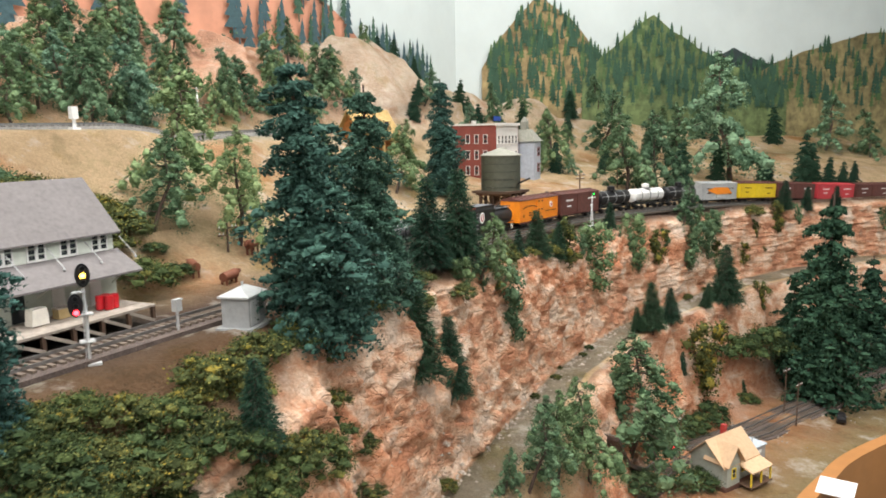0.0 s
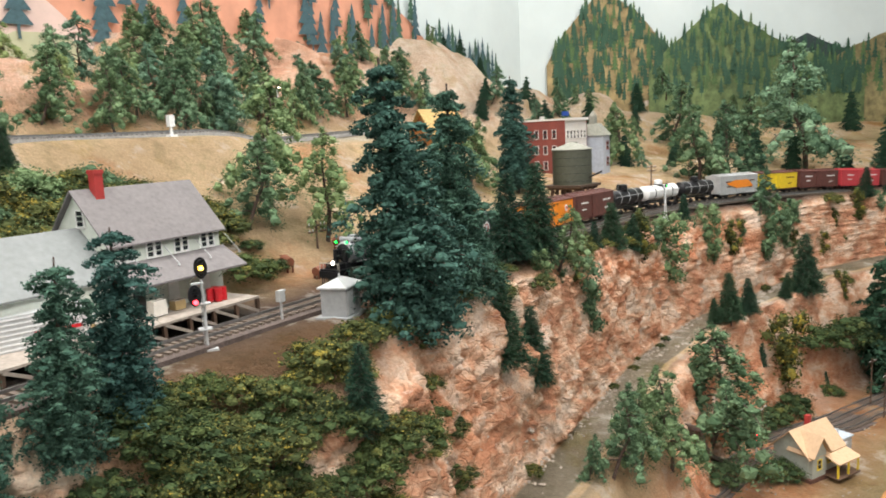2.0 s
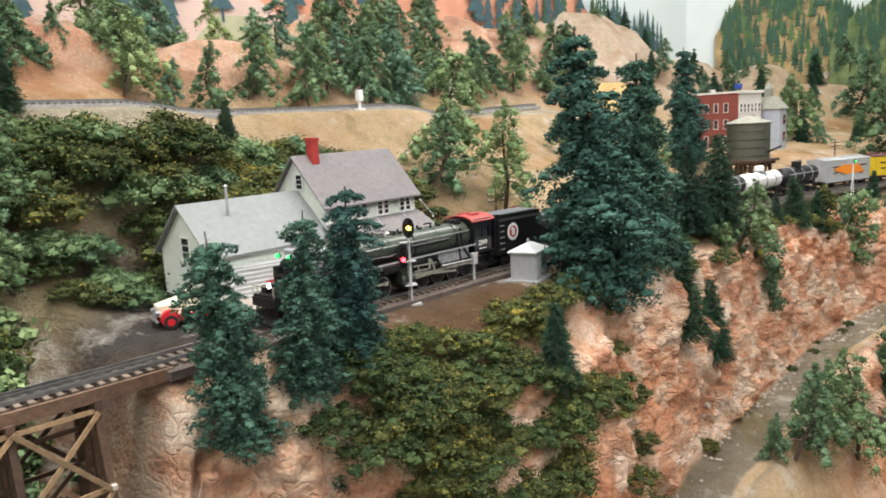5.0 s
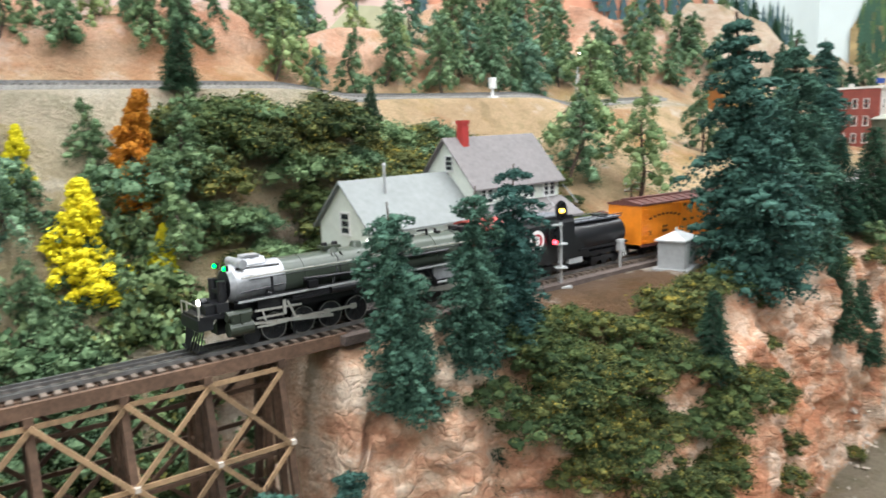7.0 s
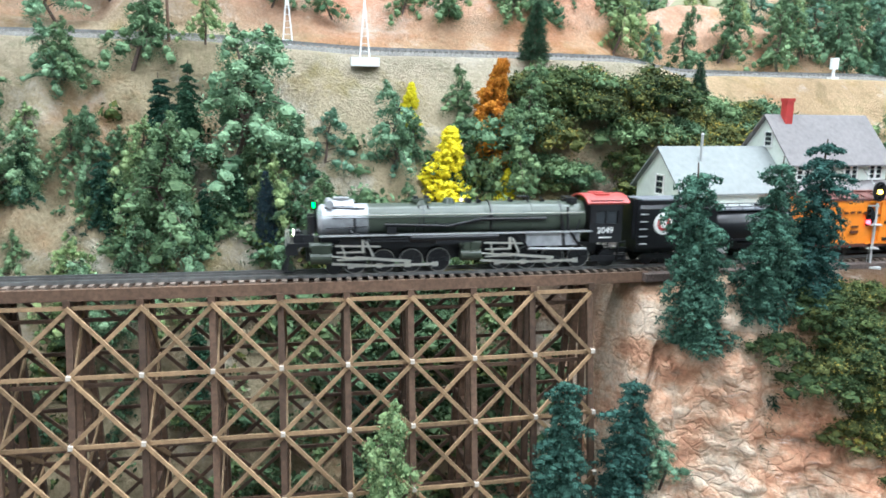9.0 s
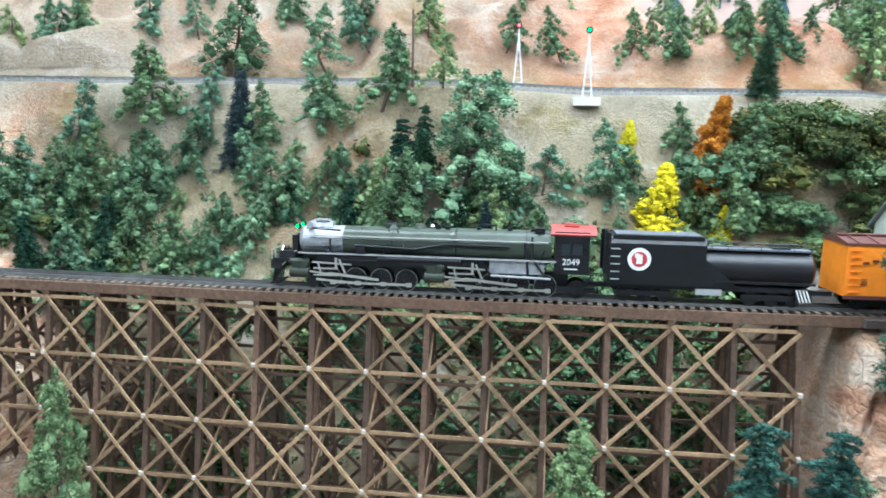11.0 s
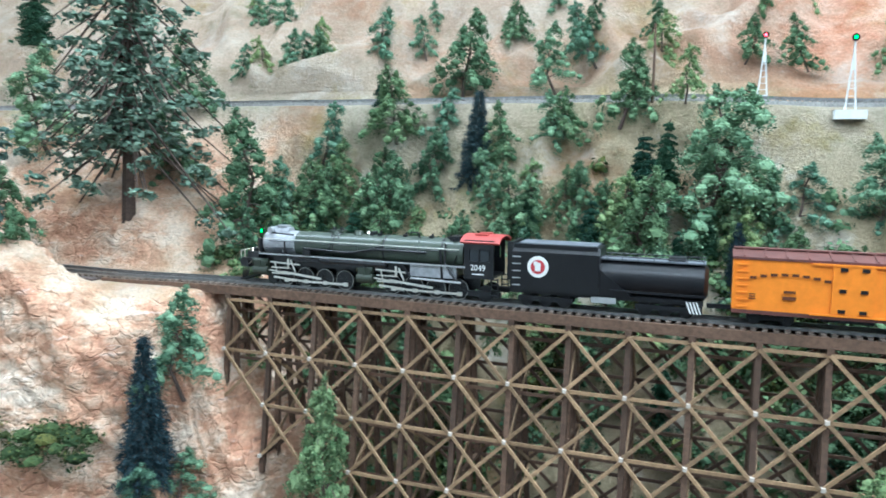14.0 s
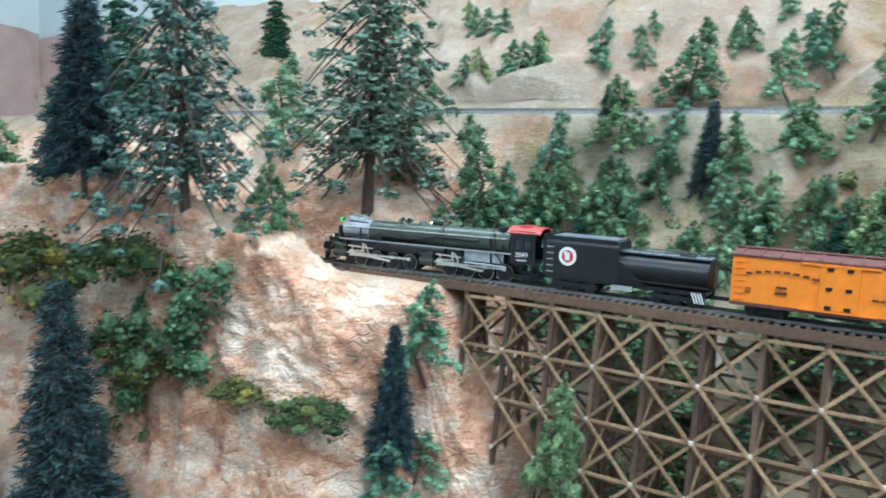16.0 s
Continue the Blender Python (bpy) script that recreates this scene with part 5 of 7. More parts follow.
def tender():
    t = thing("tender", pose(0, 0, 0), "black tender with coal bunker, round tank and red-white emblem", "tender")
    X = lambda v: -v * 1.02
    part("coal_bunker", Solid().prism([(-.0142, .0125), (.0142, .0125), (.0142, .0405), (.0115, .0452), (-.0115, .0452), (-.0142, .0405)], X(.072), X(.010)), BLACK, t)
    part("bunker_slope", Solid().add([(X(.052), -.0142, .0125), (X(.052), .0142, .0125), (X(.094), .0125, .0125), (X(.094), -.0125, .0125), (X(.066), -.0142, .036), (X(.066), .0142, .036)], [(0, 3, 2, 1), (0, 1, 5, 4), (2, 3, 4, 5), (0, 4, 3), (1, 2, 5)]), BLACK, t)
    part("bunker_deck", Solid().box(X(.0415), 0, .0458, .056, .022, .0014), DECKGREY, t)
    part("water_tank", Solid().tube((X(.060), 0, .0245), (X(.140), 0, .0245), .0128, n=32).tube((X(.140), 0, .0245), (X(.1425), 0, .0245), .0128, .0095, n=32), BLACK, t, smooth=True)
    part("tank_deck", Solid().box(X(.106), 0, .0376, .070, .016, .0010), DECKGREY, t, "worn walkway on the tank, its grey-blue sheen painted in")
    part("deck_rail", Solid().tube((X(.073), .0085, .0400), (X(.140), .0085, .0400), .0004, n=5).tube((X(.073), -.0085, .0400), (X(.140), -.0085, .0400), .0004, n=5), BLACK, t)
    part("front_wall", Solid().box(X(.0095), 0, .0300, .002, .0275, .034).box(X(.008), .011, .033, .004, .002, .028).box(X(.008), -.011, .033, .004, .002, .028), BLACK, t)
    part("frame", Solid().box(X(.074), 0, .0112, .132, .022, .0032), BLACK, t)
    for sg in (1, -1):
        y = sg * .0143
        part("emblem", Solid().tube((X(.029), y - sg * .0006, .0300), (X(.029), y + sg * .0003, .0300), .0078, n=32), LETTER, t, "white ringed round emblem")
        part("emblem_field", Solid().tube((X(.029), y - sg * .0006, .0300), (X(.029), y + sg * .0005, .0300), .0052, n=28), CARRED, t, "red emblem field")
        part("emblem_mark", Solid().box(X(.029), y + sg * .0006, .0300, .0040, .0004, .0062).box(X(.0275), y + sg * .0006, .0325, .003, .0004, .003), LETTER, t)
        stripe = Solid()
        for k in range(4):
            stripe.add([(X(.1320 + k * .0021), sg * .0146, .0045), (X(.1330 + k * .0021), sg * .0146, .0045), (X(.1330 + k * .0021 - .003), sg * .0146, .0128), (X(.1320 + k * .0021 - .003), sg * .0146, .0128)], [(0, 1, 2, 3)])
        part("warning_panel", Solid().box(X(.1345), sg * .0140, .0087, .0105, .0008, .0088), BLACK, t)
        part("warning_stripes", stripe, LETTER, t, "white diagonal warning stripes")
    part("coal_lip", Solid().box(X(.041), .0128, .0448, .060, .0010, .0026).box(X(.041), -.0128, .0448, .060, .0010, .0026), BLACK, t)
    part("water_hatch", Solid().box(X(.122), 0, .0392, .011, .009, .0026), BLACK, t)
    for sg in (1, -1):
        part("tank_step", Solid().box(X(.110), sg * .0136, .0165, .064, .0010, .0016), BLACK, t)
        part("equipment_box", Solid().box(X(.075), sg * .0112, .0088, .017, .0034, .0040), CONCRETE, t, "grey box under the tender frame")
        for k in range(5):
            part("ladder_rung", Solid().box(X(.0135), sg * .0147, .016 + k * .0052, .006, .0008, .0007), CONCRETE, t)
        for k in range(7):
            part("deck_rail_post", Solid().tube((X(.076 + k * .0105), sg * .0085, .0376), (X(.076 + k * .0105), sg * .0085, .0402), .0003, n=4), BLACK, t)
    part("coupler", Solid().box(X(.147), 0, .0085, .010, .003, .003), BLACK, t)
    part("drawbar", Solid().box(X(.004), 0, .0095, .014, .004, .003), BLACK, t)
    for c in (.034, .116):
        part("truck", Solid().box(X(c), .0105, .0062, .040, .002, .0036).box(X(c), -.0105, .0062, .040, .002, .0036), BLACK, t)
        for o in (-.0135, 0, .0135):
            wheelset(t, X(c + o), .0050)
    return t


TRAIN = []


def couple(ob, front, length, axles):
    """Keeps a car for the train: its nose lies `front` behind the engine's; axles are its two bearing points behind its own nose."""
    TRAIN.append((ob, front, axles))


engine = locomotive()
couple(engine, 0.0, .236, (.055, .178))
tend = tender()
couple(tend, .2335, .154, (.035, .12))
back = .2360 + .158


def add_car(car, length, centred=True):
    global back
    couple(car, back, length, (.024, length - .024))
    car["half_length"] = length / 2
    back += length + .012


add_car(house_car("orange wooden refrigerator car with brown roof", ORANGE, CARBROWN, extra=reefer_marks, name="refrigerator_car"), .140)
add_car(house_car("dark brown steel boxcar with white lettering", CARBROWN, CARBROWN, extra=plain_marks(LETTER)), .140)
add_car(tank_car("black tank car with small dome", BLACK), .115)
add_car(tank_car("white tank car with small dome", WHITE), .115)
add_car(tank_car("black tank car with small dome", BLACK), .115)
add_car(house_car("silver boxcar with orange painted panel", CARSILVER, CARSILVER, extra=plain_marks(DARKLETTER, ORANGE)), .140)
add_car(house_car("yellow refrigerator car with dark roof", CARYELLOW, CARBROWN, extra=plain_marks(DARKLETTER), name="refrigerator_car"), .140)
add_car(house_car("dark maroon boxcar with white lettering", CARBROWN, CARBROWN, extra=plain_marks(LETTER)), .140)
add_car(house_car("bright red boxcar with white lettering", CARRED, CARRED, extra=plain_marks(LETTER)), .140)
add_car(house_car("dark brownish red boxcar with white lettering", CARBROWN, CARBROWN, extra=plain_marks(LETTER)), .140)
add_car(house_car("plain brown boxcar with white lettering", CARBROWN, CARBROWN, extra=plain_marks(LETTER)), .140)


# ---- room and backdrop ----
def slab(name, a, b, z0, z1, thick, material, label, category="wall"):
    a, b = Vector((*a, 0)), Vector((*b, 0))
    n = (b - a).normalized().cross(Vector((0, 0, 1))) * thick
    pts = [(p.x, p.y, z) for z in (z0, z1) for p in (a, b, b - n, a - n)]
    ob = part(name, Solid().add(pts, [(3, 2, 1, 0), (4, 5, 6, 7), (0, 1, 5, 4), (1, 2, 6, 5), (2, 3, 7, 6), (3, 0, 4, 7)]), material)
    return tagged(ob, label, category, kind="structure")


FLOORPAINT = paint("floor_carpet", (0.12, 0.12, 0.13), .95, wear=.2, scale=60)
CEILING = paint("ceiling_tile", (0.8, 0.8, 0.78), .9, wear=.05, scale=40)
tagged(part("floor", Solid().box(0.5, 0.5, -1.2, 9, 9, .1), FLOORPAINT), "dark grey carpeted room floor", "floor", kind="structure")
tagged(part("ceiling", Solid().box(0.5, 0.5, 1.5, 9, 9, .1), CEILING), "white tiled room ceiling", "ceiling", kind="structure")
A, Bp, Cc, D = (-2.28, -1.45), (.09, 2.38), (3.2, 3.05), (4.2, -3.2)
slab("wall_west", A, Bp, -1.15, 1.45, .08, SKYPAINT, "backdrop wall painted as pale sky")
slab("wall_north", Bp, Cc, -1.15, 1.45, .08, SKYPAINT, "backdrop wall painted as grey-blue sky")
slab("wall_east", Cc, D, -1.15, 1.45, .08, WALLPAINT, "plain pale room wall")
slab("wall_south", D, A, -1.15, 1.45, .08, WALLPAINT, "plain pale room wall")


# ---- trees and bushes ----
plant("pine", 2.082, 0.088, 0.122, -0.042)
plant("pine", 2.196, 0.040, 0.108)
plant("pine", 2.152, 0.090, 0.094, -0.080)
plant("pine", 1.824, 0.113, 0.067)
plant("pine", 2.245, 0.053, 0.122)
plant("pine", 2.396, 0.069, 0.046)
plant("pine", 2.474, 0.069, 0.074)
plant("pine", 2.545, 0.072, 0.061)
plant("pine", 2.803, 0.052, 0.050)
plant("pale", 2.262, 0.071, 0.078)
plant("vine", 2.330, 0.083, 0.089)
plant("vine", 2.571, 0.075, 0.076)
plant("vine", 2.700, 0.077, 0.103)
plant("vine", 2.860, 0.074, 0.091)
plant("vine", 2.949, 0.074, 0.061)
plant("vine", 3.071, 0.075, 0.094)
plant("vine", 3.159, 0.071, 0.074)
plant("vine", 3.460, 0.066, 0.068)
plant("vine", 3.541, 0.065, 0.048)
plant("vine", 3.870, 0.069, 0.060)
plant("green", 3.061, 0.064, 0.112)
plant("pine", 3.089, 0.153, 0.127)
plant("pine", 3.011, 0.149, 0.051)
plant("pine", 2.783, 0.148, 0.091)
plant("pine", 2.862, 0.150, 0.068)
plant("pine", 2.760, 0.131, 0.046)
plant("dark", 3.235, 0.288, 0.416)
plant("dark", 3.260, 0.208, 0.197)
plant("dark", 3.579, 0.241, 0.252)
plant("dark", 3.503, 0.216, 0.224)
plant("spruce", 1.952, 0.080, 0.236)
plant("spruce", 2.034, 0.070, 0.205)
plant("vine", 2.934, 0.180, 0.128)
plant("darkbush", 3.076, 0.183, 0.069)
plant("darkbush", 3.181, 0.193, 0.085)
plant("pine", 3.488, 0.060, 0.075)
plant("pine", 3.576, 0.061, 0.063)
plant("pine", 3.687, 0.064, 0.079)
plant("bush", 3.360, 0.061, 0.039)
plant("green", 2.160, 0.173, 0.099)
plant("green", 2.221, 0.181, 0.112)
plant("green", 2.296, 0.196, 0.132)
plant("green", 2.563, 0.183, 0.206)
plant("green", 2.136, 0.155, 0.050)
plant("darkbush", 2.605, 0.282, 0.037)
plant("darkbush", 2.573, 0.261, 0.027)
plant("greenbush", 2.530, 0.217, 0.041)
plant("column", 1.613, 0.040, 0.122)
plant("column", 1.652, 0.051, 0.108)
plant("column", 1.694, 0.044, 0.111)
plant("column", 1.634, 0.012, 0.046)
plant("green", 2.009, -0.173, 0.104)
plant("pale", 2.073, -0.212, 0.148)
plant("pale", 2.086, -0.132, 0.128)
plant("darkbush", 1.985, -0.143, 0.018)
plant("green", 2.017, -0.395, 0.099)
plant("teal", 2.239, -0.455, 0.129)
plant("green", 2.121, -0.405, 0.090)
plant("green", 2.499, -0.492, 0.104)
plant("green", 2.446, -0.488, 0.099)
plant("green", 2.550, -0.493, 0.118)
plant("green", 2.700, -0.550, 0.121)
plant("green", 2.902, -0.699, 0.099, 0.376)
plant("pine", 1.827, -0.281, 0.044)
plant("darkbush", 1.942, -0.108, 0.042)
plant("darkbush", 1.979, -0.111, 0.022)
plant("green", 2.556, -0.226, 0.125)
plant("spruce", 2.644, -0.187, 0.211)
plant("green", 3.271, -0.716, 0.116)
plant("green", 3.357, -0.768, 0.070)
plant("green", 3.167, -0.359, 0.156)
plant("green", 3.174, -0.143, 0.190)
plant("green", 3.265, -0.123, 0.202)
plant("dark", 3.330, -0.116, 0.131)
plant("green", 3.551, -0.299, 0.190)
plant("dark", 3.529, -0.165, 0.097)
plant("teal", 3.570, -0.161, 0.344)
plant("dark", 4.124, -0.515, 0.135)
plant("dark", 3.795, -0.116, 0.149)
plant("dark", 3.823, -0.112, 0.126)
plant("dark", 3.886, -0.109, 0.087)
plant("dark", 3.923, -0.093, 0.080)
plant("dark", 3.987, -0.107, 0.073)
plant("dark", 3.660, -0.137, 0.070)
plant("dark", 3.690, -0.137, 0.073)
plant("teal", 4.253, -0.417, 0.197)
plant("green", 4.365, -0.335, 0.170)
plant("dark", 4.430, -0.688, 0.064)
plant("teal", 3.887, -0.600, 0.170, 0.181)
plant("green", 3.514, -0.600, 0.104, 0.274)
plant("green", 3.444, -0.483, 0.180)
plant("dark", 3.570, -0.358, 0.114)
plant("cone", 1.398, 0.048, 0.120, -0.122)
plant("column", 1.517, 0.046, 0.105, -0.100)
plant("column", 1.560, 0.050, 0.094, -0.092)
plant("teal", 1.584, 0.056, 0.049, -0.076)
plant("pine", 1.662, 0.059, 0.104, -0.116)
plant("cone", 1.040, 0.050, 0.140, -0.130, wide=.85)
plant("navy", 0.895, 0.080, 0.130, -0.095, wide=.9)
plant("teal", 0.915, 0.056, 0.092, -0.022, wide=1.1)
plant("teal", 0.912, 0.082, 0.062, -0.125, wide=1.4)
plant("teal", 0.880, 0.092, 0.060, -0.125, wide=1.4)
plant("navy", 0.623, 0.199, 0.254, -0.196)
plant("navy", 0.531, 0.119, 0.229, 0.130)
plant("sparse", 0.649, 0.083, 0.320, 0.078)
plant("sparse", 0.749, -0.080, 0.330, 0.100)
plant("green", 0.706, 0.041, 0.098, 0.069)
plant("bush", 0.761, 0.111, 0.040)
plant("darkbush", 0.836, 0.107, 0.047)
plant("bush", 0.431, 0.121, 0.131)
plant("darkbush", 0.606, 0.109, 0.094)
plant("teal", 0.614, 0.123, 0.107)
plant("green", 0.100, -0.025, 0.191, 0.045)
plant("dark", 0.371, -0.303, 0.105, 0.319)
plant("teal", 0.564, -0.151, 0.138, 0.162)
plant("green", 0.866, -0.102, 0.141)
plant("teal", 0.911, -0.192, 0.070)
plant("green", 0.929, -0.169, 0.070)
plant("green", 0.984, -0.175, 0.083)
plant("dark", 0.968, -0.225, 0.035)
plant("green", 0.989, -0.210, 0.081)
plant("teal", 1.042, -0.207, 0.068)
plant("navy", 1.079, -0.191, 0.106)
plant("green", 1.110, -0.201, 0.066)
plant("teal", 1.152, -0.205, 0.065)
plant("green", 1.218, -0.216, 0.088)
plant("green", 1.023, -0.313, 0.107)
plant("teal", 1.129, -0.325, 0.080)
plant("pale", 1.233, -0.169, 0.067)
plant("green", 1.169, -0.177, 0.059)
plant("dark", 1.247, -0.183, 0.078)
plant("green", 1.204, -0.173, 0.052)
plant("teal", 1.289, -0.170, 0.144)
plant("teal", 1.335, -0.175, 0.065)
plant("teal", 1.291, -0.164, 0.036)
plant("navy", 1.307, -0.167, 0.028)
plant("teal", 1.433, -0.182, 0.090)
plant("yellow", 1.462, -0.212, 0.042, sink=.012)
plant("rust", 1.540, -0.192, 0.088, sink=.014)
plant("yellow", 1.492, -0.166, 0.072, sink=.014, wide=1.35)
plant("yellow", 1.543, -0.161, 0.031)
plant("green", 1.517, -0.203, 0.067)
plant("green", 1.573, -0.195, 0.082)
plant("green", 1.523, -0.172, 0.051)
plant("green", 0.715, -0.223, 0.095)
plant("teal", 0.687, -0.352, 0.053)
plant("teal", 0.768, -0.348, 0.073)
plant("teal", 0.826, -0.358, 0.065)
plant("teal", 0.912, -0.377, 0.076)
plant("teal", 0.960, -0.386, 0.059)
plant("pale", 1.277, -0.228, 0.055)
plant("green", 1.331, -0.375, 0.053)
plant("green", 1.397, -0.374, 0.062)
plant("green", 1.479, -0.376, 0.063)
plant("green", 1.539, -0.370, 0.069)
plant("green", 1.679, -0.388, 0.073)
plant("green", 1.055, -0.409, 0.054)
plant("green", 1.224, -0.410, 0.052)
plant("green", 1.083, -0.171, 0.066)
plant("teal", 1.149, -0.165, 0.054)
plant("green", 0.895, -0.131, 0.056)
plant("green", 0.777, -0.133, 0.084)
plant("pine", 1.600, -0.242, 0.063)
plant("green", 1.619, -0.373, 0.068)
plant("green", 1.721, -0.405, 0.050)
plant("green", 1.519, -0.402, 0.049)
plant("green", 1.466, -0.188, 0.058)
plant("teal", 1.462, -0.198, 0.035)
plant("green", 1.451, -0.147, 0.059)
plant("green", 1.476, -0.141, 0.038)
plant("green", 1.566, -0.164, 0.084)
plant("green", 1.520, -0.139, 0.051)
plant("green", 1.611, -0.203, 0.046)
plant("green", 2.407, -0.248, 0.103)
plant("green", 1.161, -0.207, 0.063)
plant("green", 1.231, -0.219, 0.060)
plant("teal", 1.309, -0.187, 0.117)
plant("green", 1.263, -0.142, 0.118)
plant("dark", 1.261, -0.190, 0.074)
plant("green", 1.188, -0.178, 0.059)
plant("dark", 1.282, -0.141, 0.064)
plant("navy", 1.330, -0.143, 0.071)
plant("green", 1.360, -0.181, 0.059)
plant("green", 1.368, -0.145, 0.067)
plant("green", 1.289, -0.154, 0.042)
plant("green", 1.186, -0.144, 0.059)
plant("green", 1.235, -0.148, 0.072)
plant("teal", 1.444, -0.181, 0.054)
plant("green", 1.562, -0.175, 0.072)
plant("greenbush", 1.539, -0.188, 0.057)
plant("teal", 1.329, -0.125, 0.019)
plant("teal", 1.383, -0.128, 0.019)
plant("teal", 1.442, -0.108, 0.024)
plant("green", 1.142, -0.040, 0.028, 0.010)
plant("green", 1.246, -0.052, 0.014, -0.014)
plant("green", 1.291, -0.054, 0.022, 0.015)
plant("green", 1.379, -0.051, 0.018, -0.026)
plant("teal", 1.304, -0.060, 0.018, 0.023)
plant("green", 1.038, -0.052, 0.040, -0.011)
plant("green", 1.088, -0.053, 0.029, 0.001)

plant("dark", 0.420, 0.060, 0.190)
plant("dark", 0.080, -0.230, 0.240)
plant("bush", 0.640, 0.118, 0.050)
plant("darkbush", 0.600, 0.120, 0.060)
plant("vine", 0.690, 0.110, 0.110)
plant("vine", 0.620, 0.128, 0.120)

rng = random.Random(5)
for _ in range(56):  # turf bushes on the slope below the signal
    s, d = rng.uniform(1.73, 1.97), rng.uniform(0.060, 0.135)
    plant("bush" if rng.random() < .62 else "darkbush", s, d, rng.uniform(.019, .034), sink=.006)
for _ in range(18):
    plant("darkbush", rng.uniform(1.66, 1.76), rng.uniform(.05, .15), rng.uniform(.02, .034), sink=.006)
for _ in range(6):
    plant("bush" if rng.random() < .5 else "darkbush", rng.uniform(1.69, 1.80), rng.uniform(0.10, 0.16), rng.uniform(.022, .036), sink=.006)
for _ in range(24):  # turf bushes hanging down the rock beside the cliff-edge trees
    s = rng.uniform(1.69, 1.745)
    plant(rng.choice(["darkbush", "bush"]), s, rng.uniform(.045, .105), rng.uniform(.022, .034), sink=.006)
for _ in range(7):
    plant(rng.choice(["bush", "bush", "darkbush"]), rng.uniform(1.755, 1.80), rng.uniform(.085, .125), rng.uniform(.022, .034), sink=.005)
for _ in range(14):  # leafy trees thick along the far side of the trestle
    s = rng.uniform(.90, 1.40)
    plant(rng.choice(["green", "green", "teal", "pale"]), s, rng.uniform(-.175, -.10), rng.uniform(.06, .10), sink=.006)
for _ in range(84):  # hedge of bushes behind the depot
    s = rng.uniform(1.57, 1.99)
    d = rng.uniform(-.225 if s < 1.78 else -.27, -.19 if s < 1.66 else -.165)
    plant(rng.choice(["bush", "bush", "darkbush", "greenbush"]), s, d, rng.uniform(.034, .052), sink=.006)
for _ in range(52):
    s = rng.uniform(1.40, 1.535)
    d = rng.uniform(-.145, -.07) if s < 1.57 else rng.uniform(-.24, -.12)
    if not (1.47 < s < 1.58 and d < -.1):
        plant(rng.choice(["greenbush", "green", "teal", "greenbush", "darkbush"]), s, d, rng.uniform(.028, .05), sink=.008)
for seed, material, words, count in ((1, MIDGREEN, "mid green tangled growth on the ravine slope", 70), (2, DARKBUSH, "dark green tangled growth on the ravine slope", 36), (3, PALEGREEN, "pale green tangled growth on the ravine slope", 50)):
    scrub(words, material, [(1.53 - .67 * rng.random() ** 1.5, rng.uniform(-.17, -.03), rng.uniform(.018, .036)) for _ in range(count)], seed)
for _ in range(12):  # bushes at the foot of the slope beside the yard
    plant(rng.choice(["greenbush", "darkbush", "bush"]), rng.uniform(1.575, 1.65), rng.uniform(-.185, -.14), rng.uniform(.022, .036), sink=.006)
for _ in range(12):
    plant(rng.choice(["greenbush", "darkbush"]), rng.uniform(.86, 1.5), rng.uniform(-.15, -.05), rng.uniform(.03, .05), sink=.006)
for _ in range(46):  # young trees low on the ravine's far side
    s, d = rng.uniform(.86, 1.36), rng.uniform(-.19, -.08)
    plant(rng.choice(["green", "teal", "pale", "green", "dark"]), s, d, rng.uniform(.045, .085), sink=.004)
for _ in range(60):  # trees on the hills above the upper track
    s = rng.uniform(1.75, 2.75)
    d = float(np.interp(s, [1.75, 2.1, 2.75], [-.36, -.43, -.50])) - rng.random() ** 1.5 * .2
    plant(rng.choice(["green", "teal", "green", "pale", "teal"]), s, d, rng.uniform(.06, .12), sink=.004)
for _ in range(26):
    s = rng.uniform(.6, 1.7)
    plant(rng.choice(["teal", "green", "pale"]), s, -.34 - rng.random() * .16, rng.uniform(.04, .08), sink=.004)
for _ in range(40):  # trees on the hills beyond the town
    s, d = rng.uniform(2.9, 3.9), rng.uniform(-.75, -.3)
    plant(rng.choice(["green", "dark", "dark", "teal"]), s, d, rng.uniform(.05, .10), sink=.004)
for _ in range(26):  # growth over the cliff's brow
    s = rng.uniform(2.0, 3.4)
    plant("vine", s, rng.uniform(.058, .074), rng.uniform(.025, .05), sink=.02)
for _ in range(14):
    s = rng.uniform(2.7, 3.4)
    plant(rng.choice(["darkbush", "vine", "dark"]), s, rng.uniform(.15, .21), rng.uniform(.03, .06), sink=.01)
for _ in range(12):  # growth along the cliff foot and the road
    s = rng.uniform(1.95, 3.2)
    plant(rng.choice(["bush", "darkbush"]), s, rng.uniform(.09, .105), rng.uniform(.008, .018), sink=.002)
for _ in range(10):
    s = rng.uniform(2.0, 2.6)
    plant("bush", s, rng.uniform(.05, .08), rng.uniform(.018, .03), sink=.004)


# ---- depot and its yard ----
def on_spot(name, s, d, z, label, category, turn=0.0, group="", kind_=""):
    return thing(name, spot(s, d, z, turn), label, category, group, kind_)


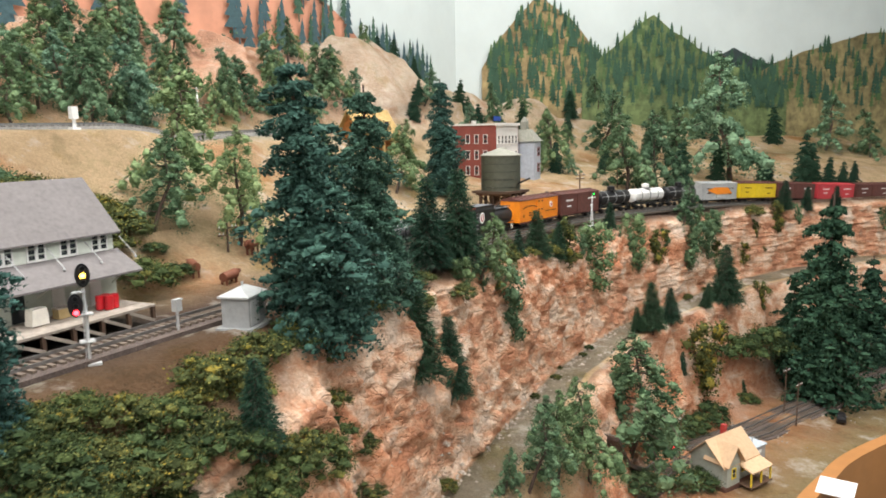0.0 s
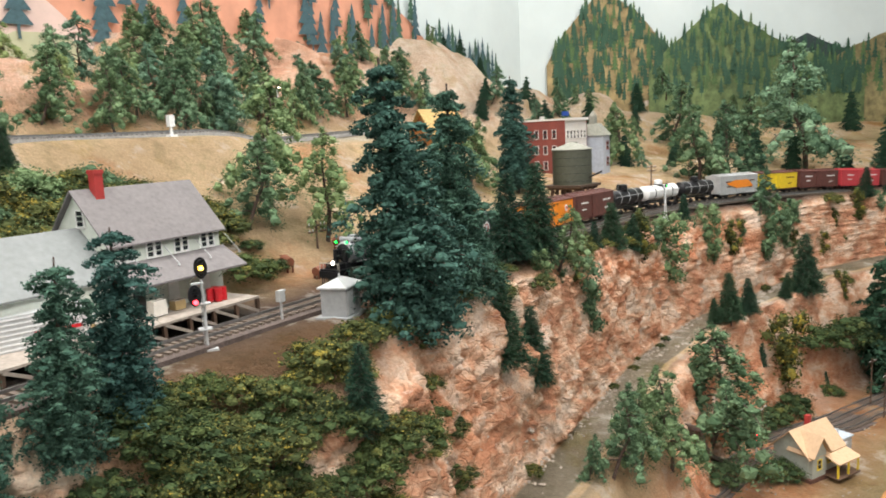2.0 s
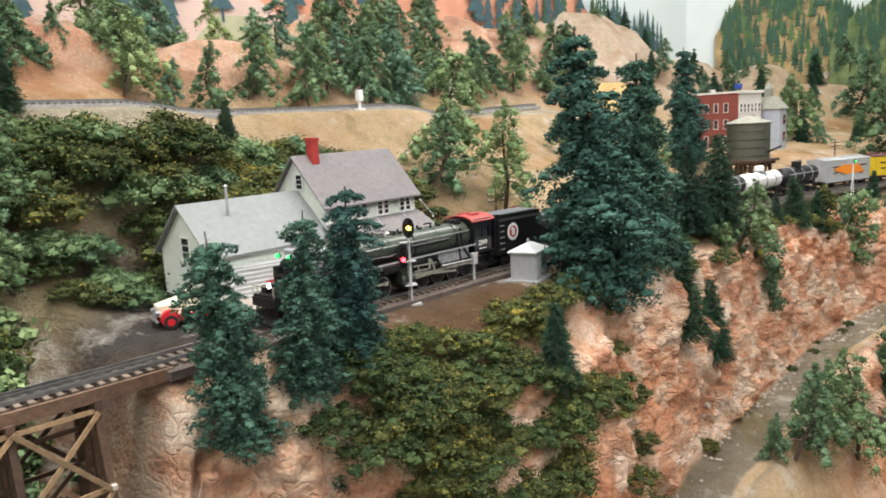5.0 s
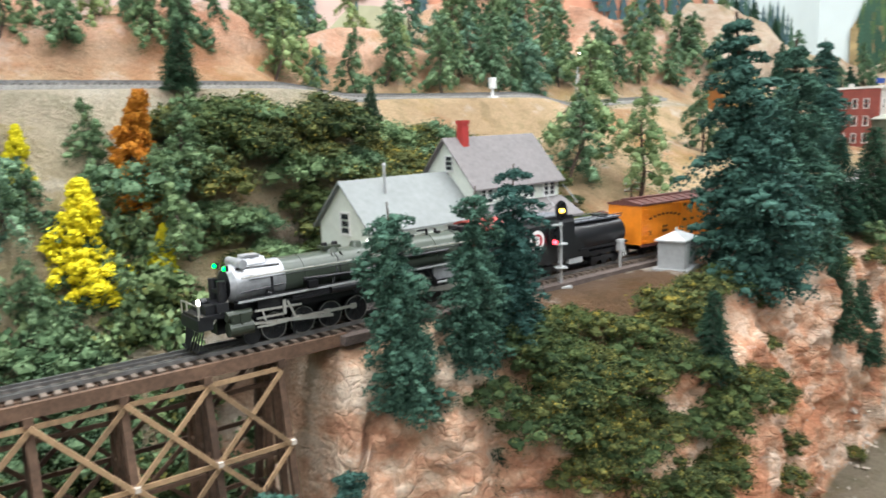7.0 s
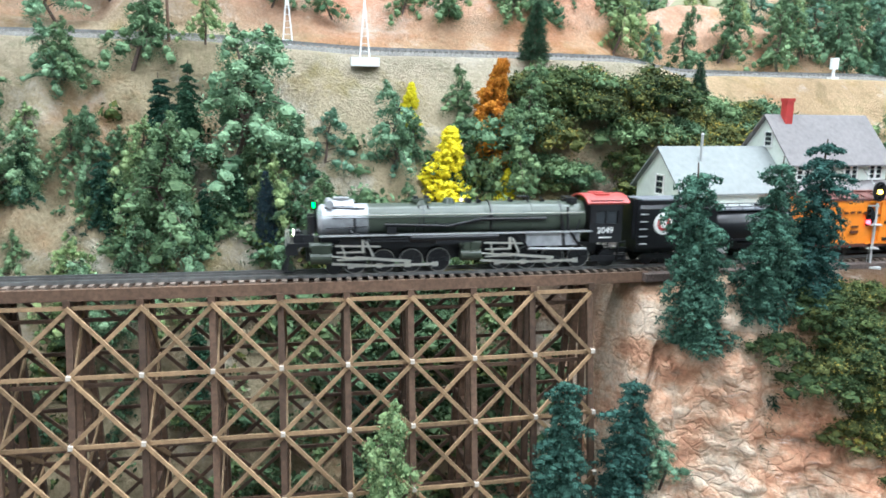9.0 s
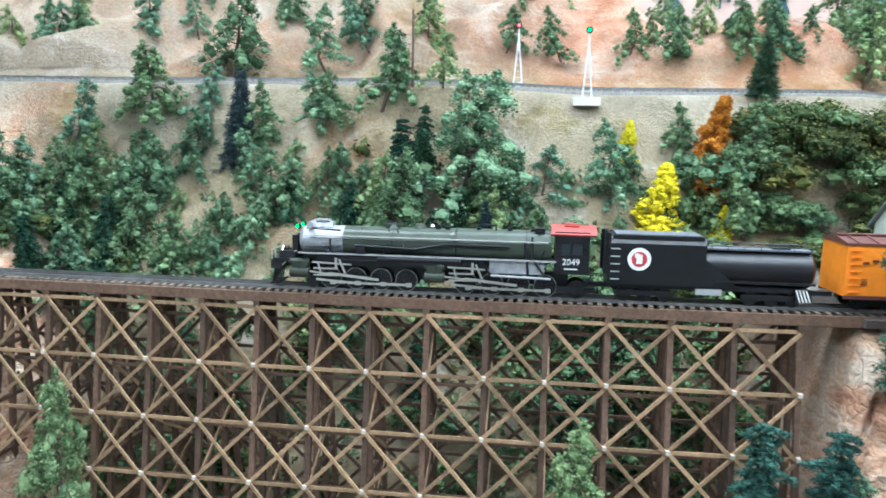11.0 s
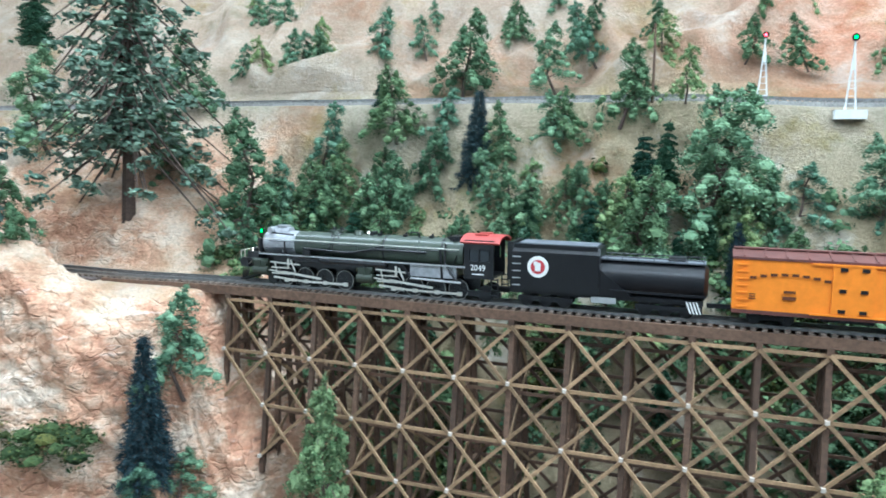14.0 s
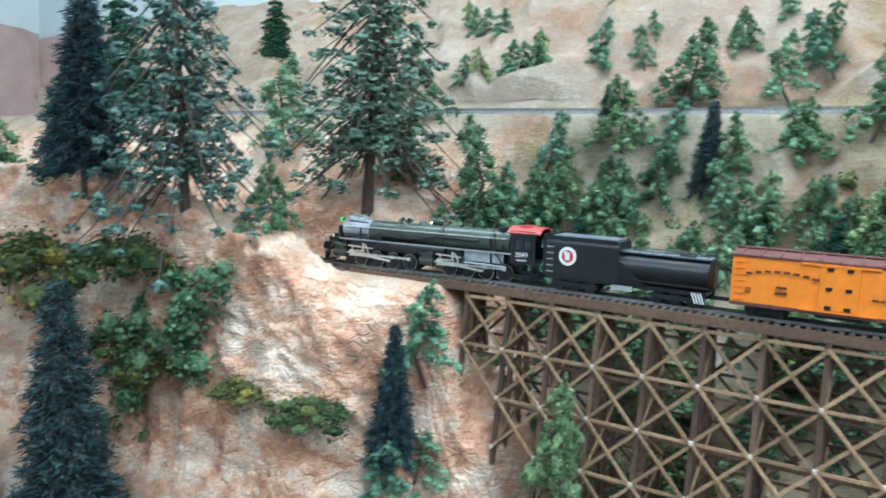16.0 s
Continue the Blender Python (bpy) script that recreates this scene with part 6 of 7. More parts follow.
def pane_window(parent, x, y, z, w, h, cols, rows, wall, facing="y"):
    """A window with proud frame and separate panes on a wall that faces -y (or -x)."""
    turn = pose(x, y, z, 0, 0, 0 if facing == "y" else -90)
    win = part("window", Solid().box(0, 0, -h / 2 - .0006, w + .003, .0016, .0012, turn).box(0, 0, h / 2 + .0004, w + .002, .0014, .0010, turn).box(-w / 2 - .0006, 0, 0, .0010, .0012, h, turn).box(w / 2 + .0006, 0, 0, .0010, .0012, h, turn), wall, parent)
    for i in range(cols):
        for j in range(rows):
            part("pane", Solid().box(-w / 2 + w * (i + .5) / cols, 0, -h / 2 + h * (j + .5) / rows, w / cols * .72, .0008, h / rows * .72, turn), GLASSY, win)
    return win


def gable_block(parent, x0, x1, half, base, eave, ridge, wall, roof, over=.004, thick=.0018):
    part("wall", Solid().prism([(-half, base), (half, base), (half, eave), (0, ridge), (-half, eave)], x0, x1), wall, parent)
    for sg in (-1, 1):
        dz = (ridge - eave) / half
        y1 = sg * (half + over)
        e = eave - dz * over
        part("roof_slope", Solid().prism([(0, ridge + .0004), (y1, e + .0004), (y1, e + thick), (0, ridge + thick + .0002)], x0 - over, x1 + over), roof, parent)


def clapboards(parent, x0, x1, y, z0, z1, material):
    sol = Solid()
    n = max(2, int((z1 - z0) / .0028))
    for k in range(n):
        z = z0 + (z1 - z0) * k / n
        sol.prism([(y, z), (y - .0005, z), (y, z + (z1 - z0) / n * .96)], x0, x1)
    o = part("siding", sol, material, parent)
    o["kind"] = "stuff"


PLANK = paint("weathered_platform_planks", (.36, .31, .26), .85, wear=.3)
TARP = paint("sack_cream", (.78, .74, .66), .8, wear=.12)
CRATE = paint("crate_wood", (.42, .30, .14), .8, wear=.2)
REDPAINT = paint("bright_red_enamel", (.62, .02, .03), .3, wear=.08)
CREAM = paint("cream_enamel", (.80, .74, .55), .35, wear=.08)
RUBBER = paint("tyre_rubber", (.02, .02, .02), .8)
SILVERPAINT = paint("signal_silver", (.66, .67, .67), .42, .4, wear=.12)
MASTWHITE = paint("mast_white", (.78, .79, .78), .5, wear=.1)
TANKGREEN = paint("tank_olive_grey", (.075, .08, .055), .6, wear=.2)
TANKROOF = paint("tank_roof_pale", (.30, .30, .25), .8, wear=.2)
COWHIDE = paint("brown_hide", (.20, .065, .03), .7, wear=.3)
BRICK = paint("brick_wall", (.24, .06, .045), .85, wear=.25, scale=400)
STONEWHITE = paint("white_stone_front", (.68, .66, .62), .75, wear=.12)
GREYHOUSE = paint("blue_grey_boards", (.40, .44, .50), .7, wear=.15)
LOGWOOD = paint("log_cabin_roof", (.50, .34, .13), .8, wear=.25)
LOGDARK = paint("orange_log_wall", (.40, .16, .04), .7, wear=.3)
COTTAGE = paint("cottage_grey_green", (.40, .42, .36), .7, wear=.12)
COTTAGEROOF = paint("cottage_tan_roof", (.60, .41, .25), .75, wear=.12)
TRIMYELLOW = paint("yellow_trim", (.75, .55, .04), .5, wear=.1)
FASCIA = paint("fascia_hardboard", (.42, .19, .06), .55, wear=.12, scale=20)
PAPER = paint("white_card", (.85, .85, .86), .6, wear=.03)


def depot():
    g = .0570
    t = on_spot("railway_depot", 1.778, -.108, 0, "pale grey-green wooden railway depot with grey roofs and red chimney", "depot")
    floor_, eave, ridge, half, L = .0700, .1285, .1655, .0340, .104
    gable_block(t, 0, L, half, floor_, eave, ridge, SIDING, SHINGLE, .0045)
    gable_block(t, -.106, -.0002, half + .001, floor_, .1050, .1375, SIDING, paint("pale_grey_roof_sheet", (.225, .24, .235), .8, wear=.12, scale=200), .0045)
    clapboards(t, 0, L, -half, floor_, eave - .002, SIDING)
    clapboards(t, -.106, 0, -half - .001, floor_, .1035, SIDING)
    # porch roof along the two-storey front
    part("porch_roof", Solid().prism([(-half, .1095), (-half, .1115), (-half - .0265, .0965), (-half - .0265, .0950)], -.004, L + .004), SHINGLE, t)
    for x in (.004, .036, .068, .1):
        part("porch_bracket", Solid().beam((x, -half, .0845), (x, -half - .019, .0980), .0012, .0012), SIDING, t)
        part("roof_lamp", Solid().tube((x + .010, -half - .0005, .121), (x + .013, -half - .014, .106), .0004, n=5).tube((x + .013, -half - .014, .1045), (x + .013, -half - .014, .1062), .0012, .0005, n=8), CONCRETE, t)
    for x in (.012, .037, .063, .090):
        pane_window(t, x - .003, -half - .0008, .1190, .0050, .0125, 2, 3, WHITE)
        pane_window(t, x + .0045, -half - .0008, .1190, .0050, .0125, 2, 3, WHITE)
    pane_window(t, -.0008, -.004, .146, .0075, .012, 2, 3, WHITE, "x")
    pane_window(t, -.1068, -.002, .107, .010, .016, 2, 3, WHITE, "x")
    for x in (.020, .052, .084):
        part("door", Solid().box(x, -half - .0006, .0800, .010, .0012, .019), GLASSY if x == .020 else WHITE, t)
    # thin dark panel on the wall stands for the shade inside the doorway
    part("doorway_shade_panel", Solid().box(-.046, -half - .0016, .0800, .011, .0012, .018), GLASSY, t, "dark panel standing for the shade inside the open doorway")
    part("freight_door_leaf", Solid().box(-.060, -half - .0022, .0800, .013, .0012, .019), SIDING, t)
    ch = part("chimney", Solid().box(.016, -.004, .165, .0072, .0072, .028), BRICKRED, t, "red brick chimney")
    part("chimney_cap", Solid().box(.016, -.004, .1800, .0086, .0086, .003), BRICKRED, ch)
    part("stove_pipe", Solid().tube((-.075, -.012, .124), (-.075, -.012, .150), .0011, n=8).tube((-.075, -.012, .150), (-.075, -.012, .1515), .0018, .0006, n=8), CONCRETE, t)
    deck = part("platform", Solid().box(-.003, -half - .0205, floor_ - .0010, .216, .041, .0018), PLANK, t, "weathered plank platform")
    for k in range(10):
        x = -.108 + k * .0235
        part("platform_post", Solid().box(x, -half - .039, (floor_ + g) / 2 - .002, .0028, .0028, floor_ - g), WOOD, t)
        if k < 9:
            part("platform_brace", Solid().beam((x, -half - .0405, floor_ - .002), (x + .0235, -half - .0405, g), .0010, .0024), PLANK, t)
    part("underframe", Solid().box(-.001, 0, (floor_ + g) / 2 - .004, .20, .058, floor_ - g), WOOD, t)
    return t


depot()


def cargo(name, label, s, d, z, solids, category):
    t = on_spot(name, s, d, z, label, category)
    for nm, sol, mat in solids:
        part(nm, sol, mat, t)
    return t


slips = [random.uniform(-.0006, .0006) for j in range(12)]
cargo("sack_pile", "stack of cream coloured sacks on the platform", 1.800, -.057, .0705,
      [("sack", Solid().box(slips[j], 0, .0016 + j * .0029, .013 - j * .0006, .008, .0029), TARP) for j in range(4)], "sacks")
cargo("crate", "tan wooden crate on the platform", 1.822, -.060, .0705, [("box", Solid().box(0, 0, .0035, .010, .007, .007), CRATE), ("lid", Solid().box(0, 0, .0073, .0106, .0074, .0008), PLANK)], "crate")
for k, (ds, dd) in enumerate(((0, 0), (.006, .001), (.003, -.006), (.009, -.005))):
    sol = Solid().tube((0, 0, 0), (0, 0, .0105), .0031, n=14)
    cargo("oil_drum", "bright red steel drum on the platform", 1.852 + ds, -.056 - dd, .0705, [("drum", sol, REDPAINT), ("hoop", Solid().tube((0, 0, .0034), (0, 0, .0040), .0034, n=14).tube((0, 0, .0070), (0, 0, .0076), .0034, n=14), REDPAINT)], "oil drum")
cargo("crate", "small wooden crate by the freight door", 1.745, -.060, .0705, [("box", Solid().box(0, 0, .003, .008, .006, .006), CRATE)], "crate")


def lorry():
    t = on_spot("lorry", 1.668, -.085, ground_at(1.668, -.085) + .0005, "red and cream semi truck with ribbed silver trailer", "truck", -14)
    cabx = -.012
    part("bonnet", Solid().box(cabx - .012, 0, .0125, .016, .0125, .0075).tube((cabx - .020, 0, .0125), (cabx - .004, 0, .0150), .0052, .0058, n=14), CREAM, t, "cream painted bonnet", True)
    part("cab", Solid().box(cabx + .004, 0, .0130, .013, .0170, .010).box(cabx + .0045, 0, .0205, .011, .0150, .006, taper=.82), CREAM, t, "cream truck cab")
    part("windscreen", Solid().box(cabx - .0010, 0, .0206, .0012, .0120, .0042), GLASSY, t)
    for sg in (-1, 1):
        part("fender", Solid().tube((cabx - .0135, sg * .0062, .0072), (cabx - .0135, sg * .0100, .0072), .0062, n=18).box(cabx + .001, sg * .0085, .0072, .022, .0028, .0040), REDPAINT, t, "red front fender", True)
        part("side_window", Solid().box(cabx + .0045, sg * .0072, .0206, .0065, .0012, .0042), GLASSY, t)
        w = part("wheel", Solid().tube((cabx - .0135, sg * .0082, .0048), (cabx - .0135, sg * .0106, .0048), .0048, n=18), RUBBER, t)
        part("hub", Solid().tube((cabx - .0135, sg * .0100, .0048), (cabx - .0135, sg * .0110, .0048), .0026, n=14), REDPAINT, w)
        part("headlamp", Solid().tube((cabx - .0225, sg * .0062, .0118), (cabx - .0195, sg * .0062, .0118), .0015, n=10), SILVER, t)
        for x in (.040, .070):
            part("wheel", Solid().tube((x, sg * .0082, .0048), (x, sg * .0106, .0048), .0048, n=16), RUBBER, t)
    part("grille", Solid().box(cabx - .0212, 0, .0110, .0012, .0080, .0065).box(cabx - .0222, 0, .0062, .0012, .0180, .0016), SILVER, t)
    part("trailer_body", Solid().box(.048, 0, .0220, .064, .0215, .0270), CARSILVER, t, "silver ribbed trailer")
    ribs = Solid()
    for k in range(8):
        ribs.box(.048, 0, .0105 + k * .0033, .0645, .0222, .0010)
    part("trailer_ribs", ribs, MASTWHITE, t)
    part("trailer_sign", Solid().box(.060, -.0115, .0215, .030, .0004, .0024).box(.060, .0115, .0215, .030, .0004, .0024), REDPAINT, t, "red lettering band")
    part("chassis", Solid().box(.020, 0, .0065, .075, .0080, .0030), BLACK, t)


lorry()


def instrument_shed():
    t = on_spot("instrument_shed", 1.912, .030, ground_at(1.912, .030), "small galvanised grey trackside shed with pyramid roof", "shed", 14)
    part("base", Solid().box(0, 0, .0012, .036, .030, .0030), CONCRETE, t)
    part("body", Solid().box(0, 0, .0140, .0285, .0220, .0240), CONCRETE, t)
    part("roof", Solid().add([(-.0165, -.013, .0258), (.0165, -.013, .0258), (.0165, .013, .0258), (-.0165, .013, .0258), (-.0165, -.013, .0272), (.0165, -.013, .0272), (.0165, .013, .0272), (-.0165, .013, .0272), (-.005, 0, .0335), (.005, 0, .0335)], [(0, 1, 5, 4), (1, 2, 6, 5), (2, 3, 7, 6), (3, 0, 4, 7), (4, 5, 9, 8), (6, 7, 8, 9), (5, 6, 9), (7, 4, 8), (3, 2, 1, 0)]), SILVERPAINT, t)
    part("vent", Solid().tube((0, 0, .0330), (0, 0, .0362), .0010, n=8), SILVERPAINT, t)
    part("door", Solid().box(-.006, -.0113, .0135, .010, .0010, .0195), SILVERPAINT, t)
    seams = Solid()
    for x in (-.0135, .003, .0135):
        seams.box(x, -.0112, .0140, .0008, .0008, .024)
    part("seam", seams, CONCRETE, t)


instrument_shed()


def signal_head(parent, x, y, z, lens, lit):
    h = part("signal_head", Solid().tube((x - .0004, y, z), (x + .0016, y, z), .0058, n=24), BLACK, parent, "black oval target")
    h.scale = (1, .78, 1.3)
    h.location = (0, y - y * .78, z - z * 1.3)
    for k, dz in enumerate((.0044, 0, -.0044)):
        part("hood", Solid().tube((x - .0030, y, z + dz), (x - .0004, y, z + dz), .0017, n=10, caps=False), BLACK, parent)
        if k == lit:
            part("lit_lens", Solid().tube((x - .0016, y, z + dz), (x - .0006, y, z + dz), .0017, n=12), lens, parent, "glowing lens")


def ladder_mast(parent, h, r=.0010, material=SILVERPAINT):
    part("mast", Solid().tube((0, 0, .001), (0, 0, h), r, n=8), material, parent)
    lad = Solid()
    for y in (.0030, .0058):
        lad.tube((.0035, y - .0044, .001), (.0012, y - .0044, h * .78), .0003, n=4)
    for k in range(int(h * .75 / .0032)):
        z = .003 + k * .0032
        lad.box(.0035 - .0023 * z / (h * .78), 0, z, .0005, .0034, .0005)
    part("ladder", lad, material, parent)
    part("base", Solid().box(.001, 0, .0006, .0135, .0135, .0016), material, parent)


def home_signal():
    t = on_spot("railway_signal", 1.789, .007, ground_at(1.789, .007), "silver signal mast with two black heads lit amber and red", "signal", 57)
    ladder_mast(t, .0500)
    signal_head(t, -.0020, 0, .0590, AMBERLAMP, 1)
    signal_head(t, -.0020, .0055, .0400, REDLAMP, 2)
    part("bracket", Solid().box(0, .0028, .0480, .004, .008, .0010).box(0, 0, .0335, .006, .009, .0010).box(.002, 0, .0150, .009, .009, .0008), SILVERPAINT, t)


home_signal()


def dwarf_signal(s, d):
    t = on_spot("dwarf_signal", s, d, ground_at(s, d), "short silver relay post beside the track", "signal")
    part("post", Solid().tube((0, 0, 0), (0, 0, .018), .0011, n=8), SILVERPAINT, t)
    part("relay_box", Solid().box(0, 0, .0215, .0055, .0050, .0078), SILVERPAINT, t)
    part("base", Solid().tube((0, 0, 0), (0, 0, .0022), .0030, .0022, n=10), SILVERPAINT, t)
    part("cap", Solid().box(.0006, 0, .0262, .0075, .004, .0012), SILVERPAINT, t)


dwarf_signal(1.870, .003)


def white_signal(s, d, h, head, label, wide=.012):
    """Twin-legged white signal on the upper ledge."""
    z = ground_at(s, d)
    t = on_spot("lattice_signal", s, d, z, label, "signal")
    part("base", Solid().box(0, 0, .003, wide * 2, wide * 1.1, .008), MASTWHITE, t)
    legs = Solid().tube((-.0045, 0, .006), (0, 0, h * .86), .0007, n=6).tube((.0045, 0, .006), (0, 0, h * .86), .0007, n=6).tube((0, 0, h * .6), (0, 0, h), .0009, n=6)
    for k in range(9):
        q = k / 9
        legs.tube((-.0045 * (1 - q), 0, .006 + h * .86 * q), (.0045 * (1 - q), 0, .006 + h * .86 * q), .0003, n=4)
    part("mast", legs, MASTWHITE, t)
    part("head", Solid().tube((0, -.001, h), (0, -.003, h), .0032, n=14), BLACK, t)
    part("lens", Solid().tube((0, -.0028, h), (0, -.0034, h), .0014, n=10), head, t, "small lit lens")


white_signal(1.418, -.238, .070, GREENLAMP, "white twin-legged signal on a white base block", .013)
white_signal(1.347, -.312, .066, REDLAMP, "white twin-legged signal behind the upper track", .005)
white_signal(2.36, -.445, .075, WARMLAMP, "white lattice signal behind the upper track", .005)
white_signal(2.745, .047, .062, GREENLAMP, "white lattice signal beside the main line", .008)


def relay_case(s, d):
    t = on_spot("relay_case", s, d, ground_at(s, d), "small white relay case beside the upper track", "relay case")
    part("post", Solid().tube((0, 0, 0), (0, 0, .012), .0020, n=8), MASTWHITE, t)
    part("case", Solid().box(0, 0, .019, .008, .006, .014), MASTWHITE, t)
    part("foot", Solid().box(0, 0, .001, .010, .009, .003), MASTWHITE, t)


relay_case(2.045, -.335)


def pole(s, d, h, arms=2, label="brown wooden telegraph pole with crossarms"):
    t = on_spot("telegraph_pole", s, d, ground_at(s, d), label, "telegraph pole", random.uniform(-10, 10))
    part("pole", Solid().tube((0, 0, -.005), (0, 0, h), .0014, .0010, 8), WOOD, t)
    for k in range(arms):
        a = part("crossarm", Solid().box(0, -.0012, h - .006 - k * .007, .026, .0012, .0016), WOOD, t)
        for x in (-.011, -.006, .006, .011):
            part("insulator", Solid().tube((x, -.0012, h - .005 - k * .007), (x, -.0012, h - .003 - k * .007), .0006, n=6), MASTWHITE, a)


pole(1.247, -.228, .072, 0, "plain dark wooden pole by the upper track")
pole(2.93, -.09, .075)
pole(3.16, -.16, .07)
pole(2.06, -.125, .030, 2, "short pole with two white crossarms on the slope")


def cow(s, d, turn, lying=False):
    z = ground_at(s, d)
    t = on_spot("cow", s, d, z, "small brown cow figure on the dry grass", "cow", turn, "cows on the meadow")
    b = .0 if not lying else -.005
    part("body", Solid().tube((-.010, 0, .0100 + b), (.010, 0, .0108 + b), .0044, .0050, 12).tube((.010, 0, .0108 + b), (.0130, 0, .0112 + b), .0050, .0028, 12), COWHIDE, t, smooth=True)
    part("head", Solid().tube((.0130, 0, .0120 + b), (.0185, 0, .0118 + b), .0026, .0016, 10).box(.0140, 0, .0142 + b, .0012, .0080, .0010), COWHIDE, t)
    if not lying:
        for x in (-.008, .008):
            for y in (-.0026, .0026):
                part("leg", Solid().tube((x, y, -.001), (x, y, .0080), .0011, .0014, 6), COWHIDE, t)
    part("tail", Solid().tube((-.0105, 0, .0130 + b), (-.0122, 0, .0060 + b), .0005, n=5), COWHIDE, t)


for s_, d_, a_, l_ in ((2.013, -.078, 10, False), (2.085, -.115, 200, False), (2.105, -.100, 175, False), (2.065, -.060, 190, True), (2.00, -.110, 60, False)):
    cow(s_, d_, a_, l_)


# ---- town ----
def water_tower():
    s, d = 2.682, -.098
    t = on_spot("water_tower", s, d, ground_at(s, d), "olive grey round railway water tower on timber legs", "water tower")
    g = .048
    part("tank", Solid().tube((0, 0, g), (0, 0, g + .062), .0345, n=36), TANKGREEN, t, smooth=True)
    for k in range(5):
        part("hoop", Solid().tube((0, 0, g + .006 + k * .0135), (0, 0, g + .0068 + k * .0135), .0350, n=36), BLACK, t)
    part("roof", Solid().tube((0, 0, g + .062), (0, 0, g + .074), .0365, .002, 36).tube((0, 0, g + .0605), (0, 0, g + .062), .0365, n=36), TANKROOF, t)
    part("hatch", Solid().box(.010, 0, g + .072, .008, .008, .004), TANKROOF, t)
    part("deck", Solid().box(0, 0, g - .002, .074, .074, .004), WOOD, t)
    for x in (-.026, -.009, .009, .026):
        part("joist", Solid().box(x, 0, g - .006, .004, .070, .005), WOOD, t)
        for y in (-.026, 0, .026):
            part("leg", Solid().box(x, y, g / 2 - .006, .004, .004, g - .004), WOOD, t)
    for x in (-.026, .026):
        part("brace", Solid().beam((x, -.026, .004), (x, .026, g - .010), .0016, .003), WOOD, t)
        part("brace", Solid().beam((x, .026, .004), (x, -.026, g - .010), .0016, .003), WOOD, t)
    part("spout", Solid().tube((0, -.034, g + .012), (0, -.058, g + .022), .0016, n=8), BLACK, t)


water_tower()
semaphore = on_spot("railway_signal", 2.745, -.045, ground_at(2.745, -.045), "trackside signal with red lamp by the water tower", "signal")
part("mast", Solid().tube((0, 0, 0), (0, 0, .055), .0010, n=8), SILVERPAINT, semaphore)
part("head", Solid().tube((0, -.001, .055), (0, -.003, .055), .0062, n=18), BLACK, semaphore)
part("lens", Solid().tube((0, -.003, .052), (0, -.0036, .052), .0017, n=10), REDLAMP, semaphore, "lit red lens")


def brick_block():
    s, d = 2.935, -.285
    z = ground_at(s, d) - .004
    t = on_spot("brick_building", s, d, z, "three-storey red brick commercial building with white stone front", "building", 12)
    W, D, H = .104, .118, .124
    part("side_wall", Solid().box(-W / 2 + .001, D / 2, H / 2, .002, D, H), BRICK, t)
    part("side_wall", Solid().box(W / 2 - .001, D / 2, H / 2, .002, D, H), BRICK, t)
    part("rear_wall", Solid().box(0, D - .001, H / 2, W - .004, .002, H), BRICK, t)
    part("front_wall", Solid().box(0, .001, H / 2, W - .004, .002, H), STONEWHITE, t, "white painted stone front")
    part("roof", Solid().box(0, D / 2, H - .006, W - .004, D - .004, .003), TANKROOF, t)
    part("cornice", Solid().box(0, -.0012, H + .001, W + .003, .006, .006), STONEWHITE, t)
    part("parapet", Solid().box(-W / 2, D / 2, H + .001, .004, D, .004), STONEWHITE, t)
    for fl in range(2):
        for k in range(6):
            pane_window(t, -W / 2 + .012 + k * .0160, -.0006, .058 + fl * .034, .0066, .018, 1, 2, STONEWHITE)
    for k in range(4):
        pane_window(t, -W / 2 + .016 + k * .024, -.0006, .020, .012, .028, 2, 2, STONEWHITE)
    for fl in range(3):
        for k in range(3):
            pane_window(t, -W / 2 - .0008, .026 + k * .022, .026 + fl * .034, .0085, .018, 2, 2, STONEWHITE, "x")
    part("roof_sign", Solid().box(.008, .03, H + .014, .030, .002, .010), paint("blue_sign", (.02, .07, .35), .5), t, "blue rooftop sign board")
    part("sign_leg", Solid().box(-.004, .031, H + .004, .0012, .0012, .014).box(.020, .031, H + .004, .0012, .0012, .014), BLACK, t)
    for x in (-.03, -.022):
        part("chimney", Solid().box(x, .07, H + .004, .005, .005, .012), STONEWHITE, t)


brick_block()


def frame_house():
    s, d = 3.02, -.275
    t = on_spot("frame_house", s, d, ground_at(s, d) - .003, "narrow blue-grey frame house with pale hipped roof", "house", 18)
    part("wall", Solid().box(0, .030, .045, .040, .060, .090), GREYHOUSE, t)
    part("roof", Solid().add([(-.024, -.004, .089), (.024, -.004, .089), (.024, .064, .089), (-.024, .064, .089), (-.010, .016, .116), (.010, .016, .116), (.010, .044, .116), (-.010, .044, .116)], [(0, 1, 5, 4), (1, 2, 6, 5), (2, 3, 7, 6), (3, 0, 4, 7), (4, 5, 6, 7), (3, 2, 1, 0)]), TANKROOF, t)
    for z in (.030, .066):
        pane_window(t, .006, -.0006, z, .010, .018, 1, 2, BRICK)
    part("cupola", Solid().box(-.004, .03, .124, .014, .014, .018).tube((-.004, .03, .133), (-.004, .03, .146), .010, .001, 4), TANKROOF, t)


frame_house()


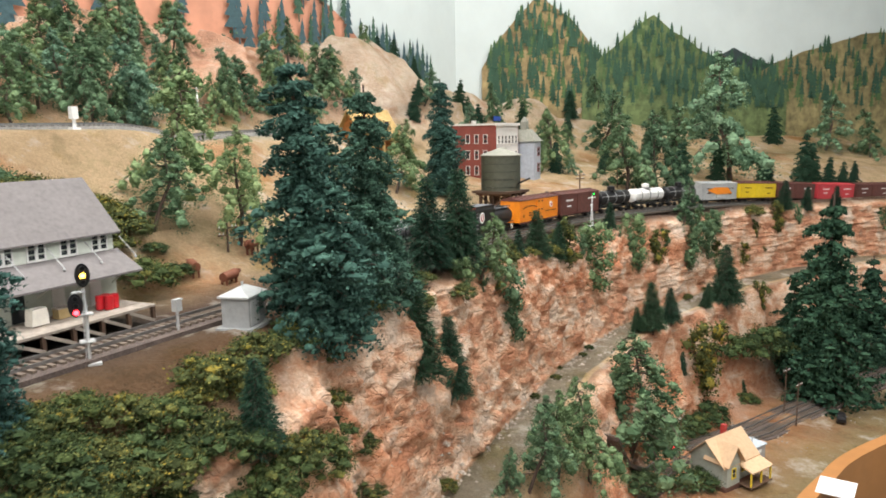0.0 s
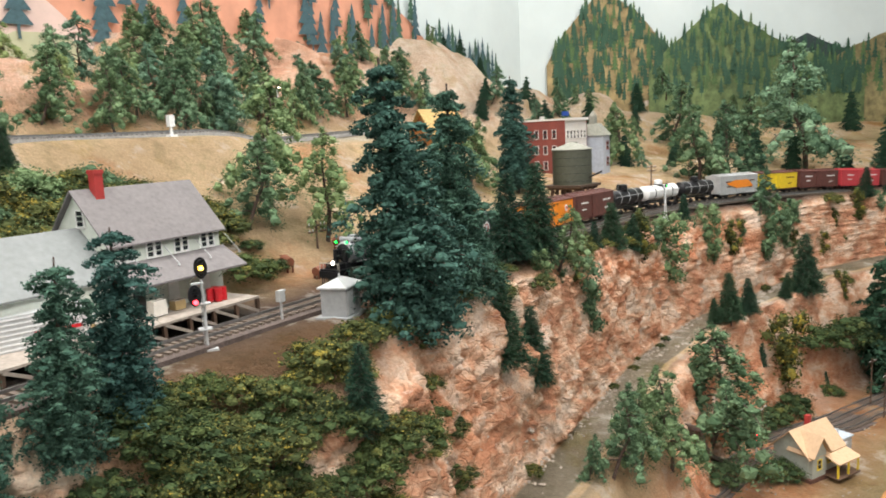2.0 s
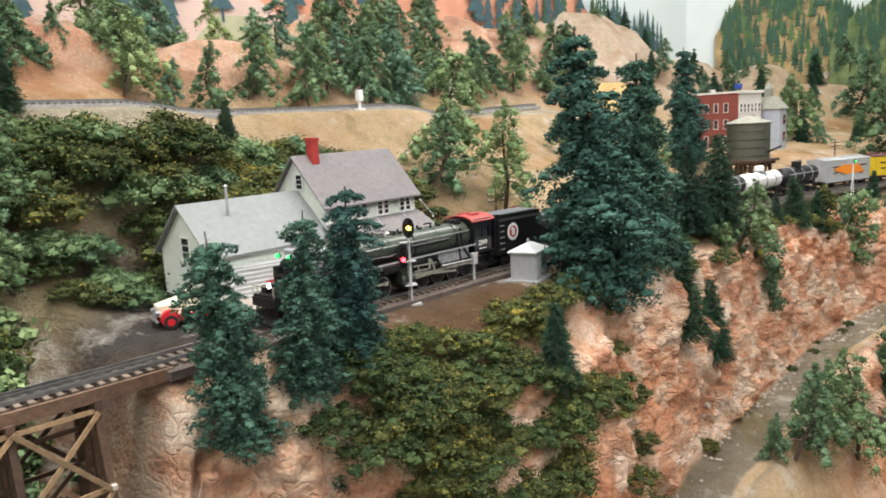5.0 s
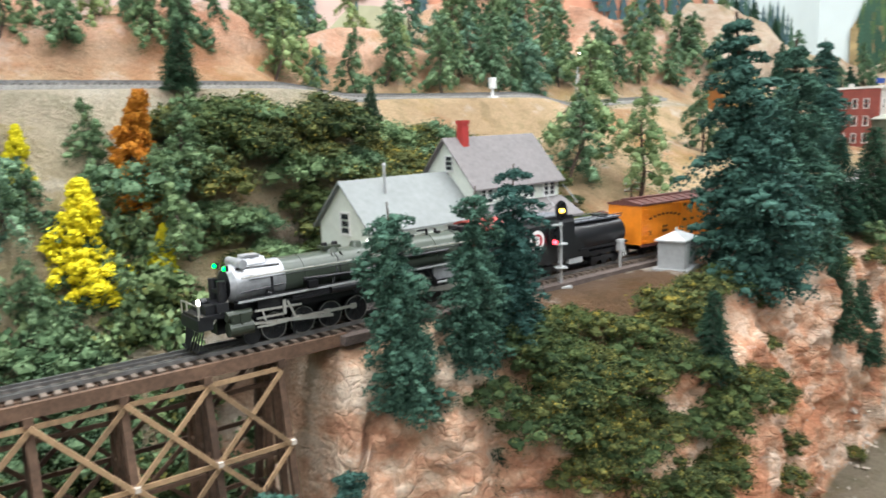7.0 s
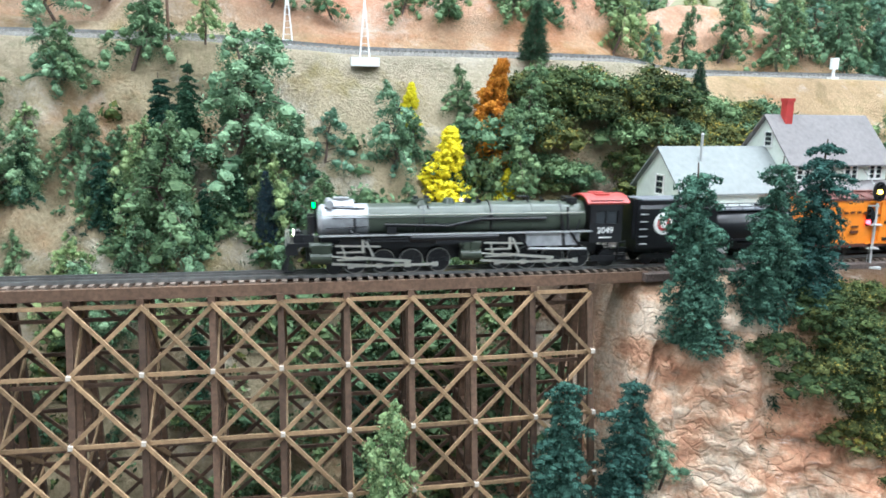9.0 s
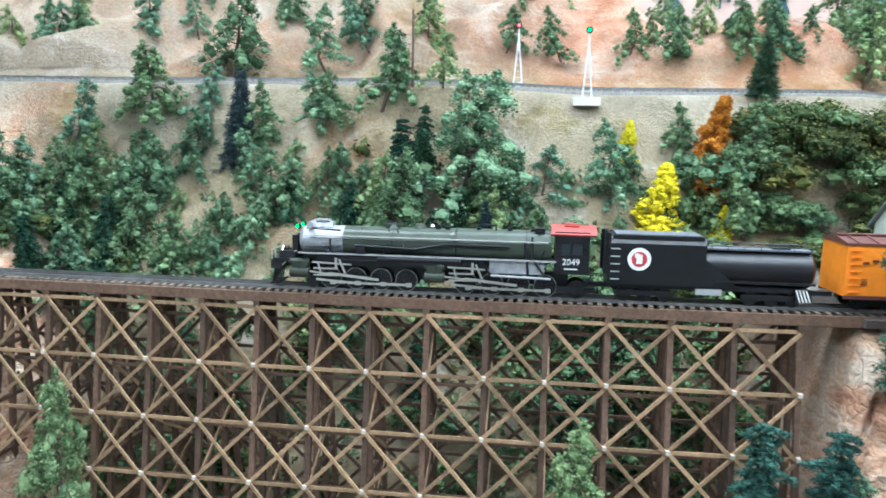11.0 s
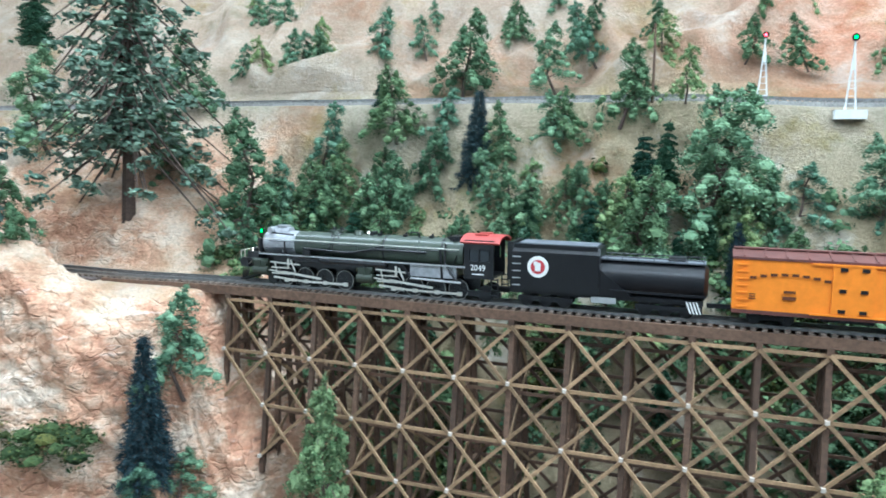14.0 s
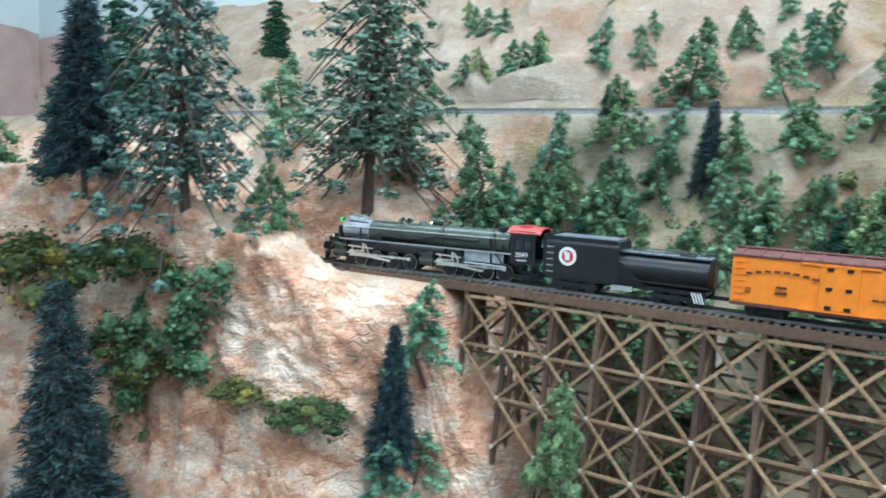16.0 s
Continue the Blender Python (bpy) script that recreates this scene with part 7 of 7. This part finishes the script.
def log_cabin():
    s, d = 2.68, -.40
    t = on_spot("log_cabin", s, d, ground_at(s, d) - .002, "log lodge with steep tan roof and open porch", "cabin", -6)
    gable_block(t, -.045, .045, .034, 0, .036, .082, LOGDARK, LOGWOOD, .010, .003)
    part("porch_roof", Solid().prism([(-.034, .040), (-.034, .044), (-.062, .030), (-.062, .027)], -.045, .045), LOGWOOD, t)
    for x in (-.042, -.014, .014, .042):
        part("porch_post", Solid().box(x, -.058, .014, .004, .004, .030), LOGWOOD, t)
    part("dormer", Solid().prism([(-.034, .050), (-.010, .050), (-.010, .072), (-.034, .062)], .006, .030), LOGWOOD, t)
    part("dormer_window", Solid().box(.018, -.0345, .056, .010, .001, .010), GLASSY, t)
    for k in range(6):
        part("log", Solid().tube((-.047, -.0345, .004 + k * .006), (.047, -.0345, .004 + k * .006), .0032, n=8), LOGDARK, t)


log_cabin()


# ---- lower yard ----
def cottage():
    s, d = 2.670, .300
    t = on_spot("cottage", s, d, ground_at(s, d), "grey-green cottage with tan roof, yellow trim and porch", "house", -20)
    part("foundation", Solid().box(0, 0, .003, .088, .070, .008), paint("cottage_base", (.13, .06, .04), .8), t)
    gable_block(t, -.040, .040, .028, .006, .042, .070, COTTAGE, COTTAGEROOF, .006, .002)
    cross = part("front_gable", Solid().add([(-.038, -.034, .006), (-.006, -.034, .006), (-.006, -.034, .044), (-.022, -.034, .066), (-.038, -.034, .044), (-.038, -.005, .006), (-.006, -.005, .006), (-.006, -.005, .044), (-.022, -.005, .066), (-.038, -.005, .044)], [(0, 1, 2, 3, 4), (9, 8, 7, 6, 5), (0, 4, 9, 5), (1, 6, 7, 2), (2, 7, 8, 3), (4, 3, 8, 9)]), COTTAGE, t)
    for sg in (-1, 1):
        part("gable_roof", Solid().add([(-.022, -.040, .0675), (-.022 + sg * .021, -.040, .0400), (-.022 + sg * .021, .004, .0400), (-.022, .004, .0675), (-.022, -.040, .0695), (-.022 + sg * .022, -.040, .0415), (-.022 + sg * .022, .004, .0415), (-.022, .004, .0695)], [(0, 1, 2, 3), (7, 6, 5, 4), (0, 4, 5, 1), (1, 5, 6, 2), (2, 6, 7, 3), (3, 7, 4, 0)]), COTTAGEROOF, t)
    part("porch_roof", Solid().prism([(-.028, .036), (-.028, .038), (-.056, .029), (-.056, .027)], -.008, .046), COTTAGEROOF, t)
    for x in (-.006, .020, .044):
        part("porch_post", Solid().box(x, -.053, .016, .0022, .0022, .024), TRIMYELLOW, t)
    part("porch_floor", Solid().box(.019, -.042, .0055, .054, .028, .002), WOOD, t)
    part("chimney", Solid().box(.006, .004, .074, .007, .007, .018), BRICKRED, t)
    for x, y, f in ((-.022, -.0346, "y"), (.012, -.0286, "y"), (.032, -.0286, "y")):
        pane_window(t, x, y, .026, .008, .014, 1, 2, TRIMYELLOW, f)
    for y in (-.012, .012):
        part("window", Solid().box(.0405, y, .026, .001, .009, .015), TRIMYELLOW, t)
        part("pane", Solid().box(.0412, y, .026, .001, .006, .011), GLASSY, t)
    for sg in (-1, 1):
        part("corner_board", Solid().box(.0402, sg * .0278, .024, .002, .002, .036), TRIMYELLOW, t)


cottage()


def yard_shed():
    t = on_spot("yard_shed", 2.80, .315, ground_at(2.80, .315), "small grey hut with pale blue flat roof", "shed", -14)
    part("wall", Solid().box(0, 0, .012, .040, .028, .024), CONCRETE, t)
    part("roof", Solid().box(0, 0, .0252, .044, .032, .0026), paint("pale_blue_roof", (.55, .62, .68), .5), t)
    part("vent", Solid().tube((.004, 0, .026), (.004, 0, .036), .0014, n=8).box(-.008, 0, .028, .006, .005, .004), SILVERPAINT, t)
    for x in (-.010, .004):
        part("window", Solid().box(x, -.0144, .016, .008, .001, .005), MASTWHITE, t)


yard_shed()
s_y = np.arange(2.45, 4.4, .01)
for off, lab in ((.0, "grey yard track nearest the lower cliff"), (.036, "second grey yard track")):
    dy = np.interp(s_y, [2.45, 2.66, 2.94, 3.165, 4.4], [.175, .195, .262, .285, .33]) + off
    track(lab, s_y, dy, np.array([ground_at(a, b) for a, b in zip(s_y, dy)]) + .005)
pole(2.67, .235, .085, 1, "thin dark pole at the yard")
pole(3.02, .325, .085, 1, "leaning brown pole beside the yard track")
pole(3.07, .285, .09, 1, "brown wooden pole beside the yard track")
yard_signal = on_spot("railway_signal", 2.635, .235, ground_at(2.635, .235), "two-headed yard signal lit red", "signal", 8)
ladder_mast(yard_signal, .046)
signal_head(yard_signal, -.002, 0, .053, REDLAMP, 2)
signal_head(yard_signal, -.002, 0, .036, REDLAMP, 0)
car = on_spot("old_car", 3.12, .37, ground_at(3.12, .37), "tiny dark old motor car parked on dry grass", "car", 20)
part("body", Solid().box(0, 0, .006, .036, .014, .006).box(.004, 0, .0115, .016, .0125, .006, taper=.8), BLACK, car)
for x in (-.011, .011):
    for y in (-.0070, .0070):
        part("wheel", Solid().tube((x, y - .0008, .0036), (x, y + .0008, .0036), .0036, n=12), RUBBER, car)
sf = np.arange(1.9, 4.4, .02)
df = np.array([section(a)[-1][0] for a in sf])
zf = np.array([section(a)[-1][1] for a in sf])
tagged(ribbon("fascia", sf, df + .012, zf - .14, .022, .148, FASCIA), "brown hardboard fascia along the layout's edge", "fascia board", kind="structure")
card = on_spot("card", 2.745, df[np.searchsorted(sf, 2.745)] + .030, zf[0] - .02, "blank white card clipped to the fascia", "card", 4)
card.location.z = float(np.interp(2.745, sf, zf)) + .0095
part("sheet", Solid().box(0, -.004, 0, .06, .05, .0012), PAPER, card)


# ---- painted backdrop ----
HILLORANGE = paint("painted_orange_mountain", (.64, .30, .19), .8, wear=.22, scale=14)
HILLPALE = paint("painted_pale_hills", (.62, .46, .40), .8, wear=.2, scale=12)
HILLGREEN = paint("painted_green_hill", (.38, .28, .13), .8, wear=.55, scale=40)
HILLMOSS = paint("painted_moss_green_hill", (.16, .22, .085), .8, wear=.55, scale=40)
HILLOLIVE = paint("painted_olive_hill", (.30, .25, .115), .8, wear=.55, scale=40)
HILLFAR = paint("painted_far_wooded_hill", (.045, .07, .07), .8, wear=.3, scale=60)
TREEPAINT = paint("painted_tree_green", (.042, .105, .062), .85, wear=.3)
TREELIGHT = paint("painted_tree_light_green", (.095, .165, .06), .85, wear=.3)
TREEBLUE = paint("painted_tree_blue", (.05, .105, .12), .85, wear=.3)


def on_wall(a, b, u, z, proud):
    a, b = Vector((*a, 0)), Vector((*b, 0))
    w = (b - a).normalized()
    n = Vector((w.y, -w.x, 0))
    p = a + w * u + n * proud
    return (p.x, p.y, z)


def painted_hill(a, b, outline, proud, material, label, rough=.012):
    """A painted ridge: a thin board whose top follows the outline (u, z)."""
    us = np.arange(outline[0][0], outline[-1][0], .012)
    zs = np.interp(us, [o[0] for o in outline], [o[1] for o in outline])
    zs = zs + np.array([noise.noise((u * 14, proud * 900, 0)) for u in us]) * rough
    v = [on_wall(a, b, u, z, p) for p in (proud, proud - .002) for u, z in zip(us, zs)] + [on_wall(a, b, u, -.2, p) for p in (proud, proud - .002) for u in us]
    n = len(us)
    f = [(i, i + 1, 2 * n + i + 1, 2 * n + i) for i in range(n - 1)] + [(i, n + i, n + i + 1, i + 1) for i in range(n - 1)]
    return tagged(part("painted_ridge", Solid().add(v, f), material), label, "painted backdrop", kind="structure"), us, zs


def tree_shape(sol, a, b, u, z, h, proud, rng):
    w = h * rng.uniform(.13, .20)
    tiers = 5
    pts, faces = [], []
    for k in range(tiers):
        y0, y1 = h * (.12 + .88 * k / tiers), h * (.12 + .88 * min(1, (k + 1.5) / tiers))
        ww = w * (1 - k / tiers) + .002
        o = rng.uniform(-.1, .1) * ww
        i = len(pts)
        e = proud + .0003 * k
        pts += [on_wall(a, b, u - ww + o, z + y0, e), on_wall(a, b, u + ww + o, z + y0 + rng.uniform(-.1, .1) * ww, e), on_wall(a, b, u + o * .4, z + y1, e)]
        faces.append((i, i + 1, i + 2))
    i = len(pts)
    pts += [on_wall(a, b, u - h * .02, z - .005, proud), on_wall(a, b, u + h * .02, z - .005, proud), on_wall(a, b, u + h * .02, z + h * .16, proud), on_wall(a, b, u - h * .02, z + h * .16, proud)]
    faces.append((i, i + 1, i + 2, i + 3))
    sol.add(pts, faces)


def painted_trees(a, b, us, zs, count, low, size, proud, material, label, seed):
    rng = random.Random(seed)
    sol = Solid()
    for _ in range(count):
        u = rng.uniform(us[0] + .02, us[-1] - .02)
        top = float(np.interp(u, us, zs))
        z = low + (top - low) * rng.uniform(0, 1) ** .8 - size * .35
        tree_shape(sol, a, b, u, z, size * rng.uniform(.7, 1.35) * (1.15 - .3 * (z - low) / max(.05, top - low)), proud, rng)
    tagged(part("painted_trees", sol, material), label, "painted trees", kind="stuff")


_, us, zs = painted_hill(A, Bp, [(0.0, .42), (.5, .44), (1.0, .40), (1.6, .40), (2.2, .52), (2.6, .62), (3.2, .66), (3.75, .56), (3.87, .51), (3.96, .46), (4.04, .415), (4.2, .36), (4.42, .33)], .004, HILLORANGE, "orange mountain painted on the backdrop wall")
painted_hill(A, Bp, [(0.0, .46), (.6, .50), (1.2, .47), (1.7, .46), (2.2, .52), (2.6, .55), (2.85, .50), (3.02, .42), (3.12, .34), (3.18, .27)], .008, HILLPALE, "pale purple-brown hills painted on the backdrop wall")
painted_hill(D, A, [(4.6, .40), (5.3, .46), (6.0, .52), (6.7, .48)], .008, HILLPALE, "pale hills painted on the neighbouring wall")
HILLSAGE = paint("painted_sage_slope", (.42, .42, .27), .8, wear=.2, scale=14)
painted_hill(A, Bp, [(2.86, .28), (2.95, .38), (3.02, .375), (3.1, .345), (3.2, .315), (3.26, .28)], .0095, HILLSAGE, "sage green slope painted on the backdrop wall")
painted_trees(A, Bp, us[180:], zs[180:], 90, .32, .105, .012, TREEBLUE, "blue-green trees painted on the orange mountain", 3)
painted_trees(A, Bp, us[300:366], zs[300:366] + .03, 40, .34, .085, .012, TREEPAINT, "dark trees painted along the ridge", 4)
_, us, zs = painted_hill(Bp, Cc, [(0.812, 0.4), (0.892, 0.43), (0.992, 0.478), (1.102, 0.438), (1.262, 0.38)], .003, HILLFAR, "dark wooded far hill painted on the backdrop")
painted_trees(Bp, Cc, us, zs, 150, .36, .022, .006, TREEPAINT, "tiny dark painted trees on the far hill", 5)
_, us, zs = painted_hill(Bp, Cc, [(1.062, 0.38), (1.112, 0.41), (1.302, 0.475), (1.502, 0.525), (1.862, 0.56), (2.462, 0.6), (3.062, 0.55)], .008, HILLOLIVE, "olive hills painted on the backdrop wall")
painted_trees(Bp, Cc, us, zs, 250, .28, .06, .011, TREEPAINT, "dark firs painted on the olive hills", 6)
painted_trees(Bp, Cc, us, zs, 150, .28, .06, 0.0095, TREELIGHT, "light green firs on the olive hills", 26)
_, us, zs = painted_hill(Bp, Cc, [(0.082, 0.4), (0.122, 0.466), (0.192, 0.556), (0.276, 0.626), (0.382, 0.561), (0.502, 0.436), (0.582, 0.36)], .012, HILLGREEN, "steep green and tan peak painted on the backdrop")
painted_trees(Bp, Cc, us, zs, 190, .28, .05, .015, TREEPAINT, "dark firs painted on the steep peak", 7)
painted_trees(Bp, Cc, us, zs, 130, .28, .05, 0.0135, TREELIGHT, "light green firs on the steep peak", 27)
_, us, zs = painted_hill(Bp, Cc, [(0.422, 0.36), (0.492, 0.446), (0.562, 0.496), (0.672, 0.576), (0.762, 0.526), (0.892, 0.446), (1.062, 0.386), (1.212, 0.33)], .017, HILLMOSS, "green peak painted on the backdrop wall")
painted_trees(Bp, Cc, us, zs, 230, .28, .048, .020, TREEPAINT, "dark firs painted on the green peak", 8)
painted_trees(Bp, Cc, us, zs, 150, .28, .048, 0.0185, TREELIGHT, "light green firs on the green peak", 28)


# ---- movement ----
# seconds and the place of the engine's nose along the main line
NOSE = [(0.0, 2.165), (2.0, 1.948), (3.5, 1.796), (6.5, 1.545), (8.0, 1.423), (9.5, 1.302), (10.0, 1.262), (12.5, 1.058), (13.0, 1.016), (15.0, .843), (16.0, .756)]


def nose_at(t):
    ts, ps = np.array([r[0] for r in NOSE]), np.array([r[1] for r in NOSE])
    m = np.gradient(ps, ts)
    k = int(np.clip(np.searchsorted(ts, t) - 1, 0, len(ts) - 2))
    h = ts[k + 1] - ts[k]
    u = (t - ts[k]) / h
    return ((2 * u ** 3 - 3 * u * u + 1) * ps[k] + (u ** 3 - 2 * u * u + u) * h * m[k] + (-2 * u ** 3 + 3 * u * u) * ps[k + 1] + (u ** 3 - u * u) * h * m[k + 1])


def on_track(nose, axles, origin):
    a, b = (Vector(along(nose + q, CENTRE)) for q in axles)
    x = (a - b).normalized()
    y = Vector((0, 0, 1)).cross(x).normalized()
    m = Matrix((x, y, x.cross(y))).transposed().to_4x4()
    m.translation = a + x * (axles[0] - origin)
    return m


def motions():
    times = [0.5 * k for k in range(33)]
    for ob, front, axles in TRAIN:
        origin = ob["half_length"] if "half_length" in ob else 0.0
        walk(ob, [(t, on_track(nose_at(t) + front, axles, origin)) for t in times])
    fine = [k / 7.5 for k in range(121)]
    for w in DRIVERS:
        x, r = w.location.x, w.location.z
        walk(w, [(t, Matrix.Translation((x, 0, r)) @ Matrix.Rotation((nose_at(0) - nose_at(t)) / r, 4, "Y")) for t in fine])
    for rod, x, y in RODS:
        rows = []
        for t in fine:
            a = (nose_at(0) - nose_at(t)) / .0080
            rows.append((t, Matrix.Translation((x + .0036 * math.sin(a), y, .0080 + .0036 * math.cos(a)))))
        walk(rod, rows)


motions()
